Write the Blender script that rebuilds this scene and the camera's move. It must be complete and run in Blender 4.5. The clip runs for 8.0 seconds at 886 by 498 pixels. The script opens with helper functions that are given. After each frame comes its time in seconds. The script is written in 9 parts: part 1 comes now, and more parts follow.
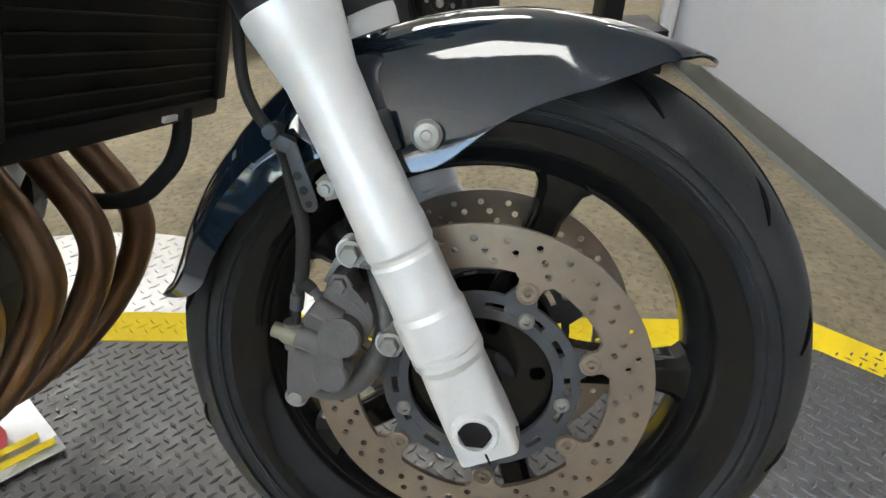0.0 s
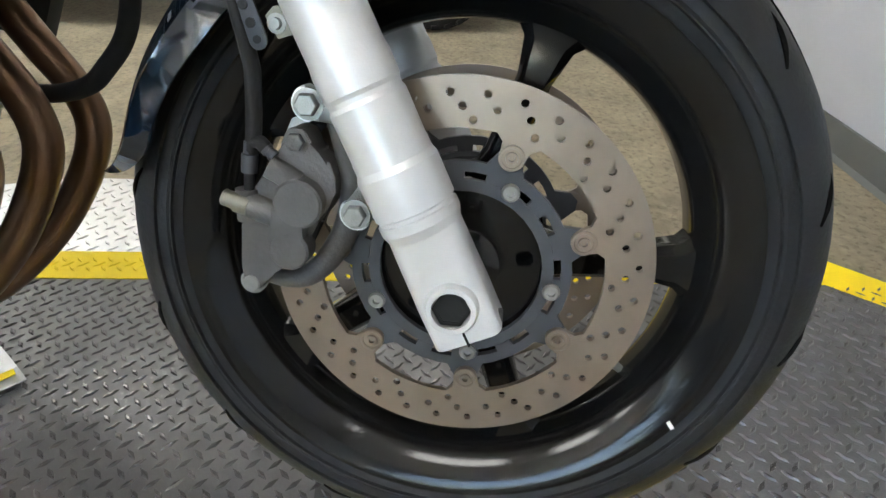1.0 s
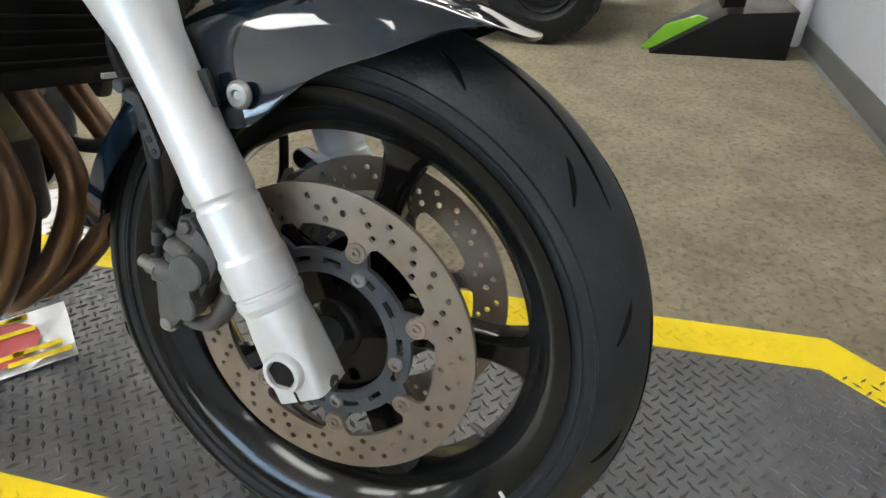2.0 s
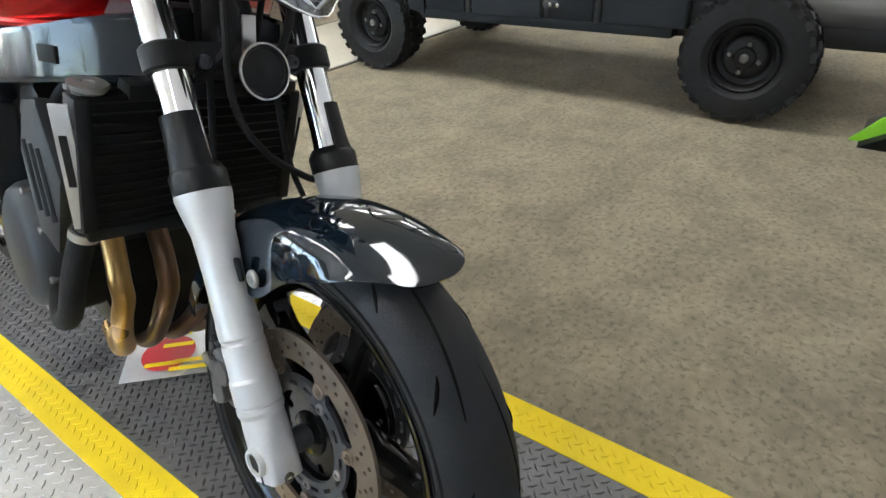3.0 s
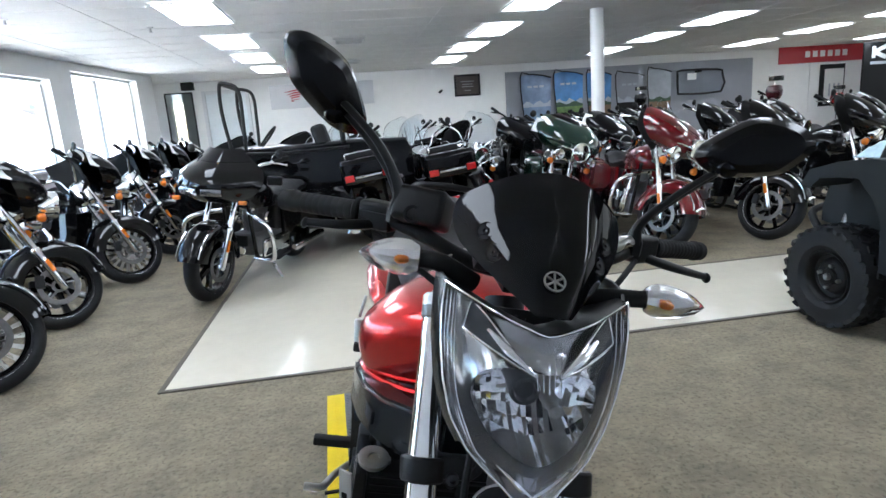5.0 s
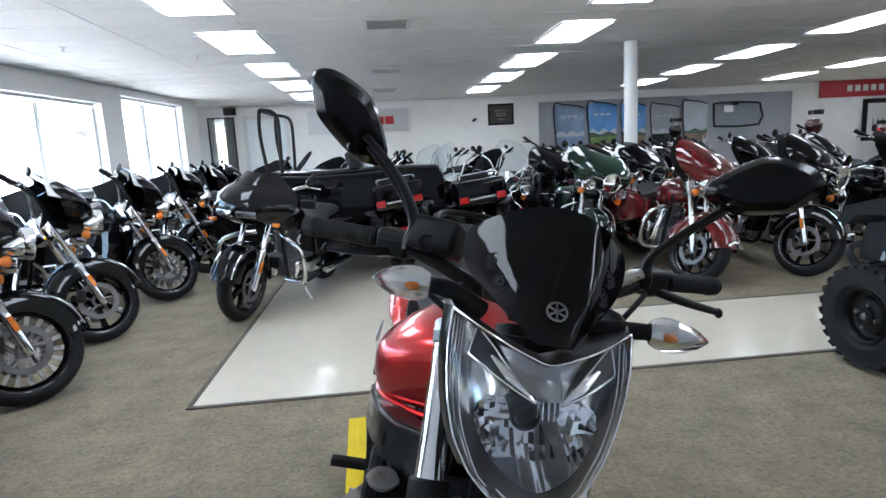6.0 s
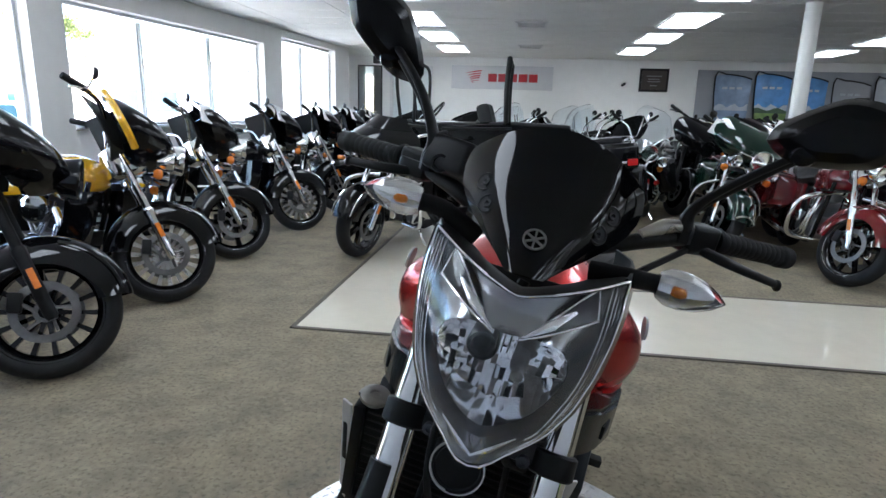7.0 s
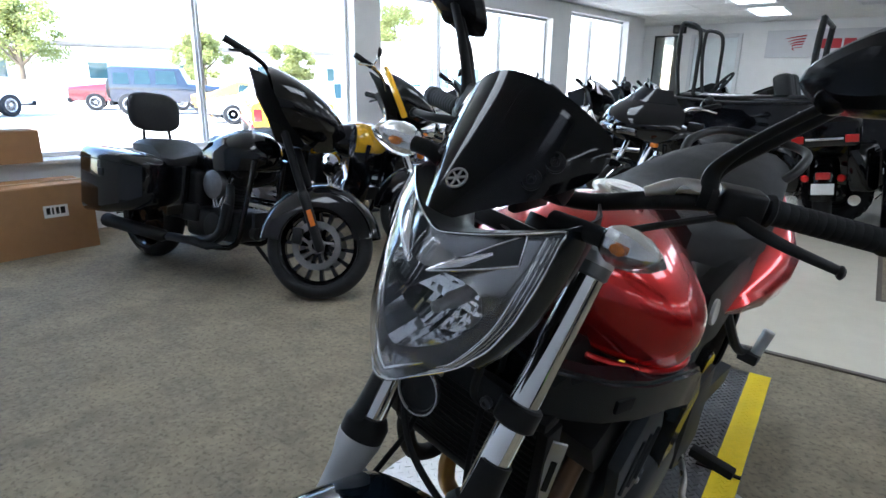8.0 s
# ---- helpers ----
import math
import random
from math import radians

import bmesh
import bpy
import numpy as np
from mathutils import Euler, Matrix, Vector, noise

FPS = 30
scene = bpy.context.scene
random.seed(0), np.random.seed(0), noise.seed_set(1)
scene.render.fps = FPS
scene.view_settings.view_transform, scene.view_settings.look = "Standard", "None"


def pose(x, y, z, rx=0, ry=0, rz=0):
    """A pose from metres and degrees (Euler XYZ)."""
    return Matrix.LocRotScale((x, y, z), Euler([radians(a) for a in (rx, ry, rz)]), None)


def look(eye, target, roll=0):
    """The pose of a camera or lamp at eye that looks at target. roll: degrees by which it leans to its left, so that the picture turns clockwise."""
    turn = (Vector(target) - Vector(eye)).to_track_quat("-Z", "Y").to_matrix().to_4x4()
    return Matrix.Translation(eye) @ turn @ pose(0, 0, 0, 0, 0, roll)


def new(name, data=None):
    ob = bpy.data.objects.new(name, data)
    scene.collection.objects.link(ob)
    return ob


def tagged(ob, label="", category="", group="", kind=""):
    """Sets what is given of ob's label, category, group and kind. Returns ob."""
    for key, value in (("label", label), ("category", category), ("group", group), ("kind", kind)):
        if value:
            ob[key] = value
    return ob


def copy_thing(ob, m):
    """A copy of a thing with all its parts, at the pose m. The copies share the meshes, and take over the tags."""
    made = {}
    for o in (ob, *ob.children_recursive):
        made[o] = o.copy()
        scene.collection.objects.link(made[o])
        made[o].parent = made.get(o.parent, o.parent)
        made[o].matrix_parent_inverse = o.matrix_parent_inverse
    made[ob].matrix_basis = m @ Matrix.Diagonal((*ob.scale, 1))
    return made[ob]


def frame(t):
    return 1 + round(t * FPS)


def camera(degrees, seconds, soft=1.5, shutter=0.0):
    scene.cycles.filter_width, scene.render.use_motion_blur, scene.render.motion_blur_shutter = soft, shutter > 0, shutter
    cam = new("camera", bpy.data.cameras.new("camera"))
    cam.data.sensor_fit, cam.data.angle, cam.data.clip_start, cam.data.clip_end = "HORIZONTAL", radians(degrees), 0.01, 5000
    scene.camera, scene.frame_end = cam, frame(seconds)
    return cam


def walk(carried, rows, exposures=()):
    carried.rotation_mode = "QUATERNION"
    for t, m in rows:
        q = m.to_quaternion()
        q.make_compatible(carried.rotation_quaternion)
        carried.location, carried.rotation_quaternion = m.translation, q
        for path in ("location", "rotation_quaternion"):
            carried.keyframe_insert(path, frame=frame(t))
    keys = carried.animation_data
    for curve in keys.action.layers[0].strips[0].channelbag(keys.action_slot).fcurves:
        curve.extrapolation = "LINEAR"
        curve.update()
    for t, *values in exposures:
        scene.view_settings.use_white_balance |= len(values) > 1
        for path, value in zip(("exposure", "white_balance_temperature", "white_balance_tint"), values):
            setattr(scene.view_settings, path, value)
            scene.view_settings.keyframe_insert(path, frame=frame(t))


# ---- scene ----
cam = camera(74.4, 8.0)
PATH = [
    (0, (0.439, 0.273, 0.845), (2.127, 0.296, -0.227), 1.4),
    (0.2, (0.434, 0.265, 0.787), (2.148, 0.238, -0.244), 1.5),
    (0.5, (0.44, 0.26, 0.742), (2.13, 0.197, -0.326), 1.1),
    (0.8, (0.437, 0.259, 0.729), (2.11, 0.206, -0.366), 1.4),
    (1, (0.435, 0.251, 0.737), (2.103, 0.275, -0.367), 1.1),
    (1.2, (0.421, 0.231, 0.746), (2.099, 0.347, -0.337), 0.5),
    (1.5, (0.418, 0.18, 0.772), (2.071, 0.391, -0.334), -0.1),
    (1.7, (0.428, 0.126, 0.794), (2.06, 0.427, -0.323), -0.6),
    (2.8, (0.497, -0.224, 1.033), (1.894, 0.698, -0.061), -2.6),
    (3, (0.527, -0.24, 1.073), (1.846, 0.828, 0.016), -3.2),
    (3.5, (0.648, -0.232, 1.176), (1.688, 1.191, 0.231), -4.0),
    (4, (0.749, -0.198, 1.273), (1.424, 1.534, 0.535), -4.6),
    (4.5, (0.806, -0.211, 1.339), (1.214, 1.667, 0.782), -4.5),
    (6, (0.85, -0.271, 1.364), (1.038, 1.692, 1.031), -3.0),
    (6.5, (0.898, -0.268, 1.349), (0.95, 1.7, 0.996), -1.5),
    (7, (1.019, -0.243, 1.302), (0.759, 1.688, 0.848), 1.6),
    (7.5, (1.194, -0.231, 1.298), (0.471, 1.557, 0.768), 2.5),
    (8, (1.385, -0.158, 1.275), (0.251, 1.396, 0.728), 0.9),
]
EXPOSURES = [(0.0, 4.12, 6900, 10), (1.7, 4.12, 6900, 10), (3.0, 4.02, 6550, 10), (3.5, 3.86, 6350, 10), (4.0, 3.71, 6050, 10), (4.5, 3.61, 5750, 10), (6.0, 3.31, 5700, 10), (7.0, 3.06, 5750, 10), (8.0, 2.96, 5650, 10)]
walk(cam, [(t, look(eye, target, roll)) for t, eye, target, roll in PATH], EXPOSURES)

# ---- light: overcast daylight through the shop windows, ceiling troffers ----
world = bpy.data.worlds.new("sky")
scene.world = world
world.use_nodes = True
wn = world.node_tree.nodes
sky = wn.new("ShaderNodeTexSky")
sky.sky_type = 'NISHITA'
sky.sun_disc = False
sky.sun_elevation = radians(38)
sky.sun_rotation = radians(187)
wn["Background"].inputs[1].default_value = 0.15
world.node_tree.links.new(sky.outputs[0], wn["Background"].inputs[0])
sun = bpy.data.lights.new("sun", 'SUN')
sun.energy, sun.angle, sun.color = 5.0, radians(0.6), (1.0, 0.96, 0.9)
sun_ob = new("sun", sun)
sun_ob.matrix_world = look((-10, -25, 25), (-6, 6, 0))

# ---- building helpers ----
V = Vector
TAU = math.tau


def part(name, bm, material, parent=None, label="", smooth=38):
    """Link a bmesh as one mesh object, smooth but for its sharp edges."""
    bmesh.ops.recalc_face_normals(bm, faces=bm.faces[:])
    limit = radians(smooth)
    for fc in bm.faces:
        fc.smooth = True
    for e in bm.edges:
        if len(e.link_faces) == 2 and e.calc_face_angle(0) > limit:
            e.smooth = False
    me = bpy.data.meshes.new(name)
    bm.to_mesh(me)
    bm.free()
    me.materials.append(material)
    ob = new(name, me)
    if parent is not None:
        ob.parent = parent
    if label:
        tagged(ob, label)
    return ob


def hold(name, m=None):
    """An empty that carries a thing's parts."""
    ob = new(name)
    ob.empty_display_size = 0.1
    if m is not None:
        ob.matrix_world = m
    return ob


def B():
    return bmesh.new()


def box(bm, c, size, rot=None, bevel=0.0, seg=2):
    r = bmesh.ops.create_cube(bm, size=1.0)
    m = Matrix.Translation(c) @ (rot.to_4x4() if rot else Matrix.Identity(4)) @ Matrix.Diagonal((*size, 1))
    bmesh.ops.transform(bm, matrix=m, verts=r["verts"])
    if bevel:
        es = list({e for v in r["verts"] for e in v.link_edges})
        bmesh.ops.bevel(bm, geom=es, offset=bevel, segments=seg, affect='EDGES', profile=0.6)
    return bm


def turn_to(d):
    return V(d).to_track_quat('Z', 'Y').to_matrix().to_4x4()


def ring(bm, m, r, n, sx=1.0, sy=1.0, start=0.0):
    return [bm.verts.new(m @ V((r * sx * math.cos(start + TAU * i / n), r * sy * math.sin(start + TAU * i / n), 0))) for i in range(n)]


def bridge(bm, a, b, closed=True):
    n = len(a)
    for i in range(n if closed else n - 1):
        j = (i + 1) % n
        bm.faces.new((a[i], a[j], b[j], b[i]))


def cap(bm, r, flip=False):
    bm.faces.new(r[::-1] if flip else r)


def lathe(bm, p0, p1, profile, n=24, close=True):
    """Rings (distance along p0-p1 in metres, radius) round the line from p0 towards p1."""
    p0, p1 = V(p0), V(p1)
    rot = turn_to(p1 - p0)
    d = (p1 - p0).normalized()
    rings = []
    for h, r in profile:
        rings.append(ring(bm, Matrix.Translation(p0 + d * h) @ rot, max(r, 1e-5), n))
    for a, b in zip(rings, rings[1:]):
        bridge(bm, a, b)
    if close:
        cap(bm, rings[0], True)
        cap(bm, rings[-1])
    return bm


def cyl(bm, p0, p1, r0, r1=None, n=20, edge=0.0):
    r1 = r0 if r1 is None else r1
    h = (V(p1) - V(p0)).length
    if edge:
        return lathe(bm, p0, p1, [(0, r0 - edge), (edge, r0), (h - edge, r1), (h, r1 - edge)], n)
    return lathe(bm, p0, p1, [(0, r0), (h, r1)], n)


def smooth_path(pts, steps=6):
    """Catmull-Rom points through pts."""
    pts = [V(p) for p in pts]
    q = [2 * pts[0] - pts[1], *pts, 2 * pts[-1] - pts[-2]]
    out = []
    for i in range(1, len(q) - 2):
        a, b, c, d = q[i - 1:i + 3]
        for k in range(steps):
            t = k / steps
            out.append(0.5 * ((2 * b) + (c - a) * t + (2 * a - 5 * b + 4 * c - d) * t * t + (3 * b - a - 3 * c + d) * t ** 3))
    out.append(pts[-1])
    return out


def tube(bm, pts, r, n=12, steps=6, flat=1.0, radii=None):
    """A bent round bar through pts; flat squeezes it sideways; radii vary it along the way."""
    path = smooth_path(pts, steps) if steps > 1 else [V(p) for p in pts]
    up = None
    rings = []
    for i, p in enumerate(path):
        d = (path[min(i + 1, len(path) - 1)] - path[max(i - 1, 0)]).normalized()
        if up is None:
            up = d.orthogonal().normalized()
        up = (up - d * up.dot(d)).normalized()
        side = d.cross(up)
        rr = r
        if radii:
            f = i / (len(path) - 1) * (len(radii) - 1)
            k = min(int(f), len(radii) - 2)
            rr = radii[k] + (radii[k + 1] - radii[k]) * (f - k)
        rings.append([bm.verts.new(p + up * (rr * math.cos(TAU * j / n)) + side * (rr * flat * math.sin(TAU * j / n))) for j in range(n)])
    for a, b in zip(rings, rings[1:]):
        bridge(bm, a, b)
    cap(bm, rings[0], True)
    cap(bm, rings[-1])
    return bm


def prism(bm, outline, axis, lo, hi, bevel=0.0):
    """A flat outline of (p, q) pushed from lo to hi along axis x, y or z (p, q are the other two axes in order)."""
    def at(p, q, h):
        return {'x': (h, p, q), 'y': (p, h, q), 'z': (p, q, h)}[axis]
    a = [bm.verts.new(at(p, q, lo)) for p, q in outline]
    b = [bm.verts.new(at(p, q, hi)) for p, q in outline]
    bridge(bm, a, b)
    cap(bm, a, True)
    cap(bm, b)
    if bevel:
        es = [e for v in (*a, *b) for e in v.link_edges]
        bmesh.ops.bevel(bm, geom=list(set(es)), offset=bevel, segments=2, affect='EDGES', profile=0.6)
    return bm


def loft(bm, sections, closed=True, caps=True):
    rows = [[bm.verts.new(V(p)) for p in s] for s in sections]
    for a, b in zip(rows, rows[1:]):
        bridge(bm, a, b, closed)
    if caps and closed:
        cap(bm, rows[0], True)
        cap(bm, rows[-1])
    return bm


def shell(bm, sections, t):
    """An open sheet through sections, thickened by t."""
    loft(bm, sections, closed=False)
    bmesh.ops.recalc_face_normals(bm, faces=bm.faces[:])
    bmesh.ops.solidify(bm, geom=bm.faces[:], thickness=t)
    return bm


def round_rect(w, h, r, n=4):
    """Outline of a rounded rectangle about 0, 0."""
    out = []
    for cx, cy, a0 in ((w / 2 - r, h / 2 - r, 0), (-w / 2 + r, h / 2 - r, 90), (-w / 2 + r, -h / 2 + r, 180), (w / 2 - r, -h / 2 + r, 270)):
        for k in range(n + 1):
            a = radians(a0 + 90 * k / n)
            out.append((cx + r * math.cos(a), cy + r * math.sin(a)))
    return out


def material(name, color, rough=0.5, metal=0.0, vary=0.12, scale=30.0, bump=0.0, bump_scale=None, coat=0.0, dirt=0.0, rough_vary=0.15, random=0.0, spec=0.5, speck=0.0):
    """A procedural surface: broad and fine colour variation, uneven gloss, fine relief, dirt in its own patches."""
    m = bpy.data.materials.new(name)
    m.use_nodes = True
    nt = m.node_tree
    N, Lk = nt.nodes, nt.links
    p = N["Principled BSDF"]
    p.inputs["Metallic"].default_value = metal
    p.inputs["Specular IOR Level"].default_value = spec
    p.inputs["Coat Weight"].default_value = coat
    p.inputs["Coat Roughness"].default_value = 0.03
    co = N.new("ShaderNodeTexCoord")
    fine = N.new("ShaderNodeTexNoise")
    fine.inputs["Scale"].default_value = scale
    fine.inputs["Detail"].default_value = 5
    broad = N.new("ShaderNodeTexNoise")
    broad.inputs["Scale"].default_value = scale / 9
    broad.inputs["Detail"].default_value = 3
    for t in (fine, broad):
        Lk.new(co.outputs["Object"], t.inputs["Vector"])
    mix = N.new("ShaderNodeMath")
    mix.operation = 'ADD'
    Lk.new(fine.outputs["Fac"], mix.inputs[0])
    Lk.new(broad.outputs["Fac"], mix.inputs[1])
    ramp = N.new("ShaderNodeMapRange")
    ramp.inputs["From Min"].default_value, ramp.inputs["From Max"].default_value = 0.6, 1.4
    ramp.inputs["To Min"].default_value, ramp.inputs["To Max"].default_value = 1 - vary, 1 + vary
    Lk.new(mix.outputs[0], ramp.inputs["Value"])
    last = ramp.outputs[0]
    if random:
        info = N.new("ShaderNodeObjectInfo")
        rr = N.new("ShaderNodeMapRange")
        rr.inputs["To Min"].default_value, rr.inputs["To Max"].default_value = 1 - random, 1 + random
        Lk.new(info.outputs["Random"], rr.inputs["Value"])
        mul = N.new("ShaderNodeMath")
        mul.operation = 'MULTIPLY'
        Lk.new(last, mul.inputs[0])
        Lk.new(rr.outputs[0], mul.inputs[1])
        last = mul.outputs[0]
    sc = N.new("ShaderNodeVectorMath")
    sc.operation = 'SCALE'
    sc.inputs[0].default_value = color[:3]
    Lk.new(last, sc.inputs["Scale"])
    col = sc.outputs[0]
    if dirt:
        spots = N.new("ShaderNodeTexNoise")
        spots.inputs["Scale"].default_value = scale / 4
        spots.inputs["Detail"].default_value = 8
        spots.inputs["Roughness"].default_value = 0.7
        Lk.new(co.outputs["Object"], spots.inputs["Vector"])
        dr = N.new("ShaderNodeMapRange")
        dr.inputs["From Min"].default_value, dr.inputs["From Max"].default_value = 0.52, 0.72
        dr.inputs["To Max"].default_value = dirt
        Lk.new(spots.outputs["Fac"], dr.inputs["Value"])
        mx = N.new("ShaderNodeMix")
        mx.data_type = 'RGBA'
        Lk.new(dr.outputs[0], mx.inputs["Factor"])
        Lk.new(col, mx.inputs["A"])
        mx.inputs["B"].default_value = (0.09, 0.075, 0.055, 1)
        col = mx.outputs["Result"]
    if speck:
        grit = N.new("ShaderNodeTexNoise")
        grit.inputs["Scale"].default_value = scale * 1.5
        grit.inputs["Detail"].default_value = 2
        Lk.new(co.outputs["Object"], grit.inputs["Vector"])
        gr = N.new("ShaderNodeMapRange")
        gr.inputs["From Min"].default_value, gr.inputs["From Max"].default_value = 0.56, 0.64
        gr.inputs["To Min"].default_value, gr.inputs["To Max"].default_value = 1.0, 1.0 - speck
        Lk.new(grit.outputs["Fac"], gr.inputs["Value"])
        gs = N.new("ShaderNodeVectorMath")
        gs.operation = 'SCALE'
        Lk.new(col, gs.inputs[0])
        Lk.new(gr.outputs[0], gs.inputs["Scale"])
        col = gs.outputs[0]
    Lk.new(col, p.inputs["Base Color"])
    rg = N.new("ShaderNodeMapRange")
    rg.inputs["From Min"].default_value, rg.inputs["From Max"].default_value = 0.35, 0.65
    rg.inputs["To Min"].default_value = max(0.01, rough * (1 - rough_vary))
    rg.inputs["To Max"].default_value = min(1.0, rough * (1 + rough_vary))
    Lk.new(broad.outputs["Fac"], rg.inputs["Value"])
    Lk.new(rg.outputs[0], p.inputs["Roughness"])
    if bump:
        bt = N.new("ShaderNodeTexNoise")
        bt.inputs["Scale"].default_value = bump_scale or scale * 6
        bt.inputs["Detail"].default_value = 4
        Lk.new(co.outputs["Object"], bt.inputs["Vector"])
        bp = N.new("ShaderNodeBump")
        bp.inputs["Strength"].default_value = bump
        bp.inputs["Distance"].default_value = 0.002
        Lk.new(bt.outputs["Fac"], bp.inputs["Height"])
        Lk.new(bp.outputs[0], p.inputs["Normal"])
    return m


def glass(name, color=(1, 1, 1), rough=0.02, ior=1.45):
    m = bpy.data.materials.new(name)
    m.use_nodes = True
    p = m.node_tree.nodes["Principled BSDF"]
    p.inputs["Base Color"].default_value = (*color, 1)
    p.inputs["Transmission Weight"].default_value = 1.0
    p.inputs["Roughness"].default_value = rough
    p.inputs["IOR"].default_value = ior
    return m


def glow(name, color, strength):
    m = bpy.data.materials.new(name)
    m.use_nodes = True
    p = m.node_tree.nodes["Principled BSDF"]
    p.inputs["Base Color"].default_value = (0.8, 0.8, 0.8, 1)
    p.inputs["Emission Color"].default_value = (*color, 1)
    p.inputs["Emission Strength"].default_value = strength
    return m

# ---- materials ----
CARPET = material("carpet", (0.268, 0.228, 0.157), 0.95, vary=0.42, scale=38, bump=0.9, bump_scale=420, dirt=0.5, speck=0.3)
TILE = material("cream_vinyl_tile", (0.78, 0.72, 0.59), 0.12, vary=0.05, scale=8, bump=0.05, bump_scale=14, coat=0.3)
EDGE = material("tile_edge_strip", (0.12, 0.1, 0.08), 0.6)
PLATE_BLACK = material("worn_black_diamond_plate", (0.12, 0.117, 0.118), 0.38, 0.35, vary=0.3, scale=26, bump=0.25, bump_scale=300, dirt=0.25, rough_vary=0.35, spec=0.5)
PLATE_SILVER = material("silver_diamond_plate", (0.62, 0.62, 0.62), 0.36, 0.85, vary=0.14, scale=40, bump=0.2, bump_scale=300, rough_vary=0.3)
YELLOW = material("yellow_safety_tape", (0.84, 0.62, 0.01), 0.6, vary=0.08, scale=30, bump=0.2, dirt=0.2, spec=0.3)
WALL = material("painted_wall", (0.82, 0.82, 0.81), 0.75, vary=0.04, scale=6, bump=0.15, bump_scale=120)
WALL_BLUE = material("pale_grey_wall_paint", (0.5, 0.51, 0.55), 0.6, vary=0.03, scale=5, bump=0.12, bump_scale=150)
BASE = material("grey_vinyl_baseboard", (0.13, 0.135, 0.125), 0.55, vary=0.08, scale=12)
CEIL = material("ceiling_tile", (0.9, 0.9, 0.88), 0.9, vary=0.05, scale=30, bump=0.3, bump_scale=90)
WHITE = material("white_enamel", (0.8, 0.8, 0.79), 0.35, vary=0.03, scale=10)
FRAME_ALU = material("white_window_frame", (0.68, 0.69, 0.7), 0.45, vary=0.05, scale=12)
LAMP = glow("troffer_diffuser", (0.96, 0.99, 1.0), 0.92)
PANE = glass("window_glass", (1, 1, 1), 0.0, 1.02)

BLACK_GLOSS = material("black_gloss_paint", (0.004, 0.004, 0.005), 0.05, vary=0.2, scale=30, spec=0.42)
BLACK_BLUE = material("dark_blue_black_paint", (0.004, 0.009, 0.016), 0.05, vary=0.1, scale=30, rough_vary=0.03, coat=0.4, spec=0.45)
BLACK_SATIN = material("black_satin_plastic", (0.009, 0.009, 0.0095), 0.45, vary=0.25, scale=40, bump=0.15, spec=0.25)
BLACK_MATT = material("matt_black_plastic", (0.014, 0.014, 0.0145), 0.7, vary=0.25, scale=40, bump=0.3, spec=0.2)
# lighter than the core: paints the gleam of lit fin edges into the colour
FIN_GREY = material("fin_edge_gleam", (0.015, 0.014, 0.013), 0.5, vary=0.3, scale=60, spec=0.3)
RAD_BLACK = material("radiator_black", (0.005, 0.005, 0.005), 0.6, vary=0.2, scale=60, bump=0.3, bump_scale=600, spec=0.15)
GROOVE = material("groove_shade_black", (0.003, 0.003, 0.003), 0.9, vary=0.1, scale=40, spec=0.05)
RUBBER = material("tyre_rubber", (0.018, 0.0185, 0.02), 0.55, vary=0.25, scale=25, bump=0.25, bump_scale=250, dirt=0.05, spec=0.22)
RIM_BLACK = material("black_rim_enamel", (0.006, 0.006, 0.006), 0.14, vary=0.3, scale=30, coat=0.1, spec=0.3)
FORK_SILVER = material("silver_fork_paint", (0.57, 0.575, 0.58), 0.44, 0.35, vary=0.05, scale=40, bump=0.08, bump_scale=500, dirt=0.18)
CHROME = material("chrome", (0.86, 0.87, 0.88), 0.06, 1.0, vary=0.04, scale=20)
STEEL = material("brushed_steel", (0.55, 0.53, 0.5), 0.3, 1.0, vary=0.12, scale=40, bump=0.1)
DISC = material("brake_disc_steel", (0.25, 0.205, 0.165), 0.4, 0.8, vary=0.14, scale=35, bump=0.03, bump_scale=500, dirt=0.2)
ZINC = material("dull_zinc_plate", (0.17, 0.16, 0.13), 0.5, 0.7, vary=0.25, scale=90, dirt=0.3)
CARRIER = material("disc_carrier_grey", (0.06, 0.063, 0.07), 0.5, 0.4, vary=0.2, scale=40)
BOLT = material("zinc_bolt", (0.27, 0.265, 0.25), 0.45, 0.85, vary=0.25, scale=120, bump=0.15, dirt=0.3)
CALIPER = material("caliper_grey", (0.085, 0.082, 0.08), 0.55, 0.3, vary=0.2, scale=50, bump=0.3, dirt=0.2, spec=0.3)
HEADER = material("heat_browned_exhaust", (0.15, 0.09, 0.055), 0.34, 0.85, vary=0.45, scale=16, bump=0.2, dirt=0.35)
GOLD = material("bronze_exhaust", (0.42, 0.26, 0.1), 0.3, 0.9, vary=0.3, scale=16)
RED = material("candy_red_paint", (0.54, 0.009, 0.008), 0.27, 0.7, vary=0.06, scale=20, coat=1.0, rough_vary=0.05)
GREY_FRAME = material("dark_grey_frame_paint", (0.016, 0.02, 0.024), 0.2, 0.3, vary=0.12, scale=25, coat=0.3, spec=0.3)
GREY_COVER = material("grey_engine_paint", (0.038, 0.042, 0.046), 0.5, 0.4, vary=0.2, scale=30, dirt=0.1, spec=0.3)
DULL_ALU = material("dull_cast_aluminium", (0.2, 0.2, 0.2), 0.4, 0.8, vary=0.15, scale=40)
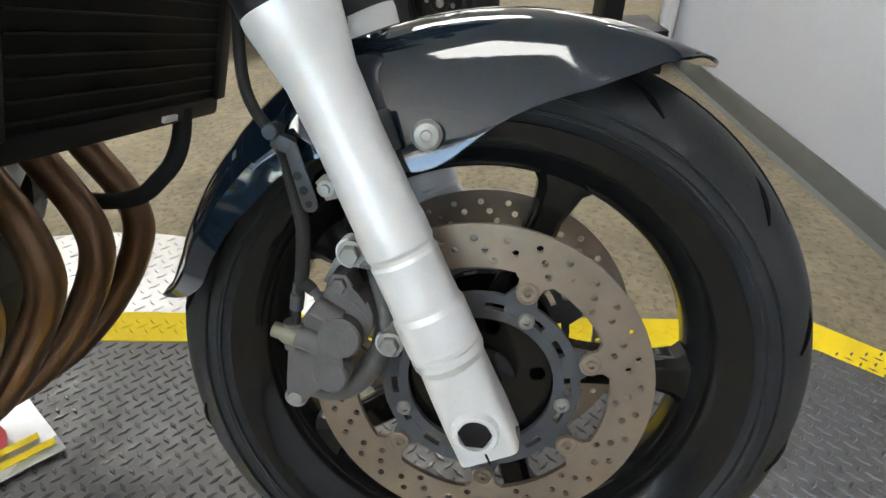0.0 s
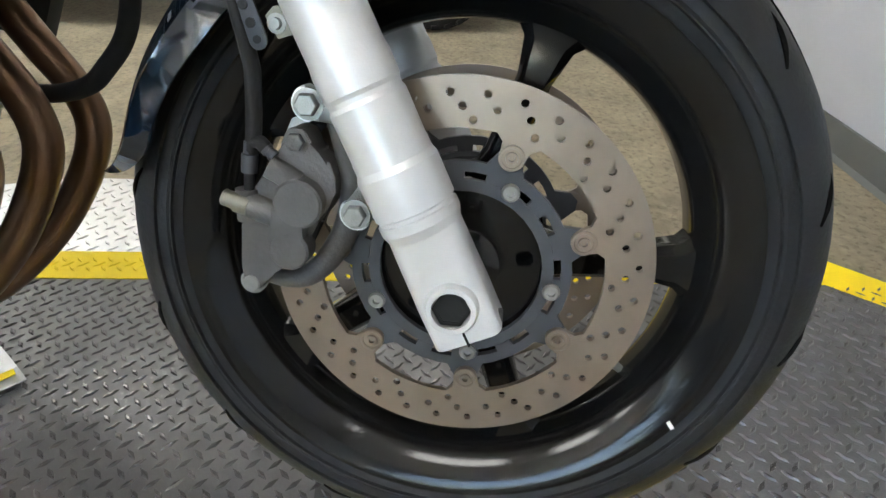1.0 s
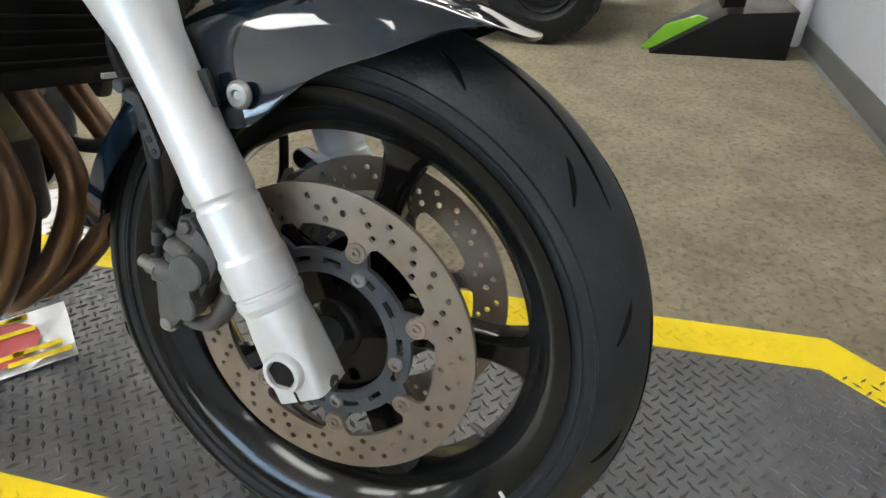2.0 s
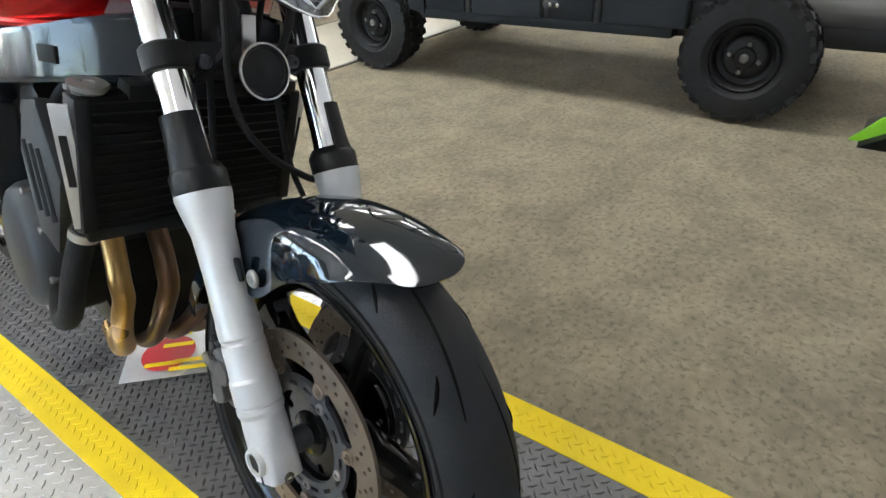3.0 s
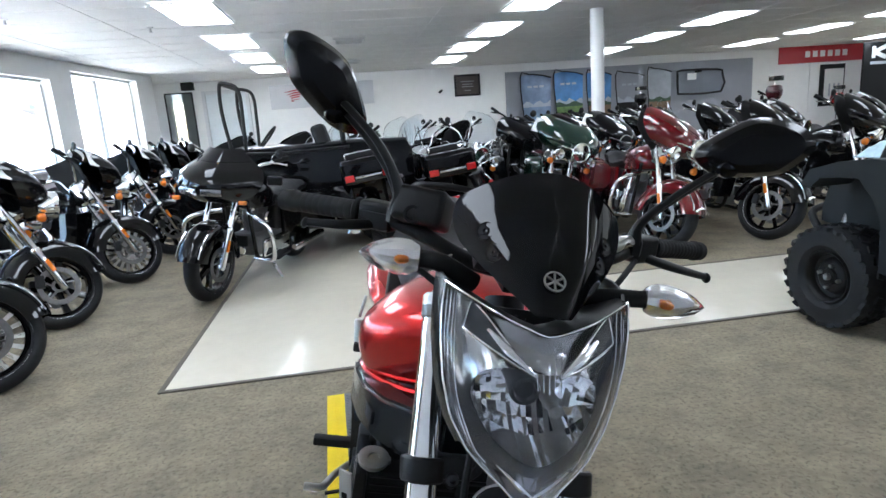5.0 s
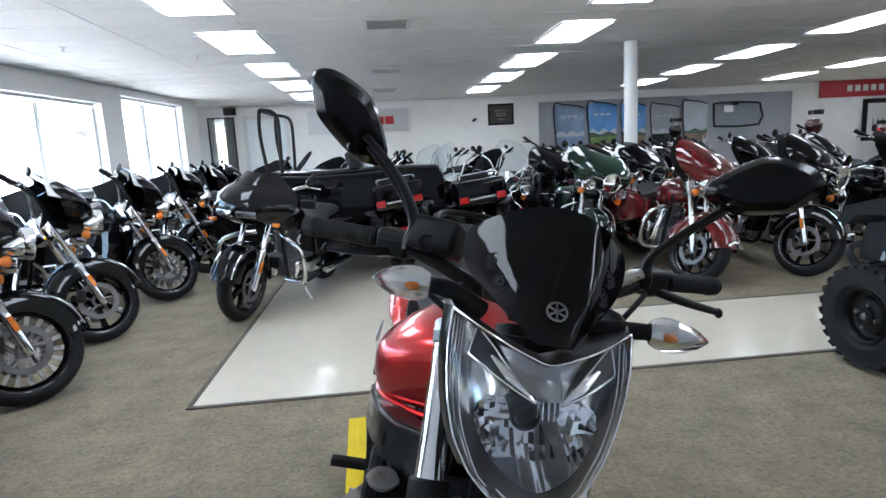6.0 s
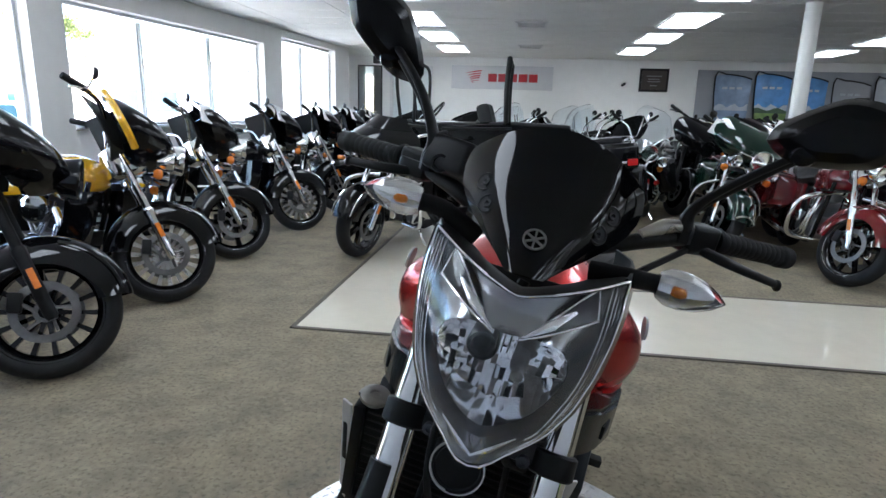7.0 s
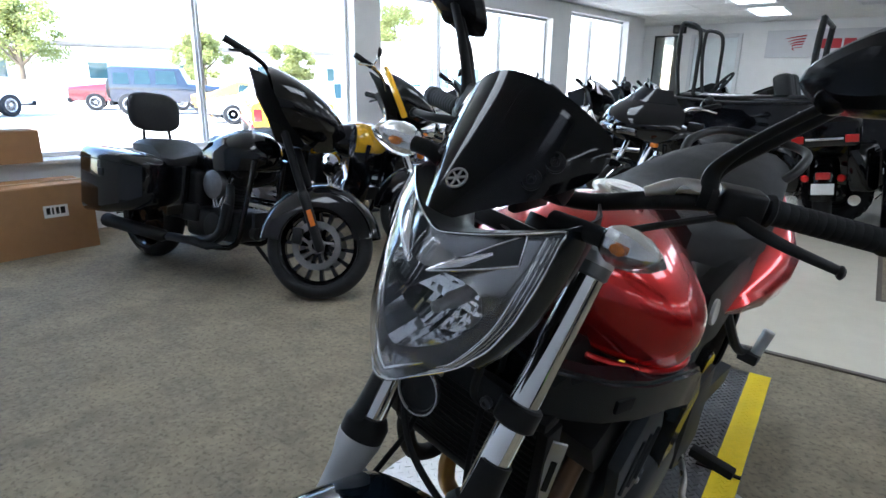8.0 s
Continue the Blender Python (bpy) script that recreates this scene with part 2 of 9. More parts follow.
ALU = material("cast_aluminium", (0.6, 0.6, 0.6), 0.38, 0.8, vary=0.1, scale=40, dirt=0.08)
LENS = glass("clear_lens", (0.97, 0.98, 1.0), 0.02, 1.3)
AMBER = material("amber_bulb", (0.6, 0.17, 0.015), 0.25, vary=0.1, coat=0.6)
REFLECTOR = material("headlamp_reflector", (0.92, 0.92, 0.93), 0.07, 1.0, vary=0.08, scale=60)
SEAT = material("black_vinyl_seat", (0.028, 0.028, 0.029), 0.6, vary=0.2, scale=60, bump=0.5, bump_scale=500, spec=0.25)
COWL = material("slate_black_cowl", (0.009, 0.011, 0.013), 0.3, vary=0.15, scale=30, bump=0.08, spec=0.3)
SIGNAL_SILVER = material("pale_signal_reflector", (0.82, 0.81, 0.79), 0.22, 0.9, vary=0.08, scale=60)
BEZEL = material("smoked_grey_bezel", (0.42, 0.425, 0.435), 0.2, 1.0, vary=0.15, scale=30)
PLATE_TREAD = material("rubbed_black_tread", (0.1, 0.096, 0.096), 0.26, 0.5, vary=0.4, scale=26, rough_vary=0.4)
MIRROR_SHELL = material("glossy_black_mirror_plastic", (0.005, 0.005, 0.006), 0.2, vary=0.2, scale=40, bump=0.06, spec=0.22)
SCREEN_BLACK = material("fly_screen_black", (0.003, 0.003, 0.004), 0.045, vary=0.2, scale=30, spec=0.25)

# ---- the room ----
CEIL_Z, DECK = 2.62, 0.168


def wall_frame(a, b):
    """Pose with x along the wall from a to b, y to its left, z up."""
    d = V((b[0] - a[0], b[1] - a[1], 0))
    return Matrix.Translation((a[0], a[1], 0)) @ Matrix.Rotation(math.atan2(d.y, d.x), 4, 'Z'), d.length


floor = part("floor", box(B(), (5.3, 6.0, -0.05), (20.6, 18.6, 0.1)), CARPET)
tagged(floor, "worn beige speckled loop carpet over the showroom floor", "floor", kind="structure")
aisle = part("aisle_floor", prism(B(), [(-0.31, 2.98), (12.0, 2.98), (12.0, 4.22), (1.55, 4.22), (1.55, 9.5), (-0.31, 9.5)], 'z', 0.0, 0.006), TILE)
tagged(aisle, "glossy cream vinyl tile aisle let into the carpet", "floor", kind="structure")
strip = B()
for x0, y0, x1, y1 in ((-0.34, 2.95, -0.31, 9.5), (-0.34, 2.95, 12.0, 2.98), (1.55, 4.22, 12.0, 4.25), (1.55, 4.25, 1.58, 9.5)):
    box(strip, ((x0 + x1) / 2, (y0 + y1) / 2, 0.004), (x1 - x0, y1 - y0, 0.012), bevel=0.003)
tagged(part("trim", strip, EDGE), "dark metal edging between carpet and tile", "trim", kind="structure")

# ceiling with its grid, troffers and vents
cb = box(B(), (5.3, 6.0, CEIL_Z + 0.06), (20.6, 18.6, 0.1))
for i in range(17):
    box(cb, (-4.0 + 1.22 * i - 0.05, 6.0, CEIL_Z + 0.0085), (0.015, 18.5, 0.006))
for j in range(30):
    box(cb, (5.3, -3.0 + 0.61 * j, CEIL_Z + 0.0085), (20.5, 0.015, 0.005))
tagged(part("ceiling", cb, CEIL), "suspended off-white ceiling of mineral tiles", "ceiling", kind="structure")


def troffer():
    root = hold("ceiling_light")
    b = B()
    for sx in (-1, 1):
        box(b, (sx * 0.29, 0, -0.004), (0.03, 1.21, 0.012), bevel=0.002)
        box(b, (0, sx * 0.59, -0.004), (0.55, 0.03, 0.012), bevel=0.002)
    part("frame", b, WHITE, root)
    part("diffuser", box(B(), (0, 0, -0.002), (0.55, 1.15, 0.01)), LAMP, root, "glowing white diffuser")
    return tagged(root, "lit white fluorescent troffer set in the ceiling", "ceiling light", "ceiling lights")


lamp0 = troffer()
# the column at x 13.7 is added to brighten the right back area
spots = [(x, y) for x in (-0.6, 3.12, 6.74, 10.2, 13.7) for y in (-1.42, 0.6, 2.6, 4.6, 6.56, 8.66, 10.6, 12.6)]
for k, (x, y) in enumerate(spots):
    if k == 0:
        lamp0.matrix_world = pose(x, y, CEIL_Z)
    else:
        copy_thing(lamp0, pose(x, y, CEIL_Z))


def vent():
    root = hold("ceiling_vent")
    b = B()
    for s in (-1, 1):
        box(b, (s * 0.215, 0, -0.01), (0.04, 0.49, 0.02), bevel=0.004)
        box(b, (0, s * 0.225, -0.01), (0.39, 0.04, 0.02), bevel=0.004)
    part("frame", b, WHITE, root)
    part("backing", box(B(), (0, 0, 0.0), (0.39, 0.41, 0.006)), BLACK_MATT, root)
    for k in range(6):
        part("slat", box(B(), (0, -0.17 + 0.068 * k, -0.012), (0.39, 0.034, 0.004), Matrix.Rotation(radians(28), 3, 'X')), WHITE, root)
    return tagged(root, "white louvred air vent in the ceiling", "ceiling vent", "ceiling vents")


v0 = vent()
v0.matrix_world = pose(0.99, 5.76, CEIL_Z)
for y in (9.0, 11.9):
    copy_thing(v0, pose(1.0, y, CEIL_Z))


def sprinkler(x, y):
    b = B()
    lathe(b, (0, 0, 0), (0, 0, -1), [(0, 0.035), (0.008, 0.035), (0.012, 0.012), (0.05, 0.012), (0.052, 0.022), (0.056, 0.022)], 14)
    ob = part("ceiling_sprinkler", b, WHITE)
    ob.matrix_world = pose(x, y, CEIL_Z)
    return tagged(ob, "small white sprinkler head under the ceiling", "sprinkler", "sprinklers")


for x, y in ((-2.35, 6.4), (-1.25, 7.2), (-0.95, 10.6)):
    sprinkler(x, y)

# window wall: posts, low wall, header, frames and panes
WA, WB = (-4.32, -1.13), (-2.94, 12.76)
WM, WL = wall_frame(WA, WB)


def along(y):
    return (y - WA[1]) / (WB[1] - WA[1]) * WL


wall_w = B()
for y0, y1, z0, z1 in ((-1.1, 0.6, 0, CEIL_Z), (5.02, 5.42, 0, CEIL_Z), (9.25, 9.82, 0, CEIL_Z), (12.05, 12.76, 0, CEIL_Z), (0.6, 5.02, 0, 0.6), (5.42, 9.25, 0, 1.03), (9.82, 12.05, 0, 0.6), (0.6, 5.02, 2.45, CEIL_Z), (5.42, 9.25, 2.33, CEIL_Z), (9.82, 12.05, 2.5, CEIL_Z)):
    a, b = along(y0), along(y1)
    box(wall_w, ((a + b) / 2, 0.14, (z0 + z1) / 2), (b - a, 0.28, z1 - z0))
ob = part("wall_west", wall_w, WALL)
ob.matrix_world = WM
tagged(ob, "white painted front wall with large shop windows", "wall", kind="structure")
sill = B()
for y0, y1, z in ((0.6, 5.02, 0.6), (5.42, 9.25, 1.03), (9.82, 12.05, 0.6)):
    a, b = along(y0), along(y1)
    box(sill, ((a + b) / 2, 0.06, z + 0.016), (b - a, 0.3, 0.03), bevel=0.006)
ob = part("window_sill", sill, WHITE)
ob.matrix_world = WM
tagged(ob, "white painted window sills", "sill", kind="structure")


def window(name, y0, y1, z0, z1, mullions):
    root = hold(name, WM)
    a, b = along(y0), along(y1)
    w = 0.036
    for c, size in ((((a + b) / 2, 0.16, z0 + w / 2 + 0.033), (b - a, 0.06, w)), (((a + b) / 2, 0.16, z1 - w / 2), (b - a, 0.06, w)),
                    ((a + w / 2, 0.16, (z0 + z1) / 2), (w, 0.056, z1 - z0 - 0.14)), ((b - w / 2, 0.16, (z0 + z1) / 2), (w, 0.056, z1 - z0 - 0.14))):
        part("window_frame", box(B(), c, size, bevel=0.004), FRAME_ALU, root)
    cuts = [a + w]
    for y in mullions:
        m = along(y)
        b2 = box(B(), (m, 0.16, (z0 + z1) / 2), (0.064, 0.06, z1 - z0 - 0.15), bevel=0.006)
        box(b2, (m, 0.118, (z0 + z1) / 2), (0.026, 0.03, z1 - z0 - 0.15), bevel=0.004)
        part("mullion", b2, FRAME_ALU, root)
        cuts += [m - 0.032, m + 0.032]
    cuts.append(b - w)
    for lo, hi in zip(cuts[::2], cuts[1::2]):
        p = part("pane", box(B(), ((lo + hi) / 2, 0.165, (z0 + z1) / 2 + 0.015), (hi - lo, 0.006, z1 - z0 - 0.13)), PANE, root)
        p.visible_shadow = False
    return tagged(root, "large shop window in white metal frames facing the car park", "window", kind="structure")


window("window_1", 0.6, 5.02, 0.6, 2.45, (3.2,))
window("window_2", 5.42, 9.25, 1.03, 2.33, (6.6, 7.95))
window("window_3", 9.82, 12.05, 0.6, 2.5, (10.75,))

# back wall, right wall, near wall
ob = part("wall_north", box(B(), (5.85, 14.5, CEIL_Z / 2), (19.0, 0.2, CEIL_Z)), WALL)
tagged(ob, "plain white back wall of the showroom", "wall", kind="structure")
ob = part("wall_alcove", box(B(), (-3.55, 13.58, CEIL_Z / 2), (0.2, 1.64, CEIL_Z)), WALL)
tagged(ob, "plain white side of the alcove beyond the windows", "wall", kind="structure")
ob = part("wall_east", box(B(), (15.3, 6.3, CEIL_Z / 2), (0.2, 16.2, CEIL_Z)), WALL)
tagged(ob, "plain white side wall far across the showroom", "wall", kind="structure")
NA, NB = (-4.5, -0.93), (3.9, -0.93)
NM, NL = wall_frame(NA, NB)
ob = part("wall_south", box(B(), (NL / 2, -0.08, CEIL_Z / 2), (NL, 0.16, CEIL_Z)), WALL_BLUE)
ob.matrix_world = NM
tagged(ob, "pale blue-grey painted wall behind the display stand", "wall", kind="structure")
bb = B()
box(bb, (NL / 2, 0.007, 0.05), (NL, 0.012, 0.1), bevel=0.002)
prism(bb, [(0.012, 0), (0.03, 0), (0.012, 0.012)], 'x', 0, NL)
ob = part("baseboard", bb, BASE)
ob.matrix_world = NM
tagged(ob, "dark grey vinyl baseboard along the wall", "baseboard", kind="structure")
ob = part("wall_southeast", box(B(), (9.47, -1.75, CEIL_Z / 2), (11.46, 0.16, CEIL_Z)), WALL)
tagged(ob, "plain white wall beyond the side-by-side vehicle", "wall", kind="structure")
ob = part("wall_return", box(B(), (3.817, -1.341, CEIL_Z / 2), (0.16, 0.656, CEIL_Z)), WALL)
tagged(ob, "plain white return wall beside the blue-grey wall", "wall", kind="structure")
b = B()
cyl(b, (0, 0, 0.0), (0, 0, CEIL_Z), 0.085, n=28)
lathe(b, (0, 0, 0), (0, 0, 1), [(0, 0.1), (0.1, 0.1), (0.105, 0.086)], 28)
col2 = part("pillar", b, WHITE)
col2.matrix_world = pose(4.14, 7.28, 0)
tagged(col2, "round white steel column from floor to ceiling", "pillar", kind="structure")
b = B()
cyl(b, (0, 0, 0.0), (0, 0, CEIL_Z), 0.045, n=24)
post = part("pillar", b, WHITE)
post.matrix_world = NM @ pose(NL - 0.05, 0.05, 0)
tagged(post, "slim white corner post at the end of the wall", "pillar", kind="structure")

# ---- display turntable ----
stand = hold("display_turntable", pose(0.957, 0.97, 0, 0, 0, 1.83))


def tread(bm, x0, x1, y0, y1, z, step, inside, size=(0.023, 0.0062, 0.002)):
    """Raised lozenges of a diamond plate in a basket weave."""
    n = int(max(x1 - x0, y1 - y0) / step * 1.5) + 2
    for i in range(-n, n + 1):
        for j in range(-n, n + 1):
            x, y = (x0 + x1) / 2 + (i - j) * step * 0.7071, (y0 + y1) / 2 + (i + j) * step * 0.7071
            if not (x0 <= x <= x1 and y0 <= y <= y1 and inside(x, y)):
                continue
            a = radians(45 if (i + j) % 2 else -45)
            ux, uy = math.cos(a) * size[0] / 2, math.sin(a) * size[0] / 2
            vx, vy = -math.sin(a) * size[1] / 2, math.cos(a) * size[1] / 2
            h = size[2]
            p = [bm.verts.new((x + ux, y + uy, z)), bm.verts.new((x + vx, y + vy, z)), bm.verts.new((x - ux, y - uy, z)), bm.verts.new((x - vx, y - vy, z))]
            q = [bm.verts.new((x + 0.6 * ux + 0.0 * vx, y + 0.6 * uy, z + h)), bm.verts.new((x + 0.5 * vx, y + 0.5 * vy, z + h)), bm.verts.new((x - 0.6 * ux, y - 0.6 * uy, z + h)), bm.verts.new((x - 0.5 * vx, y - 0.5 * vy, z + h))]
            bridge(bm, p, q)
            cap(bm, q)
    return bm


# runway outline: chamfered at the front
RW, RF, RR = 0.295, -1.515, 1.33
run = [(-RW, RR), (-RW, -1.375), (-RW + 0.13, RF), (RW - 0.13, RF), (RW, -1.375), (RW, RR)]
part("round_plate", tread(lathe(B(), (0, 0, 0.02), (0, 0, 1), [(0, 0.57), (0.004, 0.583), (DECK - 0.028, 0.583), (DECK - 0.024, 0.582)], 72), -0.59, 0.59, -0.59, 0.59, DECK - 0.004, 0.0245,
     lambda x, y: x * x + y * y < 0.575 ** 2 and abs(x) > RW + 0.01), PLATE_SILVER, stand, "shiny silver diamond plate disc")
part("runway", prism(B(), run, 'z', DECK - 0.03, DECK, 0.002), PLATE_BLACK, stand, "worn black diamond plate runway")
part("tread", tread(B(), -RW + 0.088, RW - 0.088, RF + 0.03, RR - 0.02, DECK, 0.0182, lambda x, y: True, (0.0222, 0.0066, 0.0024)), PLATE_TREAD, stand)["kind"] = "stuff"
for s in (-1, 1):
    b = prism(B(), [(s * RW, RR - 0.002), (s * (RW - 0.077), RR - 0.002), (s * (RW - 0.077), -1.345), (s * (RW - 0.222), RF + 0.002), (s * (RW - 0.13), RF + 0.002), (s * RW, -1.375)], 'z', DECK, DECK + 0.0015)
    tread(b, s * (RW - 0.039) - 0.0225, s * (RW - 0.039) + 0.0235, -1.33, RR - 0.03, DECK + 0.0015, 0.0182, lambda x, y: True, (0.0215, 0.006, 0.0014))
    part("stripe", b, YELLOW, stand, "yellow edge stripe on the runway")
part("base", cyl(B(), (0, 0, 0), (0, 0, DECK - 0.03), 0.5, n=48), BLACK_MATT, stand, "black turntable base")
for y in (-1.15, 1.2):
    part("support_leg", box(B(), (0, y, (DECK - 0.03) / 2), (0.5, 0.06, DECK - 0.03), bevel=0.005), BLACK_MATT, stand)
tagged(stand, "motorcycle display turntable of black and silver diamond plate with yellow stripes", "turntable")

# ---- the displayed motorcycle, leaning on its side stand ----
# local axes: x to the machine's left, y to its rear, z up, from the front wheel's centre
bike = hold("motorcycle", Matrix.Translation((0.865, 0.238, 0.457)) @ Matrix.Rotation(radians(-5.19), 4, 'Z') @ Matrix.Rotation(radians(12.36), 4, 'Y'))
tagged(bike, "red and black naked motorcycle leaning on its side stand", "motorcycle")
RAKE = V((0, 0.429, 0.9033))


def fork_at(s, d):
    return V((s, 0, 0)) + RAKE * d


def wheel_ring(bm, r_profile, n=72, centre=(0, 0, 0)):
    """A closed band round the wheel's axis; the profile holds (x, radius) pairs."""
    c = V(centre)
    rows = []
    for k in range(n):
        a = TAU * k / n
        rows.append([bm.verts.new(c + V((x, r * math.cos(a), r * math.sin(a)))) for x, r in r_profile])
    for k in range(n):
        bridge(bm, rows[k], rows[(k + 1) % n])
    return bm


def tyre_profile(r_out, half, r_in):
    """A rounded road tyre section, crown to bead, outside then inside."""
    out = []
    for k in range(17):
        a = radians(-96 + 192 * k / 16)
        out.append((half * math.sin(a), r_out - half * 0.8 * (1 - math.cos(a))))
    out += [(half * 0.86, r_in + 0.012), (half * 0.78, r_in), (half * 0.5, r_in + 0.002), (-half * 0.5, r_in + 0.002), (-half * 0.78, r_in), (-half * 0.86, r_in + 0.012)]
    return out


def sweep_plate(bm, x0, x1, inner, outer):
    """A flat ring piece between two matching (y, z) polylines, pushed from x0 to x1."""
    a = [bm.verts.new((x0, *p)) for p in inner]
    b = [bm.verts.new((x0, *p)) for p in outer]
    c = [bm.verts.new((x1, *p)) for p in inner]
    d = [bm.verts.new((x1, *p)) for p in outer]
    bridge(bm, a, b, False)
    bridge(bm, d, c, False)
    bridge(bm, b, d, False)
    bridge(bm, c, a, False)
    bm.faces.new((a[0], c[0], d[0], b[0]))
    bm.faces.new((a[-1], b[-1], d[-1], c[-1]))
    return bm


# --- front wheel
wheel = hold("front_wheel")
wheel.parent = bike
tyre = part("tyre", wheel_ring(B(), tyre_profile(0.291, 0.056, 0.22), 96), RUBBER, wheel, "black road tyre, scuffed on its shoulder")
for s in (-1, 1):
    for r, x in ((0.2385, 0.0545), (0.2505, 0.0578)):
        part("sidewall_rib", wheel_ring(B(), [(s * (x - 0.002), r - 0.0012), (s * (x + 0.0012), r - 0.0006), (s * (x + 0.0012), r + 0.0006), (s * (x - 0.002), r + 0.0012)], 96), RUBBER, wheel)
# raised matt black strips, whose colour paints the shade of the tread's grooves
groove = B()
for count, shift, span, lean0, lean1, gr in ((7, 0.0, 0.85, 7, 34, 0.0027), (14, 0.25, 0.13, 40, 60, 0.0026)):
    for k in range(count):
        for sgn in (-1, 1):
            pts = []
            for j in range(9):
                t = j / 8
                th = TAU * (k + shift + (0.5 if sgn > 0 else 0)) / count + t * span
                ax = radians(lean0 + (lean1 - lean0) * t ** 1.3)
                x = sgn * 0.0588 * math.sin(ax)
                r = 0.2892 - 0.0472 * (1 - math.cos(ax))
                pts.append((x, r * math.cos(th), r * math.sin(th)))
            tube(groove, pts, gr, 5, 2, radii=[0.0008, gr, gr, 0.0008])
part("tread_groove", groove, GROOVE, wheel)
part("rim", wheel_ring(B(), [(-0.053, 0.229), (-0.049, 0.2295), (-0.044, 0.224), (-0.036, 0.211), (0.036, 0.211), (0.044, 0.224), (0.049, 0.2295), (0.053, 0.229), (0.051, 0.219), (0.04, 0.204), (0.02, 0.188), (0.012, 0.186), (-0.012, 0.186), (-0.02, 0.188), (-0.04, 0.204), (-0.051, 0.219)], 96), RIM_BLACK, wheel, "gloss black cast rim")
part("hub", lathe(B(), (-0.05, 0, 0), (1, 0, 0), [(0, 0.026), (0.003, 0.031), (0.02, 0.036), (0.08, 0.036), (0.097, 0.031), (0.1, 0.026)], 36), RIM_BLACK, wheel)


def drilled_flange(x0, x1, r0, r1, rh, hole, count, start):
    """A flat ring with round holes right through it, pushed from x0 to x1."""
    b = B()
    m = count * 6
    radii = [r0, rh - hole * 1.35, rh + hole * 1.35, r1]
    grid = {(k, i, j): b.verts.new((x, r * math.cos(start + TAU * i / m), r * math.sin(start + TAU * i / m))) for k, x in enumerate((x0, x1)) for i in range(m) for j, r in enumerate(radii)}
    for i in range(m):
        n = (i + 1) % m
        for j in range(3):
            if j == 1 and i % 6 == 0:
                a = start + TAU * (i + 0.5) / m
                rims = []
                for k, x in enumerate((x0, x1)):
                    row = []
                    for q in range(8):
                        th = TAU * (q + 0.5) / 8
                        ra, ta = rh + hole * math.sin(th), hole * math.cos(th)
                        row.append(b.verts.new((x, ra * math.cos(a) - ta * math.sin(a), ra * math.sin(a) + ta * math.cos(a))))
                    rims.append(row)
                    cor = [grid[k, n, 2], grid[k, i, 2], grid[k, i, 1], grid[k, n, 1]]
                    for c in range(4):
                        b.faces.new((cor[c], row[2 * c + 1], row[2 * c]))
                        b.faces.new((cor[c], cor[(c + 1) % 4], row[(2 * c + 2) % 8], row[2 * c + 1]))
                bridge(b, *rims)
                continue
            for k in (0, 1):
                b.faces.new((grid[k, i, j], grid[k, n, j], grid[k, n, j + 1], grid[k, i, j + 1]))
        b.faces.new((grid[0, i, 0], grid[1, i, 0], grid[1, n, 0], grid[0, n, 0]))
        b.faces.new((grid[0, i, 3], grid[1, i, 3], grid[1, n, 3], grid[0, n, 3]))
    return b


for s in (-1, 1):
    part("hub_flange", drilled_flange(s * 0.032, s * 0.044, 0.03, 0.07, 0.051, 0.0075, 5, 0.35), RIM_BLACK, wheel, "black drilled hub flange")
for k in range(5):
    a = radians(0 + 72 * k)
    c, s = math.cos(a), math.sin(a)
    rows = []
    for r, w, t in ((0.045, 0.024, 0.026), (0.09, 0.016, 0.022), (0.15, 0.0135, 0.018), (0.178, 0.02, 0.019), (0.194, 0.036, 0.022)):
        rows.append([V((x * t, -(r * c - q * w * s), r * s + q * w * c)) for x, q in ((-1, -0.6), (-0.6, -1), (0.6, -1), (1, -0.6), (1, 0.6), (0.6, 1), (-0.6, 1), (-1, 0.6))])
    part("spoke", loft(B(), rows), RIM_BLACK, wheel)


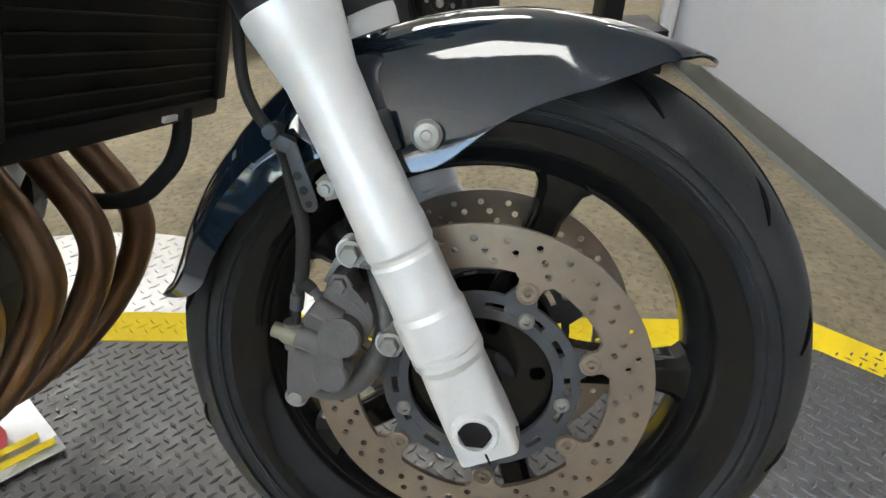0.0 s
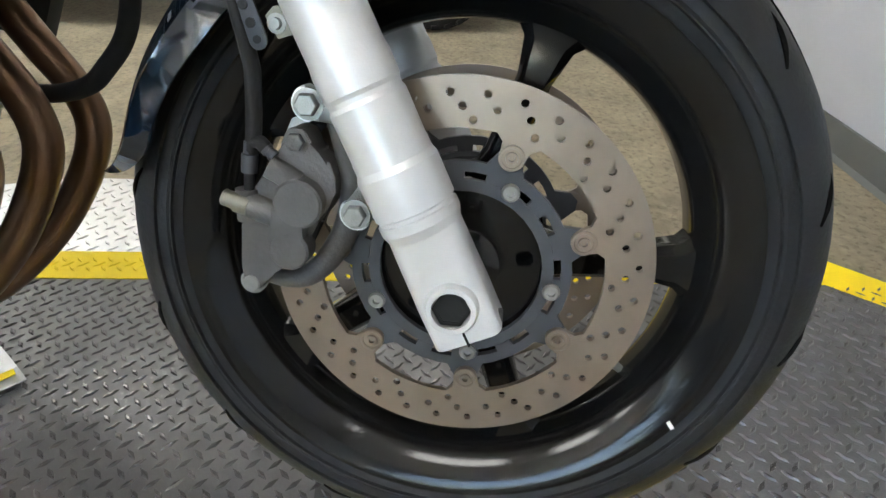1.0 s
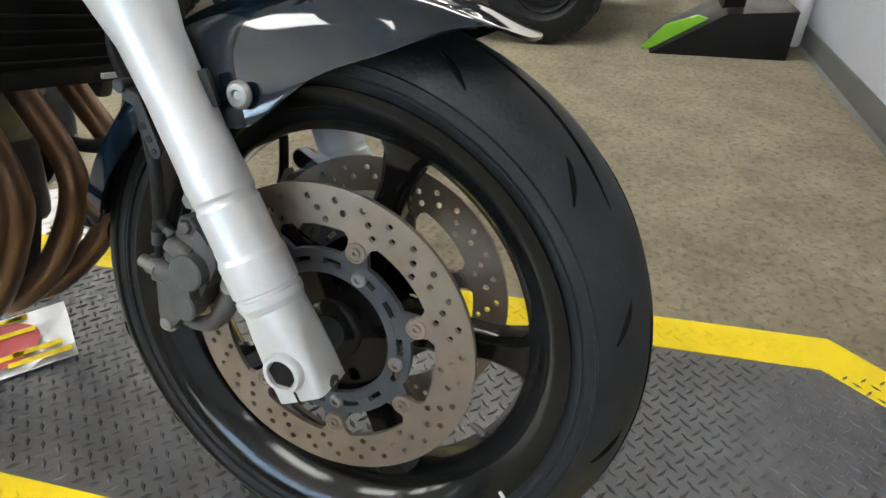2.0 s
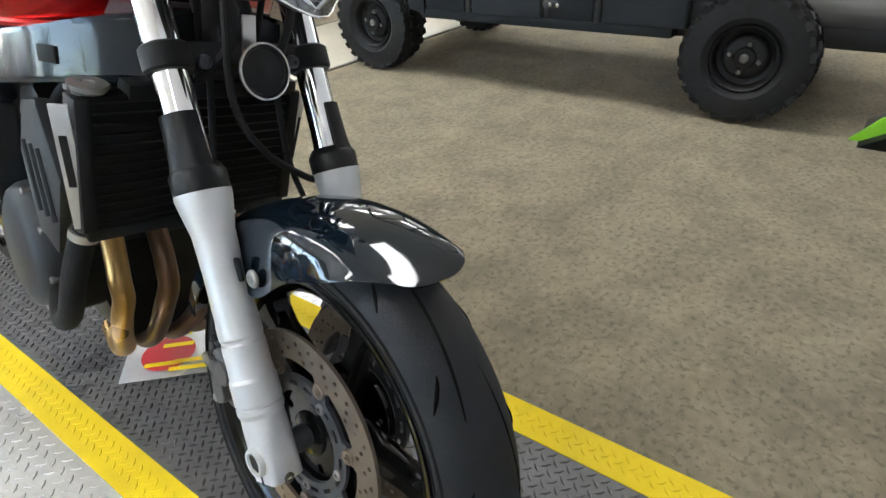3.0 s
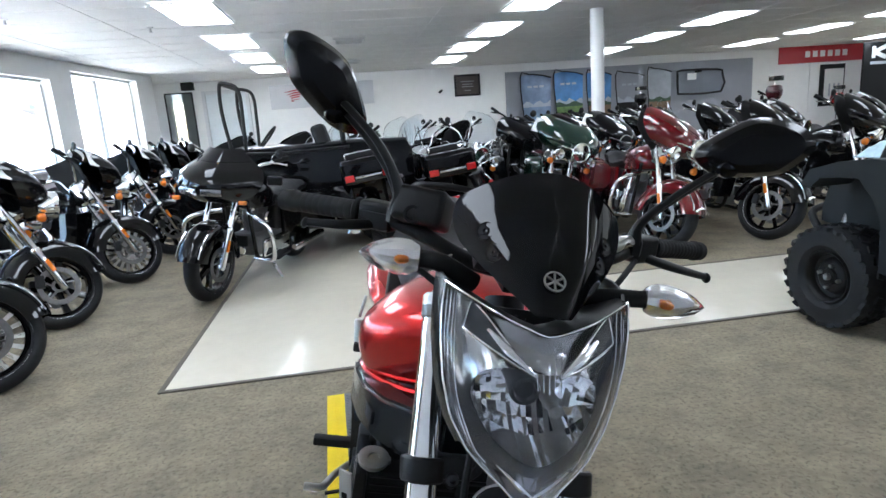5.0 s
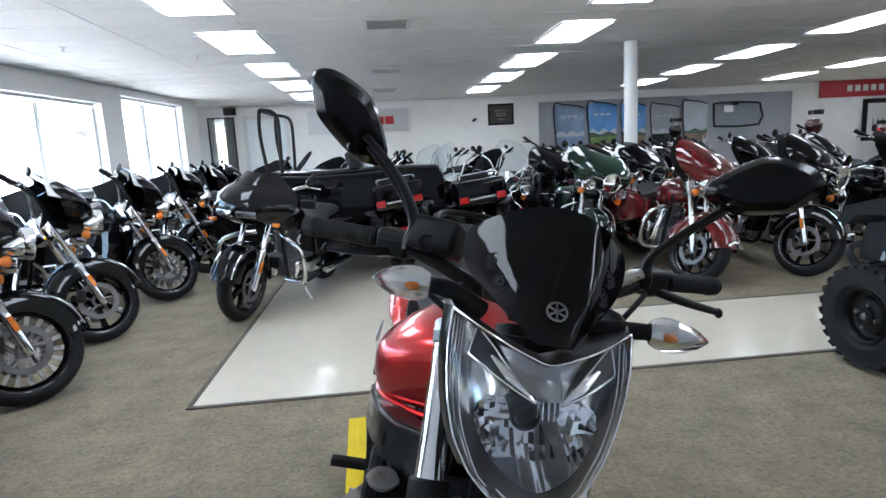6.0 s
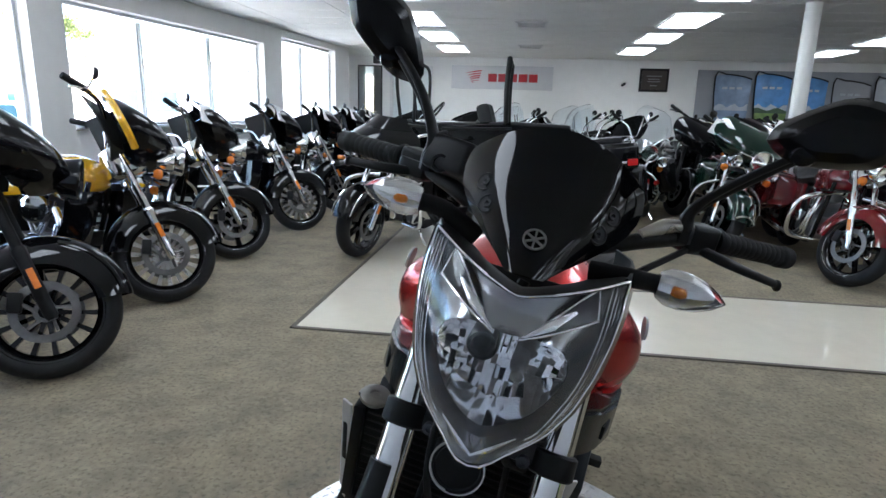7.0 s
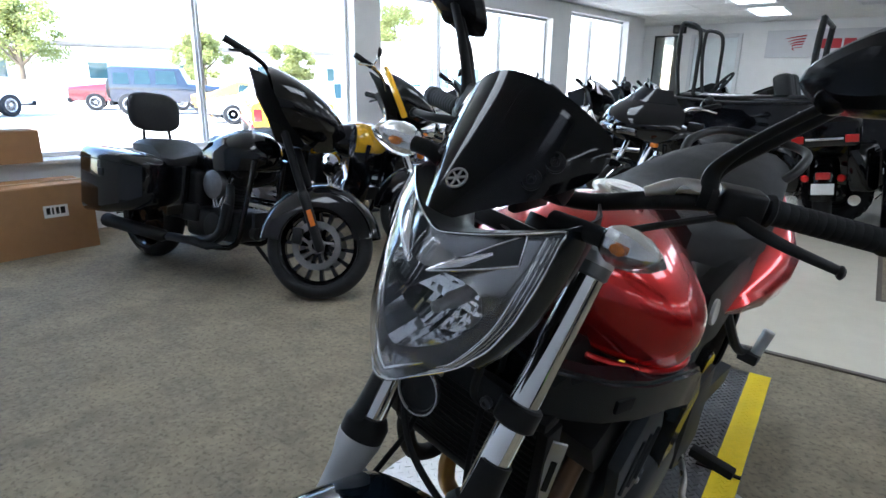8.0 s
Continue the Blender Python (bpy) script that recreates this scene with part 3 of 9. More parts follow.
def brake_disc(x, flip, parent):
    """A drilled floating disc on its carrier, with rivets and bolts."""
    t = 0.0025
    b = B()
    n = 48
    # drilled ring: a polar grid in which the wells are cut as hexagons
    holes = set()
    r0, r1 = 0.112, 0.149
    rr = [r0, 0.1145, 0.1215, 0.124, 0.131, 0.1335, 0.1405, 0.149]
    grid = {}
    for side, xx in ((0, x - t), (1, x + t)):
        for i in range(n * 2):
            a = TAU * i / (n * 2)
            for j, r in enumerate(rr):
                grid[side, i, j] = b.verts.new((xx, r * math.cos(a), r * math.sin(a)))
    m = n * 2
    for i in range(m):
        step = i % 4
        for j in range(len(rr) - 1):
            if (j == 1 and i % 6 == 0) or (j == 3 and i % 3 == 2) or (j == 5 and i % 3 == 1):
                holes.add((i, j))
    for i in range(m):
        k = (i + 1) % m
        for j in range(len(rr) - 1):
            if (i, j) in holes:
                # a round hole: an octagon joined to the cell's corners
                a_, r_ = TAU * (i + 0.5) / m, (rr[j] + rr[j + 1]) / 2
                oct_ = []
                for side, xx in ((0, x - t), (1, x + t)):
                    row = []
                    for q in range(8):
                        th = TAU * (q + 0.5) / 8
                        ra, ta = r_ + 0.0032 * math.sin(th), 0.0032 * math.cos(th)
                        row.append(b.verts.new((xx, ra * math.cos(a_) - ta * math.sin(a_), ra * math.sin(a_) + ta * math.cos(a_))))
                    oct_.append(row)
                    cor = [grid[side, k, j + 1], grid[side, i, j + 1], grid[side, i, j], grid[side, k, j]]
                    for c in range(4):
                        o0, o1, o2 = row[2 * c], row[2 * c + 1], row[(2 * c + 2) % 8]
                        b.faces.new((cor[c], o1, o0))
                        b.faces.new((cor[c], cor[(c + 1) % 4], o2, o1))
                bridge(b, oct_[0], oct_[1])
                continue
            b.faces.new((grid[0, i, j], grid[0, k, j], grid[0, k, j + 1], grid[0, i, j + 1]))
            b.faces.new((grid[1, i, j + 1], grid[1, k, j + 1], grid[1, k, j], grid[1, i, j]))
        b.faces.new((grid[0, i, 0], grid[1, i, 0], grid[1, k, 0], grid[0, k, 0]))
        b.faces.new((grid[0, k, 7], grid[1, k, 7], grid[1, i, 7], grid[0, i, 7]))
    # lugs that hold the rivets
    for k in range(7):
        a = radians(70 - 360 / 7 * k)
        cy, cz = -math.cos(a), math.sin(a)
        px, pz = -cz, cy
        pts = [(0.114, -0.021), (0.106, -0.011), (0.0975, -0.0095), (0.0915, -0.005), (0.0915, 0.005), (0.0975, 0.0095), (0.106, 0.011), (0.114, 0.021)]
        part("disc_lug", prism(B(), [(r * cy + q * px, r * cz + q * pz) for r, q in pts], 'x', x - t * 0.96, x + t * 0.96), DISC, parent)
    part("brake_disc", b, DISC, parent, "drilled steel brake disc, lightly rusted")
    # carrier: inner ring, arms, slots between them
    b = B()
    xc = x + flip * 0.004
    for k in range(7):
        a0 = 70 - 360 / 7 * k
        for lo, hi, ra, rb in ((-25.7, 25.7, 0.0645, 0.0735), (-25.7, 25.7, 0.0795, 0.0875), (-8, 8, 0.0735, 0.0795), (20.5, 25.7, 0.0735, 0.0795), (-25.7, -20.5, 0.0735, 0.0795)):
            p = [(-ra * math.cos(radians(a0 + lo + (hi - lo) * q / 5)), ra * math.sin(radians(a0 + lo + (hi - lo) * q / 5))) for q in range(6)]
            o = [(-rb * math.cos(radians(a0 + lo + (hi - lo) * q / 5)), rb * math.sin(radians(a0 + lo + (hi - lo) * q / 5))) for q in range(6)]
            sweep_plate(b, xc - 0.003, xc + 0.003, p, o)
        a = radians(a0)
        cy, cz = -math.cos(a), math.sin(a)
        prism(b, [(r * cy - q * cz, r * cz + q * cy) for r, q in ((0.085, -0.015), (0.1, -0.0085), (0.104, 0), (0.1, 0.0085), (0.085, 0.015))], 'x', xc - 0.003, xc + 0.003)
    part("disc_carrier", b, CARRIER, parent, "grey slotted disc carrier")
    out = -flip
    for k in range(7):
        a = radians(70 - 360 / 7 * k)
        c = V((x, -0.0978 * math.cos(a), 0.0978 * math.sin(a)))
        part("rivet", lathe(B(), c, c + V((out, 0, 0)), [(-0.004, 0.0098), (0.0036, 0.0098), (0.0042, 0.0092), (0.0042, 0.0076), (0.0034, 0.007), (0.0034, 0.0048), (0.0052, 0.0044), (0.0052, 0.0024), (0.002, 0.002), (0.002, 0.0003)], 22), DISC, parent)
    for k in range(5):
        a = radians(62 - 72 * k)
        c = V((xc, -0.074 * math.cos(a), 0.074 * math.sin(a)))
        part("disc_bolt", lathe(B(), c, c + V((out, 0, 0)), [(0, 0.0072), (0.005, 0.0072), (0.0068, 0.0056), (0.0068, 0.0031), (0.0035, 0.0029), (0.0035, 0.0003)], 16), BOLT, parent)


brake_disc(-0.056, 1, wheel)
brake_disc(0.056, -1, wheel)
part("axle", lathe(B(), (-0.108, 0, 0), (1, 0, 0), [(0, 0.0125), (0.0, 0.0165), (0.216, 0.0165), (0.216, 0.0125)], 24), CARRIER, wheel)
part("valve", lathe(B(), (0.0, -0.16, -0.118), (0, -0.6, -0.45), [(-0.03, 0.004), (0.0, 0.004), (0.002, 0.003), (0.012, 0.003)], 10), BOLT, wheel)
part("wheel_sticker", box(B(), (-0.0535, -0.185, -0.128), (0.0012, 0.0035, 0.008), Matrix.Rotation(radians(-35), 3, 'X')), WHITE, wheel, "small white balance sticker")

def ear(a, c, ra, rc, n=10):
    """Outline of a lug that narrows from radius ra at a to a round end of rc at c."""
    d = math.atan2(c[1] - a[1], c[0] - a[0])
    out = [(a[0] + ra * math.cos(d + q), a[1] + ra * math.sin(d + q)) for q in (-1.75, 1.75)][::-1]
    return out + [(c[0] + rc * math.cos(d + 1.45 - 2.9 * k / n), c[1] + rc * math.sin(d + 1.45 - 2.9 * k / n)) for k in range(n + 1)]


# --- fork legs
for s in (-1, 1):
    leg = hold("fork_leg")
    leg.parent = bike
    x = 0.1 * s
    prof = [(0.03, 0.0245), (0.04, 0.0258), (0.052, 0.0262), (0.06, 0.0292), (0.0665, 0.0292), (0.0675, 0.0278), (0.07, 0.0278), (0.0712, 0.0292), (0.1, 0.0292), (0.105, 0.0272), (0.112, 0.0272), (0.114, 0.0268), (0.146, 0.0268), (0.149, 0.0255), (0.152, 0.0255), (0.155, 0.0268), (0.172, 0.0268), (0.178, 0.0258), (0.24, 0.0248), (0.285, 0.0258), (0.312, 0.031), (0.328, 0.0338), (0.334, 0.0338), (0.337, 0.031)]
    part("lower_leg", lathe(B(), V((x, 0, 0)), V((x, 0, 0)) + RAKE, prof, 40), FORK_SILVER, leg, "silver painted fork slider", smooth=14)
    b = B()
    rot = RAKE.to_track_quat('Z', 'Y').to_matrix()
    foot = []
    for d, w, dep, r in ((-0.0315, 0.046, 0.04, 0.006), (-0.03, 0.05, 0.044, 0.007), (0.0, 0.051, 0.045, 0.009), (0.022, 0.051, 0.047, 0.013), (0.04, 0.0525, 0.051, 0.02), (0.054, 0.0535, 0.0535, 0.0262)):
        m = Matrix.Translation(fork_at(x, d)) @ rot.to_4x4()
        foot.append([m @ V((p, q, 0)) for p, q in round_rect(dep, w, r, 5)])
    part("axle_clamp", loft(b, foot), FORK_SILVER, leg, smooth=50)
    part("axle_ring", lathe(B(), (x + s * 0.022, 0, 0), (x + s, 0, 0), [(0, 0.0192), (0.005, 0.0186), (0.0072, 0.0172), (0.0072, 0.0136), (-0.004, 0.0128)], 32, False), FORK_SILVER, leg)
    part("axle_socket", lathe(B(), (x + s * 0.022, 0, 0), (x + s, 0, 0), [(0.004, 0.0138), (0.0045, 0.0105), (-0.018, 0.0095), (-0.018, 0.0002)], 6), BLACK_SATIN, leg, "dark hexagon socket of the axle")
    part("clamp_slit", box(B(), fork_at(x, -0.024) + V((s * 0.0136, 0, 0)), (0.02, 0.0014, 0.016), rot), BLACK_MATT, leg)
    for d, cy, cz in ((0.093, 0.074, 0.0515), (0.145, 0.1055, 0.127)):
        c = V((s * 0.083, cy, cz))
        part("caliper_lug", prism(B(), ear((fork_at(x, d).y, fork_at(x, d).z), (cy, cz), 0.024, 0.0128), 'x', s * 0.083 - 0.0075, s * 0.083 + 0.0075, 0.002), FORK_SILVER, leg)
        bb = cyl(B(), c + V((s * 0.006, 0, 0)), c + V((s * 0.009, 0, 0)), 0.0108, n=20)
        lathe(bb, c + V((s * 0.009, 0, 0)), c + V((s, 0, 0)), [(0, 0.0082), (0.0055, 0.0082), (0.0068, 0.007), (0.0068, 0.0002)], 6)
        part("caliper_bolt", bb, BOLT, leg)
    part("chrome_tube", cyl(B(), fork_at(x, 0.3), fork_at(x, 0.715), 0.0215, n=36), CHROME, leg, "chromed fork tube")
    part("dust_seal", lathe(B(), fork_at(x, 0.334), fork_at(x, 1), [(0, 0.0335), (0.022, 0.034), (0.027, 0.031), (0.034, 0.0265), (0.034, 0.022)], 36), BLACK_SATIN, leg)
    # guard that wraps the inner and front side of the tube
    rows = []
    for d, r in ((0.352, 0.032), (0.374, 0.0282), (0.4, 0.0265), (0.428, 0.0258)):
        c = fork_at(x, d)
        m = Matrix.Translation(c) @ RAKE.to_track_quat('Z', 'Y').to_matrix().to_4x4()
        mid = 0 if s < 0 else 180
        rows.append([m @ V((r * math.cos(radians(mid + q)), r * math.sin(radians(mid + q)), 0)) for q in range(-108, 109, 12)])
    part("fork_guard", shell(B(), rows, 0.003), BLACK_SATIN, leg, "black plastic fork guard")
    b = lathe(B(), fork_at(x, 0.708), fork_at(x, 1), [(0, 0.0215), (0.0, 0.0245), (0.014, 0.0245), (0.018, 0.021), (0.018, 0.013), (0.023, 0.012), (0.023, 0.004), (0.02, 0.0035)], 24)
    part("fork_cap", b, ALU, leg, "silver fork top cap")
    # pinch bolt and sensor on the clamp foot
    part("pinch_bolt", lathe(B(), fork_at(x, -0.018) + V((s * 0.0, -0.018, 0)), fork_at(x, -0.018) + V((0, -1, 0)), [(0, 0.0075), (0.009, 0.0075), (0.01, 0.006), (0.01, 0.003), (0.006, 0.003)], 14), CARRIER, leg)

# --- brake calipers
for s in (-1, 1):
    cal = hold("brake_caliper")
    cal.parent = bike
    # body outline in (y, z): the ear of the upper slide bolt, the bridge over the disc, the foot of the lower one
    body = [(0.137, 0.081), (0.127, 0.0905), (0.1245, 0.1015), (0.121, 0.109), (0.1143, 0.112), (0.107, 0.1095), (0.103, 0.103), (0.1015, 0.093), (0.0905, 0.089), (0.0868, 0.078), (0.0868, 0.0673), (0.094, 0.052), (0.107, 0.038), (0.114, 0.014), (0.136, 0.006), (0.141, -0.004), (0.145, -0.0105), (0.1535, -0.0155), (0.16, -0.012), (0.1615, -0.005), (0.1575, 0.006), (0.1548, 0.039), (0.156, 0.047), (0.1495, 0.063)]
    part("body", prism(B(), body, 'x', s * 0.082 - 0.013, s * 0.082 + 0.013, 0.003), CALIPER, cal, "dark grey brake caliper, dusty")
    # two piston bores under one cap, waisted on the side towards the fork
    b = B()
    for cy, cz, r in ((0.1115, 0.0605, 0.0175), (0.1195, 0.0255, 0.0148)):
        lathe(b, (s * 0.09, cy, cz), (s, cy, cz), [(0, r), (0.016, r), (0.0175, r - 0.0018), (0.0175, 0.0003)], 30)
    prism(b, [(0.108, 0.05), (0.1085, 0.037), (0.11, 0.028), (0.134, 0.025), (0.132, 0.042), (0.129, 0.057)], 'x', min(s * 0.09, s * 0.1073), max(s * 0.09, s * 0.1073), 0.001)
    part("piston_housing", b, CALIPER, cal)
    b = tube(B(), [(s * 0.097, 0.133, 0.084), (s * 0.096, 0.113, 0.073)], 0.0085, 14, 1)
    tube(b, [(s * 0.096, 0.151, 0.0555), (s * 0.096, 0.126, 0.047)], 0.0095, 14, 1)
    tube(b, [(s * 0.094, 0.152, 0.043), (s * 0.094, 0.152, 0.066)], 0.0085, 12, 1)
    part("fluid_port", b, CALIPER, cal)
    arm = [(0.093, 0.118), (0.0855, 0.1), (0.081, 0.079), (0.0795, 0.06), (0.0855, 0.034), (0.1, 0.009), (0.116, -0.0055), (0.133, -0.0095), (0.147, -0.008)]
    part("bracket", tube(B(), [(s * 0.077, p, q) for p, q in arm], 0.009, 14, 4, radii=[0.006, 0.0085, 0.0095, 0.0095, 0.0098, 0.0095, 0.0085, 0.007, 0.006]), CALIPER, cal, "curved grey caliper bracket")
    part("pad_spring", prism(B(), [(0.1335, 0.094), (0.124, 0.114), (0.116, 0.117), (0.112, 0.108), (0.122, 0.09)], 'x', s * 0.0715 - 0.002, s * 0.0715 + 0.002), BOLT, cal)
    for cy, cz, o, n in ((0.1138, 0.102, 0.095, 6), (0.1545, -0.0078, 0.091, 18)):
        b = lathe(B(), (s * o, cy, cz), (s, cy, cz), [(-0.006, 0.0098), (0.0005, 0.0098), (0.0005, 0.0066), (0.0042, 0.0066), (0.005, 0.0058), (0.005, 0.0003)], n)
        part("slide_bolt", b, CALIPER if cz > 0 else BOLT, cal)
    bb = lathe(B(), (s * 0.099, 0.149, 0.0546), (s * 0.099, 0.168, 0.0605), [(0, 0.0075), (0.003, 0.0075), (0.003, 0.0078), (0.0095, 0.0078), (0.0095, 0.0068), (0.011, 0.0068), (0.011, 0.0062), (0.019, 0.0062), (0.02, 0.005), (0.02, 0.0003)], 14)
    part("banjo_bolt", bb, ZINC, cal)
    part("bleed_nipple", lathe(B(), (s * 0.098, 0.1285, 0.091), (s * 0.097, 0.1385, 0.1), [(0, 0.0046), (0.003, 0.0046), (0.003, 0.0038), (0.0055, 0.0038), (0.0055, 0.0046), (0.008, 0.0046), (0.013, 0.0044)], 10), CARRIER, cal)
    part("nipple_cap", tube(B(), [(s * 0.0975, 0.1345, 0.0965), (s * 0.097, 0.139, 0.1005), (s * 0.0965, 0.1435, 0.1005)], 0.005, 10, 3), BLACK_MATT, cal, "black rubber nipple cap")
    part("brake_hose", tube(B(), [(s * 0.096, 0.1495, 0.066), (s * 0.096, 0.1478, 0.084), (s * 0.0955, 0.1432, 0.108), (s * 0.095, 0.1412, 0.142), (s * 0.094, 0.1428, 0.155), (s * 0.091, 0.15, 0.18), (s * 0.087, 0.16, 0.207), (s * 0.08, 0.186, 0.245), (s * 0.056, 0.2, 0.32), (s * 0.046, 0.215, 0.43)], 0.0052, 10, radii=[0.0036, 0.0036, 0.0056, 0.0056, 0.0056, 0.005, 0.0045, 0.0045, 0.0045, 0.0045]), BLACK_MATT, cal)
    part("hose_collar", lathe(B(), (s * 0.096, 0.1486, 0.0785), (s * 0.0955, 0.1462, 0.1), [(0, 0.0055), (0.013, 0.0058), (0.0135, 0.0045), (0.022, 0.0045)], 10), CARRIER, cal)
    # drilled clip that carries the hose
    strap = [(0.1338 + 0.0062 * math.cos(radians(q)), 0.1665 + 0.0062 * math.sin(radians(q))) for q in range(160, 341, 20)] + [(0.1515, 0.208), (0.147, 0.2125), (0.142, 0.211)]
    b = prism(B(), strap, 'x', min(s * 0.0985, s * 0.1003), max(s * 0.0985, s * 0.1003), 0.0005)
    box(b, (s * 0.095, 0.153, 0.21), (0.012, 0.016, 0.012), Matrix.Rotation(radians(20), 3, 'X'), 0.003)
    cyl(b, (s * 0.088, 0.16, 0.218), (s * 0.104, 0.16, 0.218), 0.006, n=12, edge=0.001)
    part("hose_clip", b, GREY_COVER, cal, "grey drilled hose clip")
    b = B()
    for cy, cz in ((0.1342, 0.1667), (0.1378, 0.1765), (0.142, 0.1872)):
        cyl(b, (s * 0.0998, cy, cz), (s * 0.101, cy, cz), 0.0026 + 0.0007 * (cz > 0.17), n=12)
    part("clip_hole", b, BLACK_MATT, cal)
    part("clip_tab", prism(B(), [(0.132, 0.181), (0.126, 0.187), (0.112, 0.189), (0.109, 0.172), (0.124, 0.1675)], 'x', s * 0.089 - 0.002, s * 0.089 + 0.002), ZINC, cal, "zinc-plated clip tab")
    part("clip_bolt", lathe(B(), (s * 0.09, 0.1242, 0.1767), (s, 0.1242, 0.1767), [(0, 0.0065), (0.002, 0.0065), (0.002, 0.004), (0.0055, 0.0035), (0.0055, 0.0003)], 12), BOLT, cal)

# --- front fender
def fender_row(phi, re, w, r=0.31):
    """One cross-section: flat-crowned over the wheel, rounder towards the tail."""
    k = max(0.3, 0.55 - max(0.0, phi - 40) / 90)
    tail = min(1.0, max(0.0, (60 - phi) / 14))
    half = [math.sin(math.pi / 2 * n / 14) for n in range(13)] + [0.981, 0.987, 0.994, 1.0]
    row = []
    for q in [-v for v in half[:0:-1]] + half:
        a = abs(q)
        f = 1 - 0.012 * (a / 0.48) if a <= 0.48 else 0.988 - 0.1 * ((a - 0.48) / 0.34) ** 1.5 if a <= 0.82 else 0.888 - 0.888 * ((a - 0.82) / 0.18) ** 1.1
        flank = 0.63 * (a / 0.975) ** 1.8 if a < 0.9755 else 0.63 + 0.37 * (a - 0.975) / 0.025
        f += (max(0.0, 1 - a ** 2.4) ** 0.6 - f) * k
        f += (1 - flank - f) * tail
        rr = re + (r - re) * f
        ph = radians(phi - 5.5 * a ** 3 * max(0.0, (phi - 104) / 17.5))
        row.append(V((q * w, rr * math.cos(ph), rr * math.sin(ph))))
    return row


def smooth_rows(keys, n):
    """Catmull-Rom through rows of numbers, n steps to a span."""
    out = []
    for i in range(len(keys) - 1):
        p0, p1, p2, p3 = keys[max(i - 1, 0)], keys[i], keys[i + 1], keys[min(i + 2, len(keys) - 1)]
        for m in range(n):
            t = m / n
            out.append(tuple(0.5 * (2 * b + (c - a) * t + (2 * a - 5 * b + 4 * c - d) * t * t + (3 * b - a - 3 * c + d) * t ** 3) for a, b, c, d in zip(p0, p1, p2, p3)))
    return out + [keys[-1]]


tab = smooth_rows([(12.5, 0.284, 0.064, 0.2985), (14.5, 0.266, 0.071, 0.299), (19, 0.2505, 0.079, 0.299), (25, 0.2475, 0.084, 0.299), (33, 0.2455, 0.086, 0.3), (42, 0.2425, 0.087, 0.301), (53, 0.242, 0.088, 0.304), (63, 0.226, 0.0885, 0.307),
                   (71, 0.204, 0.089, 0.308), (80, 0.206, 0.089, 0.309), (92, 0.237, 0.0875, 0.312), (101, 0.259, 0.085, 0.314), (110, 0.283, 0.081, 0.316), (115, 0.299, 0.077, 0.317), (118.5, 0.308, 0.071, 0.318), (120, 0.311, 0.066, 0.3185)], 4)
fender = part("front_fender", shell(B(), [fender_row(p, e, w, r) for p, e, w, r in tab], 0.0028), BLACK_BLUE, bike, "gloss blue-black front fender with fine scratches")
for s in (-1, 1):
    c = V((s * 0.0905, 0.05, 0.221))
    bb = lathe(B(), c, c + V((s, 0, 0)), [(0, 0.0112), (0.0025, 0.0112), (0.005, 0.0088), (0.0056, 0.0045), (0.0042, 0.0032), (0.0042, 0.0004)], 22)
    part("fender_bolt", bb, BOLT, fender, "white-faced fender bolt")
    part("fender_stay", box(B(), (s * 0.094, 0.1, 0.215), (0.006, 0.06, 0.03), Matrix.Rotation(radians(-20), 3, 'X'), 0.003), BLACK_SATIN, fender)

# --- headlight
def lens_point(h, v, back=0.0, shrink=1.0):
    """A point of the headlight's face: h across from -1 to 1, v down from 0 to 1."""
    rows = [(0.111, 0.711, 0.18, 0.681, 0.108), (0.112, 0.678, 0.163, 0.658, 0.083), (0.109, 0.645, 0.15, 0.627, 0.062), (0.102, 0.608, 0.138, 0.592, 0.049), (0.09, 0.572, 0.122, 0.56, 0.045), (0.066, 0.541, 0.098, 0.535, 0.047), (0.012, 0.513, 0.054, 0.512, 0.052)]
    f = min(v, 0.9999) * (len(rows) - 1)
    k = int(f)
    t = f - k
    w, ue, be, uc, bc = (a + (b - a) * t for a, b in zip(rows[k], rows[k + 1]))
    w *= shrink
    a = abs(h)
    bb = bc + (be - bc) * a ** 1.7
    uu = uc + (ue - uc) * a ** 1.1
    if shrink != 1.0:
        uu = 0.61 + (uu - 0.61) * shrink
    return V((w * h, bb + back, uu))


lamp = hold("headlight")
lamp.parent = bike
NH, NV = 24, 20
lens = part("lens", shell(B(), [[lens_point(-1 + 2 * i / NH, j / NV) for i in range(NH + 1)] for j in range(NV + 1)], 0.0022), LENS, lamp, "clear moulded headlight lens")
lens.visible_shadow = False
# rim that borders the lens, and the dark housing behind it
edge = [lens_point(-1 + 2 * i / 12, 0) for i in range(13)] + [lens_point(1, j / 16) for j in range(1, 17)] + [lens_point(-1, 1 - j / 16) for j in range(17)]
b = tube(B(), edge, 0.0015, 8, 2)
part("lens_border", b, REFLECTOR, lamp, "bright moulded border of the lens")
rows = []
for back, k in ((0.004, 1.0), (0.03, 0.98), (0.065, 0.86), (0.085, 0.6)):
    row = []
    for p in edge[:-1]:
        q = V((p.x * k, p.y + back, 0.615 + (p.z - 0.615) * k))
        row.append(q)
    rows.append(row)
hb_ = loft(B(), rows, True, False)
bmesh.ops.holes_fill(hb_, edges=[e for e in hb_.edges if e.is_boundary and min(v.co.y for v in e.verts) > 0.125], sides=0)
part("housing", hb_, BLACK_SATIN, lamp, "black headlight housing")
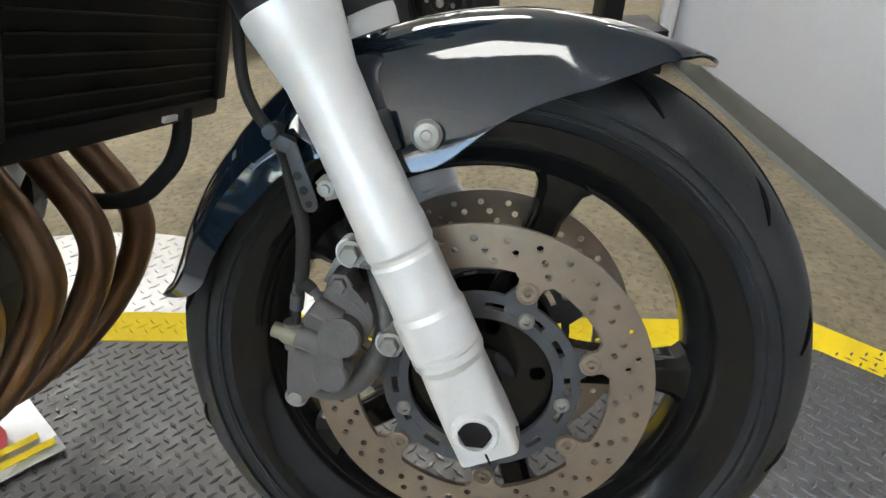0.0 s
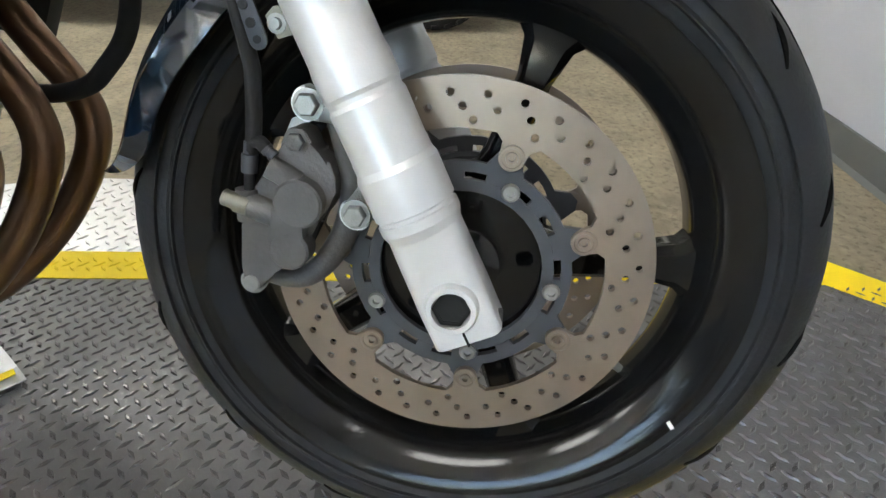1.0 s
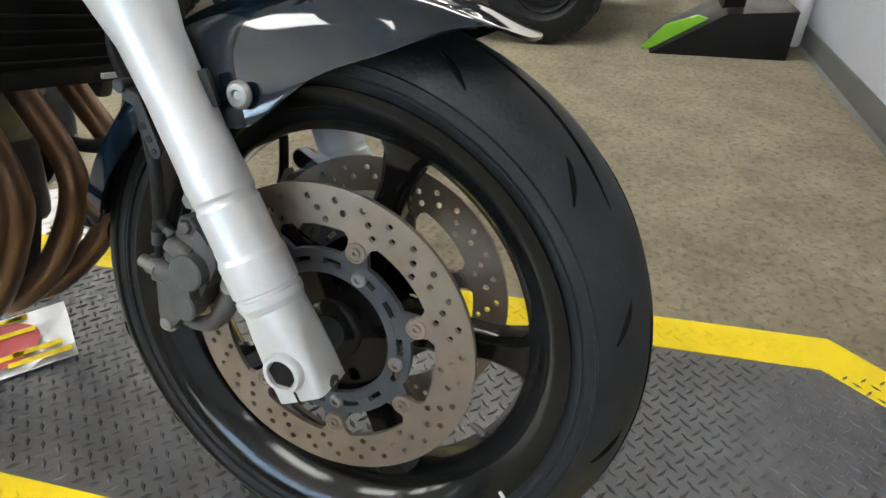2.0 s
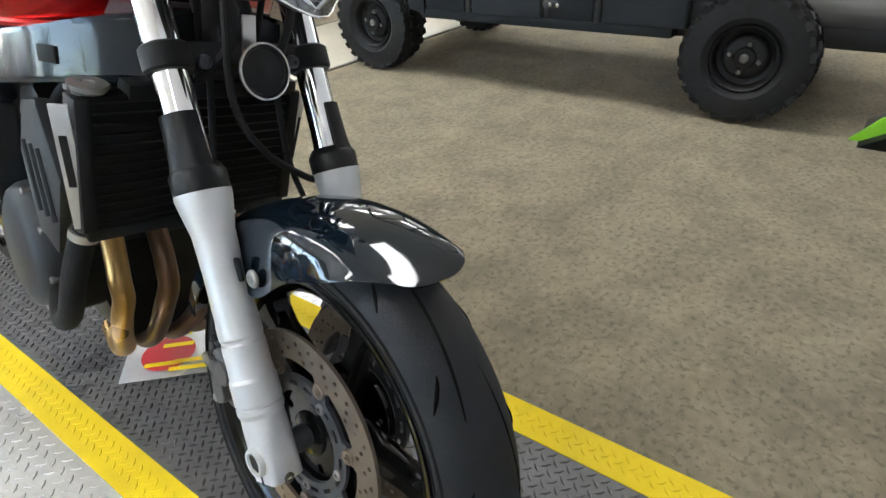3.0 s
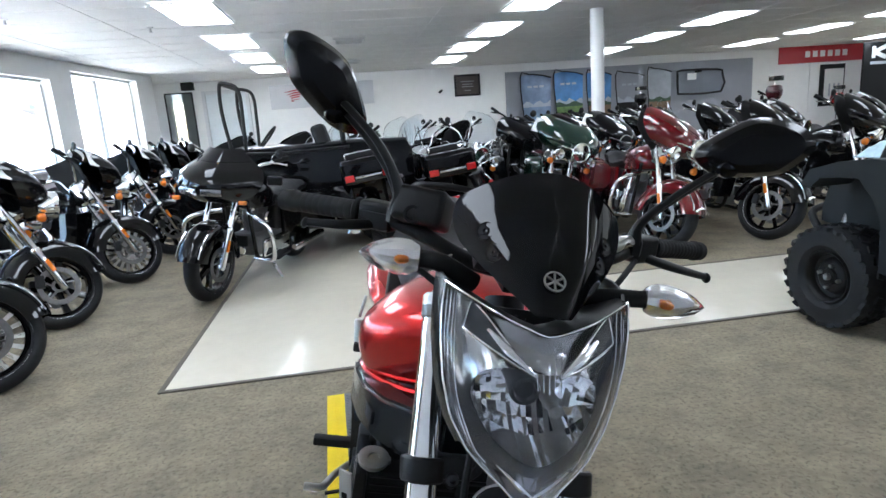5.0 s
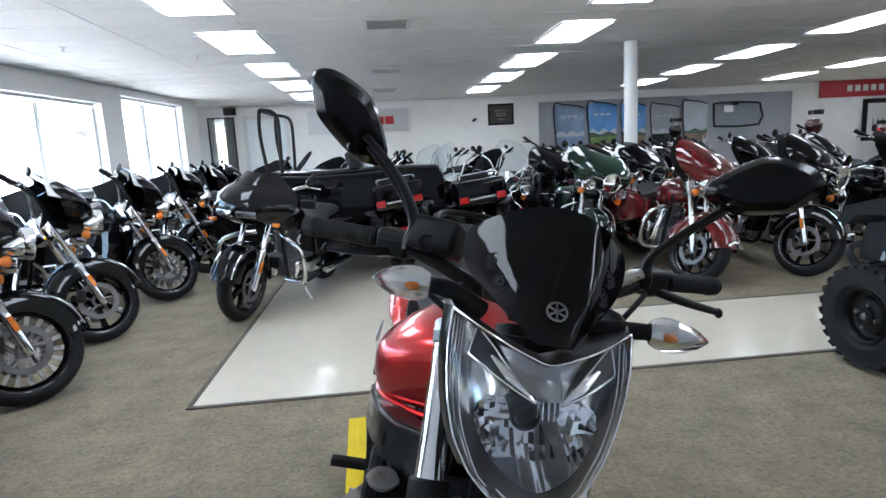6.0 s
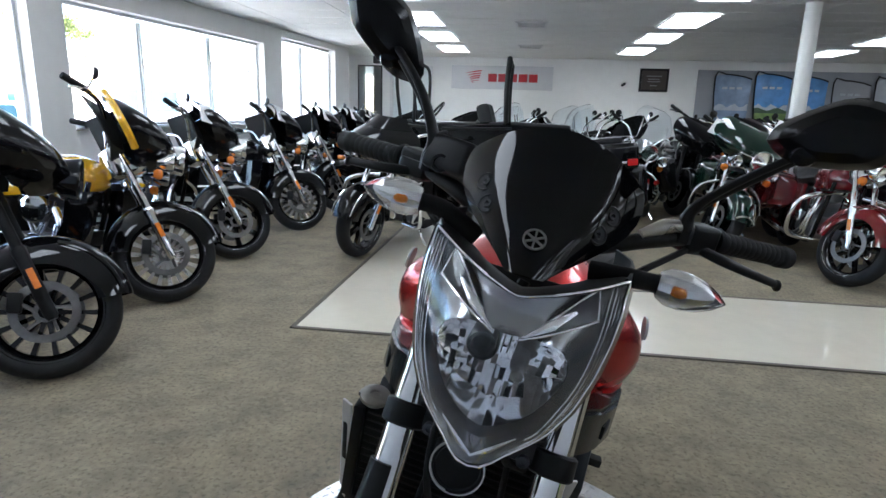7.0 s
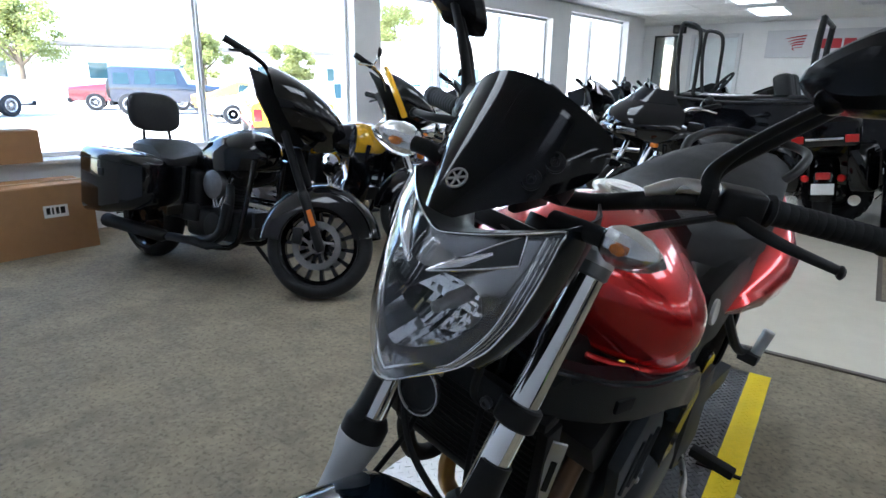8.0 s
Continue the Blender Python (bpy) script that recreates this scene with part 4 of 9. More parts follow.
# cowl on each side, from the lens back towards the fork
for s in (-1, 1):
    rows = []
    for z, y0, y1, x in ((0.712, 0.185, 0.272, 0.113), (0.7, 0.178, 0.274, 0.1145), (0.678, 0.17, 0.268, 0.115), (0.645, 0.156, 0.252, 0.113), (0.612, 0.145, 0.228, 0.107), (0.58, 0.132, 0.196, 0.097), (0.556, 0.116, 0.162, 0.083), (0.543, 0.108, 0.135, 0.074)):
        rows.append([V((s * (x - 0.004 + 0.009 * math.sin(math.pi * q)) - s * 0.01 * max(0, q - 0.7) / 0.3, y0 + (y1 - y0) * q, z + 0.012 * q)) for q in (0, 0.12, 0.3, 0.5, 0.7, 0.85, 1)])
    part("side_cowl", shell(B(), rows, 0.003), COWL, lamp, "dark slate side cowl of the headlight")
# bezel: from the lens border in to the mouth of the bowl
def face_at(a, k):
    """Across the face along direction a: k 0 at the bowl's mouth, 1 at the border."""
    c, q = math.cos(a), math.sin(a)
    m = 0.98 / max(abs(c), abs(q) if q > 0 else abs(q) * 0.98)
    oh, ov = c * m, 0.5 - 0.49 * q * m
    ih, iv = 0.7 * c, 0.5 - (0.25 if q > 0 else 0.23) * q
    return ih + (oh - ih) * k, iv + (ov - iv) * k


rows = []
for k, back in ((1.0, 0.004), (0.9, 0.016), (0.86, 0.022), (0.5, 0.03), (0.08, 0.026), (0.0, 0.022)):
    rows.append([lens_point(*face_at(TAU * i / 56, k), back) for i in range(56)])
b = loft(B(), rows, True, False)
part("bezel", b, BEZEL, lamp, "smoked grey inner bezel")
# reflector bowl of broad uneven facets
b = B()
rng_bowl = random.Random(12)
NU, NV_B = 21, 9
grid_ = []
for i in range(NU + 1):
    u = 0.995 * (-1 + 2 * i / NU)
    row = []
    for j in range(NV_B + 1):
        q = (-1 + 2 * j / NV_B) * math.sqrt(1 - u * u)
        p = lens_point(0.7 * u, 0.5 - (0.25 if q > 0 else 0.23) * q)
        rho = min(1.0, u * u + q * q)
        edge = 1 if rho < 0.97 else 0
        dep = 0.022 + 0.068 * (1 - rho) ** 0.55 + edge * rng_bowl.uniform(-0.0032, 0.0032)
        row.append(b.verts.new((p.x, p.y * rho + 0.075 * (1 - rho) + dep, p.z)))
    grid_.append(row)
for p, q in zip(grid_, grid_[1:]):
    bridge(b, p, q, False)
part("reflector", b, REFLECTOR, lamp, "bright faceted reflector bowl", smooth=6)
part("bulb_shield", lathe(B(), (-0.02, 0.165, 0.628), (-0.02, 0, 0.622), [(0, 0.016), (0.05, 0.016), (0.074, 0.017), (0.078, 0.0155), (0.078, 0.012), (0.072, 0.0105), (0.066, 0.002)], 28), GREY_COVER, lamp, "dark bulb shield")
part("bulb", lathe(B(), (0.022, 0.165, 0.6), (0.022, 0, 0.595), [(0, 0.01), (0.04, 0.01), (0.045, 0.007), (0.064, 0.007), (0.068, 0.002)], 16), BOLT, lamp)
for s in (-1, 1):
    # dark triangular recess with silver edges, over the bowl
    tri_ = [(s * 0.12, 0.25), (s * 0.72, 0.0), (s * 0.78, 0.19)]
    def tri_at(i, j, back):
        (h0, v0), (h1, v1), (h2, v2) = tri_
        f, g = i / 6, j / 4
        h, v = h0 + f * ((h1 - h0) + g * (h2 - h1)), v0 + f * ((v1 - v0) + g * (v2 - v1))
        return lens_point(h, max(0.02, v), back)
    part("brow_recess", shell(B(), [[tri_at(i, j, 0.013) for i in range(7)] for j in range(5)], 0.0015), GREY_COVER, lamp, "dark grey recess")
    for (h0, v0), (h1, v1), r in ((tri_[0], tri_[1], 0.0013), (tri_[1], tri_[2], 0.001), (tri_[0], tri_[2], 0.0018)):
        pts = [lens_point(h0 + (h1 - h0) * t / 4, max(0.02, v0 + (v1 - v0) * t / 4), 0.01) for t in range(5)]
        part("brow", tube(B(), pts, r, 8, 3), REFLECTOR, lamp, "chrome brow")
    pts = [lens_point(s * (0.16 + 0.1 * t), 0.235 - 0.028 * t, 0.009) for t in range(5)]
    part("brow_flash", tube(B(), pts, 0.004, 8, 3, flat=0.4, radii=[0.001, 0.0065, 0.002]), REFLECTOR, lamp)
    for inset, back in ((0.965, 0.002), (0.93, 0.003), (0.895, 0.004), (0.86, 0.012)):
        pts = [lens_point(s * inset, 0.03, back), lens_point(s * inset, 0.3, back), lens_point(s * inset, 0.55, back), lens_point(s * inset * 0.98, 0.78, back), lens_point(s * inset * 0.9, 0.93 - (1 - inset) * 0.6, back)]
        part("inner_rim", tube(B(), pts, 0.0009, 6, 6), REFLECTOR, lamp)
    pts = [lens_point(s * 0.55, 0.8, 0.01), lens_point(s * 0.3, 0.88, 0.01), lens_point(0, 0.95, 0.01)]
    part("chin_line", tube(B(), pts, 0.0022, 6, 4, radii=[0.0008, 0.003, 0.002]), REFLECTOR, lamp)
for k in range(5):
    h = -0.12 + 0.06 * k
    part("lens_flute", tube(B(), [lens_point(h, 0.03, 0.002), lens_point(h, 0.15, 0.002), lens_point(h * 0.9, 0.3, 0.002)], 0.0008, 5, 6), LENS, lamp)
# grey cheek panels beside the lens
for s in (-1, 1):
    rows = []
    for j in range(9):
        v = j / 8 * 0.8
        p = lens_point(s, v, 0.006)
        back = 0.055 - 0.03 * (j / 8)
        rows.append([p, p + V((s * 0.01, back * 0.5, -0.004)), p + V((s * 0.006, back, -0.014))])
    part("cheek_panel", shell(B(), rows, 0.003), GREY_FRAME, lamp, "dark grey cheek panel")

# --- fly screen
def screen_row(u, b0, w):
    """A bowed middle panel and, past a crease, a flatter wing each side; the top sinks towards the sides."""
    p = max(0.012, 0.03 + 0.6 * (u - 0.745))
    row = []
    for i in range(41):
        x = w * (-1 + i / 20)
        a = abs(x)
        row.append(V((x, b0 + 4.6 * min(a, p) ** 2 + 0.55 * max(0.0, a - p) + 8 * max(0.0, a - p) ** 2, u - 4.5 * x * x)))
    return row


tab = [(0.706, 0.098, 0.02), (0.722, 0.111, 0.038), (0.735, 0.1215, 0.052), (0.755, 0.1365, 0.07), (0.775, 0.151, 0.085), (0.795, 0.165, 0.097), (0.815, 0.1785, 0.105), (0.832, 0.189, 0.108), (0.845, 0.197, 0.106), (0.85, 0.2005, 0.102)]
screen = part("fly_screen", shell(B(), [screen_row(*r) for r in tab], 0.003), SCREEN_BLACK, bike, "gloss black fly screen", smooth=9)
for s in (-1, 1):
    for x, u, bb in ((0.0715, 0.7728, 0.191), (0.061, 0.753, 0.169)):
        c = V((s * x, bb + 0.0, u))
        d = V((s * 0.5, -0.72, 0.48)).normalized()
        part("screen_screw", lathe(B(), c - d * 0.005, c + d, [(0, 0.0118), (0.0065, 0.0118), (0.0075, 0.0108), (0.0062, 0.0095), (0.0062, 0.0055), (0.008, 0.005), (0.008, 0.0026), (0.006, 0.0022), (0.006, 0.0004)], 24), BLACK_SATIN, screen)
    part("screen_bracket", box(B(), (s * 0.035, 0.222, 0.722), (0.012, 0.07, 0.04), bevel=0.004), BLACK_SATIN, screen)
# round badge: a ring and three crossed bars
c = V((0, 0.1235, 0.7385))
d = V((0, -0.72, 0.69)).normalized()
bm = B()
m = Matrix.Translation(c) @ d.to_track_quat('Z', 'Y').to_matrix().to_4x4()
for r0, r1 in ((0.0105, 0.0125),):
    ra, rb = ring(bm, m, r0, 32), ring(bm, m, r1, 32)
    rc, rd = ring(bm, m @ Matrix.Translation((0, 0, 0.0022)), r0, 32), ring(bm, m @ Matrix.Translation((0, 0, 0.0022)), r1, 32)
    bridge(bm, rc, rd)
    bridge(bm, ra, rc)
    bridge(bm, rd, rb)
for k in range(3):
    q = m @ Matrix.Rotation(radians(90 + 60 * k), 4, 'Z') @ Matrix.Translation((0, 0, 0.0012))
    r = bmesh.ops.create_cube(bm, size=1.0)
    bmesh.ops.transform(bm, matrix=q @ Matrix.Diagonal((0.02, 0.0022, 0.002, 1)), verts=r["verts"])
part("badge", bm, BOLT, screen, "round silver badge")
part("dash", box(B(), (0, 0.24, 0.755), (0.15, 0.05, 0.075), Matrix.Rotation(radians(-35), 3, 'X'), 0.012), BLACK_SATIN, bike, "black instrument housing")

# --- yokes, horn, cables
lower = B()
for s in (-1, 1):
    cyl(lower, fork_at(0.1 * s, 0.478), fork_at(0.1 * s, 0.51), 0.029, n=28, edge=0.003)
box(lower, fork_at(0, 0.494) + V((0, 0.012, 0)), (0.17, 0.045, 0.03), RAKE.to_track_quat('Z', 'Y').to_matrix(), 0.006)
yoke = part("lower_yoke", lower, BLACK_SATIN, bike, "black lower fork yoke")
for s in (-1, 1):
    c = fork_at(0.062 * s, 0.494) + V((0, -0.014, 0))
    part("yoke_bolt", lathe(B(), c, c + V((0, -1, 0)), [(0, 0.0085), (0.007, 0.0085), (0.008, 0.007), (0.008, 0.004), (0.004, 0.004)], 14), CARRIER, yoke)
upper = B()
for s in (-1, 1):
    part("yoke_clamp", cyl(B(), fork_at(0.1 * s, 0.69), fork_at(0.1 * s, 0.714), 0.0242, n=28, edge=0.003), DULL_ALU, bike, "silver fork clamp")
box(upper, fork_at(0, 0.7) + V((0, 0.01, 0)), (0.17, 0.06, 0.024), RAKE.to_track_quat('Z', 'Y').to_matrix(), 0.006)
part("upper_yoke", upper, BLACK_SATIN, bike)
part("steering_stem", cyl(B(), fork_at(0, 0.47) + V((0, 0.04, 0)), fork_at(0, 0.72) + V((0, 0.04, 0)), 0.03, n=20), BLACK_SATIN, bike)
horn = part("horn", lathe(B(), (-0.012, 0.165, 0.438), (-0.012, -0.6, 0.56), [(0, 0.012), (0.006, 0.024), (0.012, 0.03), (0.022, 0.031), (0.022, 0.0285), (0.019, 0.027), (0.02, 0.01), (0.022, 0.004)], 36), BLACK_SATIN, bike, "round black horn")
d = (V((-0.012, -0.6, 0.56)) - V((-0.012, 0.165, 0.438))).normalized()
bm = B()
m = Matrix.Translation(V((-0.012, 0.165, 0.438)) + d * 0.021) @ d.to_track_quat('Z', 'Y').to_matrix().to_4x4()
a1, a2, a3, a4 = ring(bm, m, 0.0318, 40), ring(bm, m, 0.034, 40), ring(bm, m @ Matrix.Translation((0, 0, 0.003)), 0.0318, 40), ring(bm, m @ Matrix.Translation((0, 0, 0.003)), 0.034, 40)
bridge(bm, a3, a4)
bridge(bm, a4, a2)
bridge(bm, a1, a3)
part("horn_ring", bm, STEEL, horn, "worn steel rim")
part("horn_bracket", box(B(), (-0.012, 0.178, 0.478), (0.018, 0.004, 0.05), bevel=0.001), STEEL, horn)
for pts, r in (([(-0.035, 0.19, 0.62), (-0.05, 0.165, 0.5), (-0.045, 0.16, 0.4), (-0.01, 0.15, 0.34), (0.05, 0.15, 0.3), (0.085, 0.16, 0.285)], 0.005),
               ([(-0.03, 0.2, 0.6), (-0.045, 0.18, 0.54), (-0.03, 0.19, 0.47), (-0.06, 0.22, 0.42)], 0.006),
               ([(0.03, 0.2, 0.62), (0.05, 0.18, 0.52), (0.04, 0.2, 0.44), (0.07, 0.25, 0.4)], 0.006),
               ([(0.0, 0.24, 0.66), (-0.02, 0.215, 0.56), (0.01, 0.22, 0.5), (0.0, 0.26, 0.44)], 0.008),
               ([(-0.2, 0.36, 0.72), (-0.14, 0.27, 0.7), (-0.08, 0.23, 0.66), (-0.05, 0.235, 0.56), (-0.04, 0.25, 0.46)], 0.0045),
               ([(0.2, 0.38, 0.73), (0.13, 0.28, 0.7), (0.07, 0.23, 0.66), (0.05, 0.235, 0.56), (0.04, 0.25, 0.46)], 0.0045)):
    part("cable", tube(B(), pts, r, 8, 8), BLACK_MATT, bike)
for k, (x, y, z) in enumerate(((-0.03, 0.2, 0.575), (0.035, 0.205, 0.57), (0.0, 0.21, 0.535), (-0.06, 0.22, 0.545))):
    part("wiring_block", box(B(), (x, y, z), (0.036, 0.03, 0.034), Matrix.Rotation(radians(15 * k - 20), 3, 'Z'), 0.005), BLACK_MATT, bike)


# --- handlebar and controls
bar = part("handlebar", tube(B(), [(-0.345, 0.462, 0.738), (-0.22, 0.4, 0.745), (-0.14, 0.335, 0.735), (-0.05, 0.31, 0.705), (0.05, 0.31, 0.705), (0.14, 0.335, 0.735), (0.22, 0.41, 0.745), (0.355, 0.5, 0.738)], 0.0112, 14, 6), BLACK_SATIN, bike, "black handlebar")
for s, e, i in ((-1, V((-0.335, 0.45, 0.739)), V((-0.228, 0.398, 0.745))), (1, V((0.356, 0.505, 0.737)), V((0.235, 0.42, 0.745)))):
    d = (e - i).normalized()
    L_ = (e - i).length
    prof = [(0, 0.0195), (0.005, 0.021), (0.009, 0.016)]
    k = 0.012
    while k < L_ - 0.01:
        prof += [(k, 0.0153), (k + 0.001, 0.0158), (k + 0.009, 0.0158)]
        k += 0.011
    prof += [(L_ - 0.005, 0.016), (L_ - 0.003, 0.0175), (L_ + 0.004, 0.0175), (L_ + 0.006, 0.017), (L_ + 0.02, 0.0165), (L_ + 0.022, 0.014)]
    part("grip", lathe(B(), i, e, prof, 24), BLACK_MATT, bar, "ribbed black rubber grip")
    sw = i - d * 0.032
    part("switch_box", box(B(), sw + V((0, 0.0, -0.002)), (0.055, 0.04, 0.042), Matrix.Rotation(math.atan2(d.y, d.x), 3, 'Z'), 0.008, 3), BLACK_SATIN, bar)
    part("switch", lathe(B(), sw + V((-0.006 * s, 0.018, 0.008)), sw + V((-0.006 * s, 1, 0.008)), [(0, 0.008), (0.006, 0.008), (0.008, 0.006)], 14), material("switch_red", (0.5, 0.03, 0.02), 0.4) if s < 0 else BLACK_MATT, bar)
    pv = i + V((-s * 0.02, -0.03, -0.012))
    tip = V((-0.3, 0.365, 0.724)) if s < 0 else V((0.33, 0.405, 0.712))
    lev = B()
    mid = pv.lerp(tip, 0.55) + V((0, -0.012, 0))
    tube(lev, [pv, pv.lerp(mid, 0.5) + V((0, -0.004, 0)), mid, tip], 0.007, 10, 6, flat=0.75, radii=[0.008, 0.0085, 0.0075, 0.0062])
    cyl(lev, tip - V((0, 0, 0.002)), tip + (tip - mid).normalized() * 0.008, 0.0085, n=12, edge=0.003)
    part("brake_lever" if s < 0 else "clutch_lever", lev, BLACK_SATIN, bar, "black ball-ended lever")
    part("lever_perch", box(B(), pv + V((-s * 0.008, 0.012, 0.006)), (0.05, 0.04, 0.026), Matrix.Rotation(math.atan2(d.y, d.x), 3, 'Z'), 0.006), BLACK_SATIN, bar)
part("brake_reservoir", box(B(), (-0.139, 0.338, 0.769), (0.075, 0.06, 0.05), Matrix.Rotation(radians(-24), 3, 'Z') @ Matrix.Rotation(radians(-20), 3, 'X'), 0.01, 3), BLACK_SATIN, bar, "black brake fluid reservoir")
part("reservoir_window", lathe(B(), (-0.154, 0.312, 0.763), (-0.3, -0.5, 0.93), [(0, 0.0125), (0.004, 0.0125), (0.004, 0.009), (0.002, 0.0085), (0.002, 0.0004)], 22), BLACK_GLOSS, bar)
part("clutch_perch", tube(B(), [(0.125, 0.322, 0.742), (0.155, 0.342, 0.757), (0.19, 0.37, 0.76)], 0.01, 12, 5, radii=[0.006, 0.0105, 0.0095]), STEEL, bar, "silver clutch perch")

# --- mirrors
def mirror(name_root, base, bend, head, yaw, pitch, roll, flip=False, size=0.88):
    mi = hold(name_root)
    mi.parent = bike
    b = B()
    for o in (-1, 1):
        gap = V((0, 0.009 * o, -0.007 * o))
        tube(b, [base - V((0, 0, 0.03)) + gap * 0.3, base + gap * 0.5, bend + gap, head + gap * 0.5], 0.007, 12, 8, flat=0.7, radii=[0.012, 0.0105, 0.0075, 0.0065, 0.0065])
    part("stem", b, BLACK_SATIN, mi, "black mirror stem")
    part("stem_nut", lathe(B(), base - V((0, 0, 0.045)), base, [(0, 0.012), (0.02, 0.012), (0.024, 0.01)], 6), BLACK_SATIN, mi)
    b = B()
    m = Matrix.Translation(head) @ Euler((pitch, roll, yaw)).to_matrix().to_4x4()
    # teardrop shell: deep back, flat glass at the rear face
    shape = [(-0.1, -0.006), (-0.085, 0.016), (-0.02, 0.045), (0.02, 0.05), (0.07, 0.036), (0.094, 0.018), (0.096, -0.004), (0.06, -0.03), (0.03, -0.04), (-0.05, -0.038), (-0.085, -0.022)]
    shape = [(x * size, z * 0.9) for x, z in shape]
    if flip:
        shape = [(-x, z) for x, z in shape]
    out = [(p.x, p.y) for p in smooth_path([(x, z, 0) for x, z in shape + shape[:1]], 3)[:-1]]
    secs = []
    for y, k in ((0.0, 0.97), (-0.003, 1.0), (-0.012, 0.985), (-0.028, 0.8), (-0.038, 0.5), (-0.041, 0.15)):
        secs.append([m @ V((x * k - (1 - k) * 0.012, y, z * k)) for x, z in out])
    loft(b, secs)
    part("mirror_shell", b, MIRROR_SHELL, mi, "gloss black mirror shell", smooth=24)
    b = B()
    loft(b, [[m @ V((x * 0.93, 0.0012, z * 0.93)) for x, z in out], [m @ V((x * 0.93, 0.003, z * 0.93)) for x, z in out]])
    part("mirror_glass", b, CHROME, mi, "silvered mirror glass")
    c = m @ V((0.03 if flip else -0.035, -0.026, -0.022))
    dd = (m.to_3x3() @ V((0, -1, -0.5))).normalized()
    part("mirror_joint", lathe(B(), c - dd * 0.01, c + dd, [(0, 0.016), (0.01, 0.0155), (0.016, 0.012), (0.018, 0.004)], 20), MIRROR_SHELL, mi)
    return mi


mirror("mirror", V((-0.178, 0.34, 0.79)), V((-0.215, 0.358, 0.845)), V((-0.3, 0.405, 0.918)), radians(30), radians(4), radians(40), True)
mirror("mirror", V((0.184, 0.36, 0.785)), V((0.225, 0.35, 0.834)), V((0.306, 0.322, 0.915)), radians(-20), radians(0), radians(-12), size=0.78)

# --- turn signals
for s in (-1, 1):
    sg = hold("turn_signal")
    sg.parent = bike
    b = B()
    h = 0.727 if s < 0 else 0.711
    tube(b, [(s * 0.07, 0.225, 0.7), (s * 0.115, 0.215, h - 0.004), (s * 0.147, 0.208, h)], 0.013, 12, 4, radii=[0.0125, 0.0115, 0.0105])
    part("stalk", b, BLACK_MATT, sg, "black rubber stalk")
    ax = V((s * 0.142, 0.209, h)), V((s * 0.21, 0.195, h + 0.002))
    prof = [(0, 0.01), (0.004, 0.0165), (0.015, 0.0215), (0.03, 0.022), (0.048, 0.0182), (0.063, 0.011), (0.071, 0.0045), (0.075, 0.0005)]
    part("lens", lathe(B(), ax[0], ax[1], prof, 24), LENS, sg, "clear pointed indicator lens").visible_shadow = False
    part("reflector", lathe(B(), ax[0] + V((0, 0.009, 0)), ax[1] + V((0, 0.006, 0)), [(0.002, 0.008), (0.008, 0.0145), (0.022, 0.0155), (0.038, 0.0135), (0.052, 0.0085), (0.062, 0.002)], 11), SIGNAL_SILVER, sg, smooth=10)
    part("bulb", lathe(B(), (s * 0.158, 0.194, h), (s * 0.3, 0.156, h), [(0, 0.003), (0.004, 0.0048), (0.012, 0.0048), (0.016, 0.002)], 16), AMBER, sg, "amber bulb")

# --- tank
def sym_row(pts):
    """Mirror a half outline given from the top centre line down the left side."""
    return [V((-x, y, z)) for x, y, z in pts[:0:-1]] + [V(p) for p in pts]


def tank_row(b0, top, w, mid, low, wl, dy=0.0):
    h = top - mid
    return sym_row([(0, b0, top), (w * 0.2, b0 + dy * 0.08, top - h * 0.03), (w * 0.4, b0 + dy * 0.18, top - h * 0.16), (w * 0.6, b0 + dy * 0.3, top - h * 0.37), (w * 0.78, b0 + dy * 0.45, top - h * 0.6), (w * 0.91, b0 + dy * 0.62, top - h * 0.82), (w * 0.985, b0 + dy * 0.82, mid + h * 0.0), (w, b0 + dy * 0.92, mid - (mid - low) * 0.3), (w * 0.985, b0 + dy, (mid + low) / 2 - 0.008), (wl * 1.02, b0 + dy, low + 0.014), (wl, b0 + dy, low + 0.004), (wl * 0.9, b0 + dy, low)])


rows = [tank_row(0.292, 0.6, 0.05, 0.57, 0.53, 0.045, 0.03), tank_row(0.3, 0.628, 0.1, 0.57, 0.495, 0.085, 0.05), tank_row(0.325, 0.65, 0.15, 0.565, 0.478, 0.125, 0.06), tank_row(0.37, 0.668, 0.19, 0.562, 0.472, 0.165, 0.045), tank_row(0.42, 0.678, 0.213, 0.56, 0.468, 0.195, 0.025),
        tank_row(0.48, 0.68, 0.216, 0.558, 0.466, 0.2, 0.012), tank_row(0.54, 0.676, 0.2, 0.556, 0.47, 0.19), tank_row(0.6, 0.664, 0.165, 0.55, 0.476, 0.16), tank_row(0.67, 0.64, 0.135, 0.54, 0.482, 0.13), tank_row(0.73, 0.61, 0.12, 0.53, 0.485, 0.115), tank_row(0.77, 0.58, 0.11, 0.52, 0.488, 0.105)]
b = loft(B(), rows, closed=True)
bmesh.ops.subdivide_edges(b, edges=b.edges[:], cuts=1, use_grid_fill=True)
for _ in range(5):
    bmesh.ops.smooth_vert(b, verts=b.verts[:], factor=0.5, use_axis_x=True, use_axis_y=True, use_axis_z=True)
part("air_box", box(B(), (0, 0.47, 0.455), (0.2, 0.36, 0.1), None, 0.02), BLACK_SATIN, bike)
tank = part("fuel_tank", b, RED, bike, "glossy candy red fuel tank", smooth=60)
tank.location = (0, 0.02, -0.012)
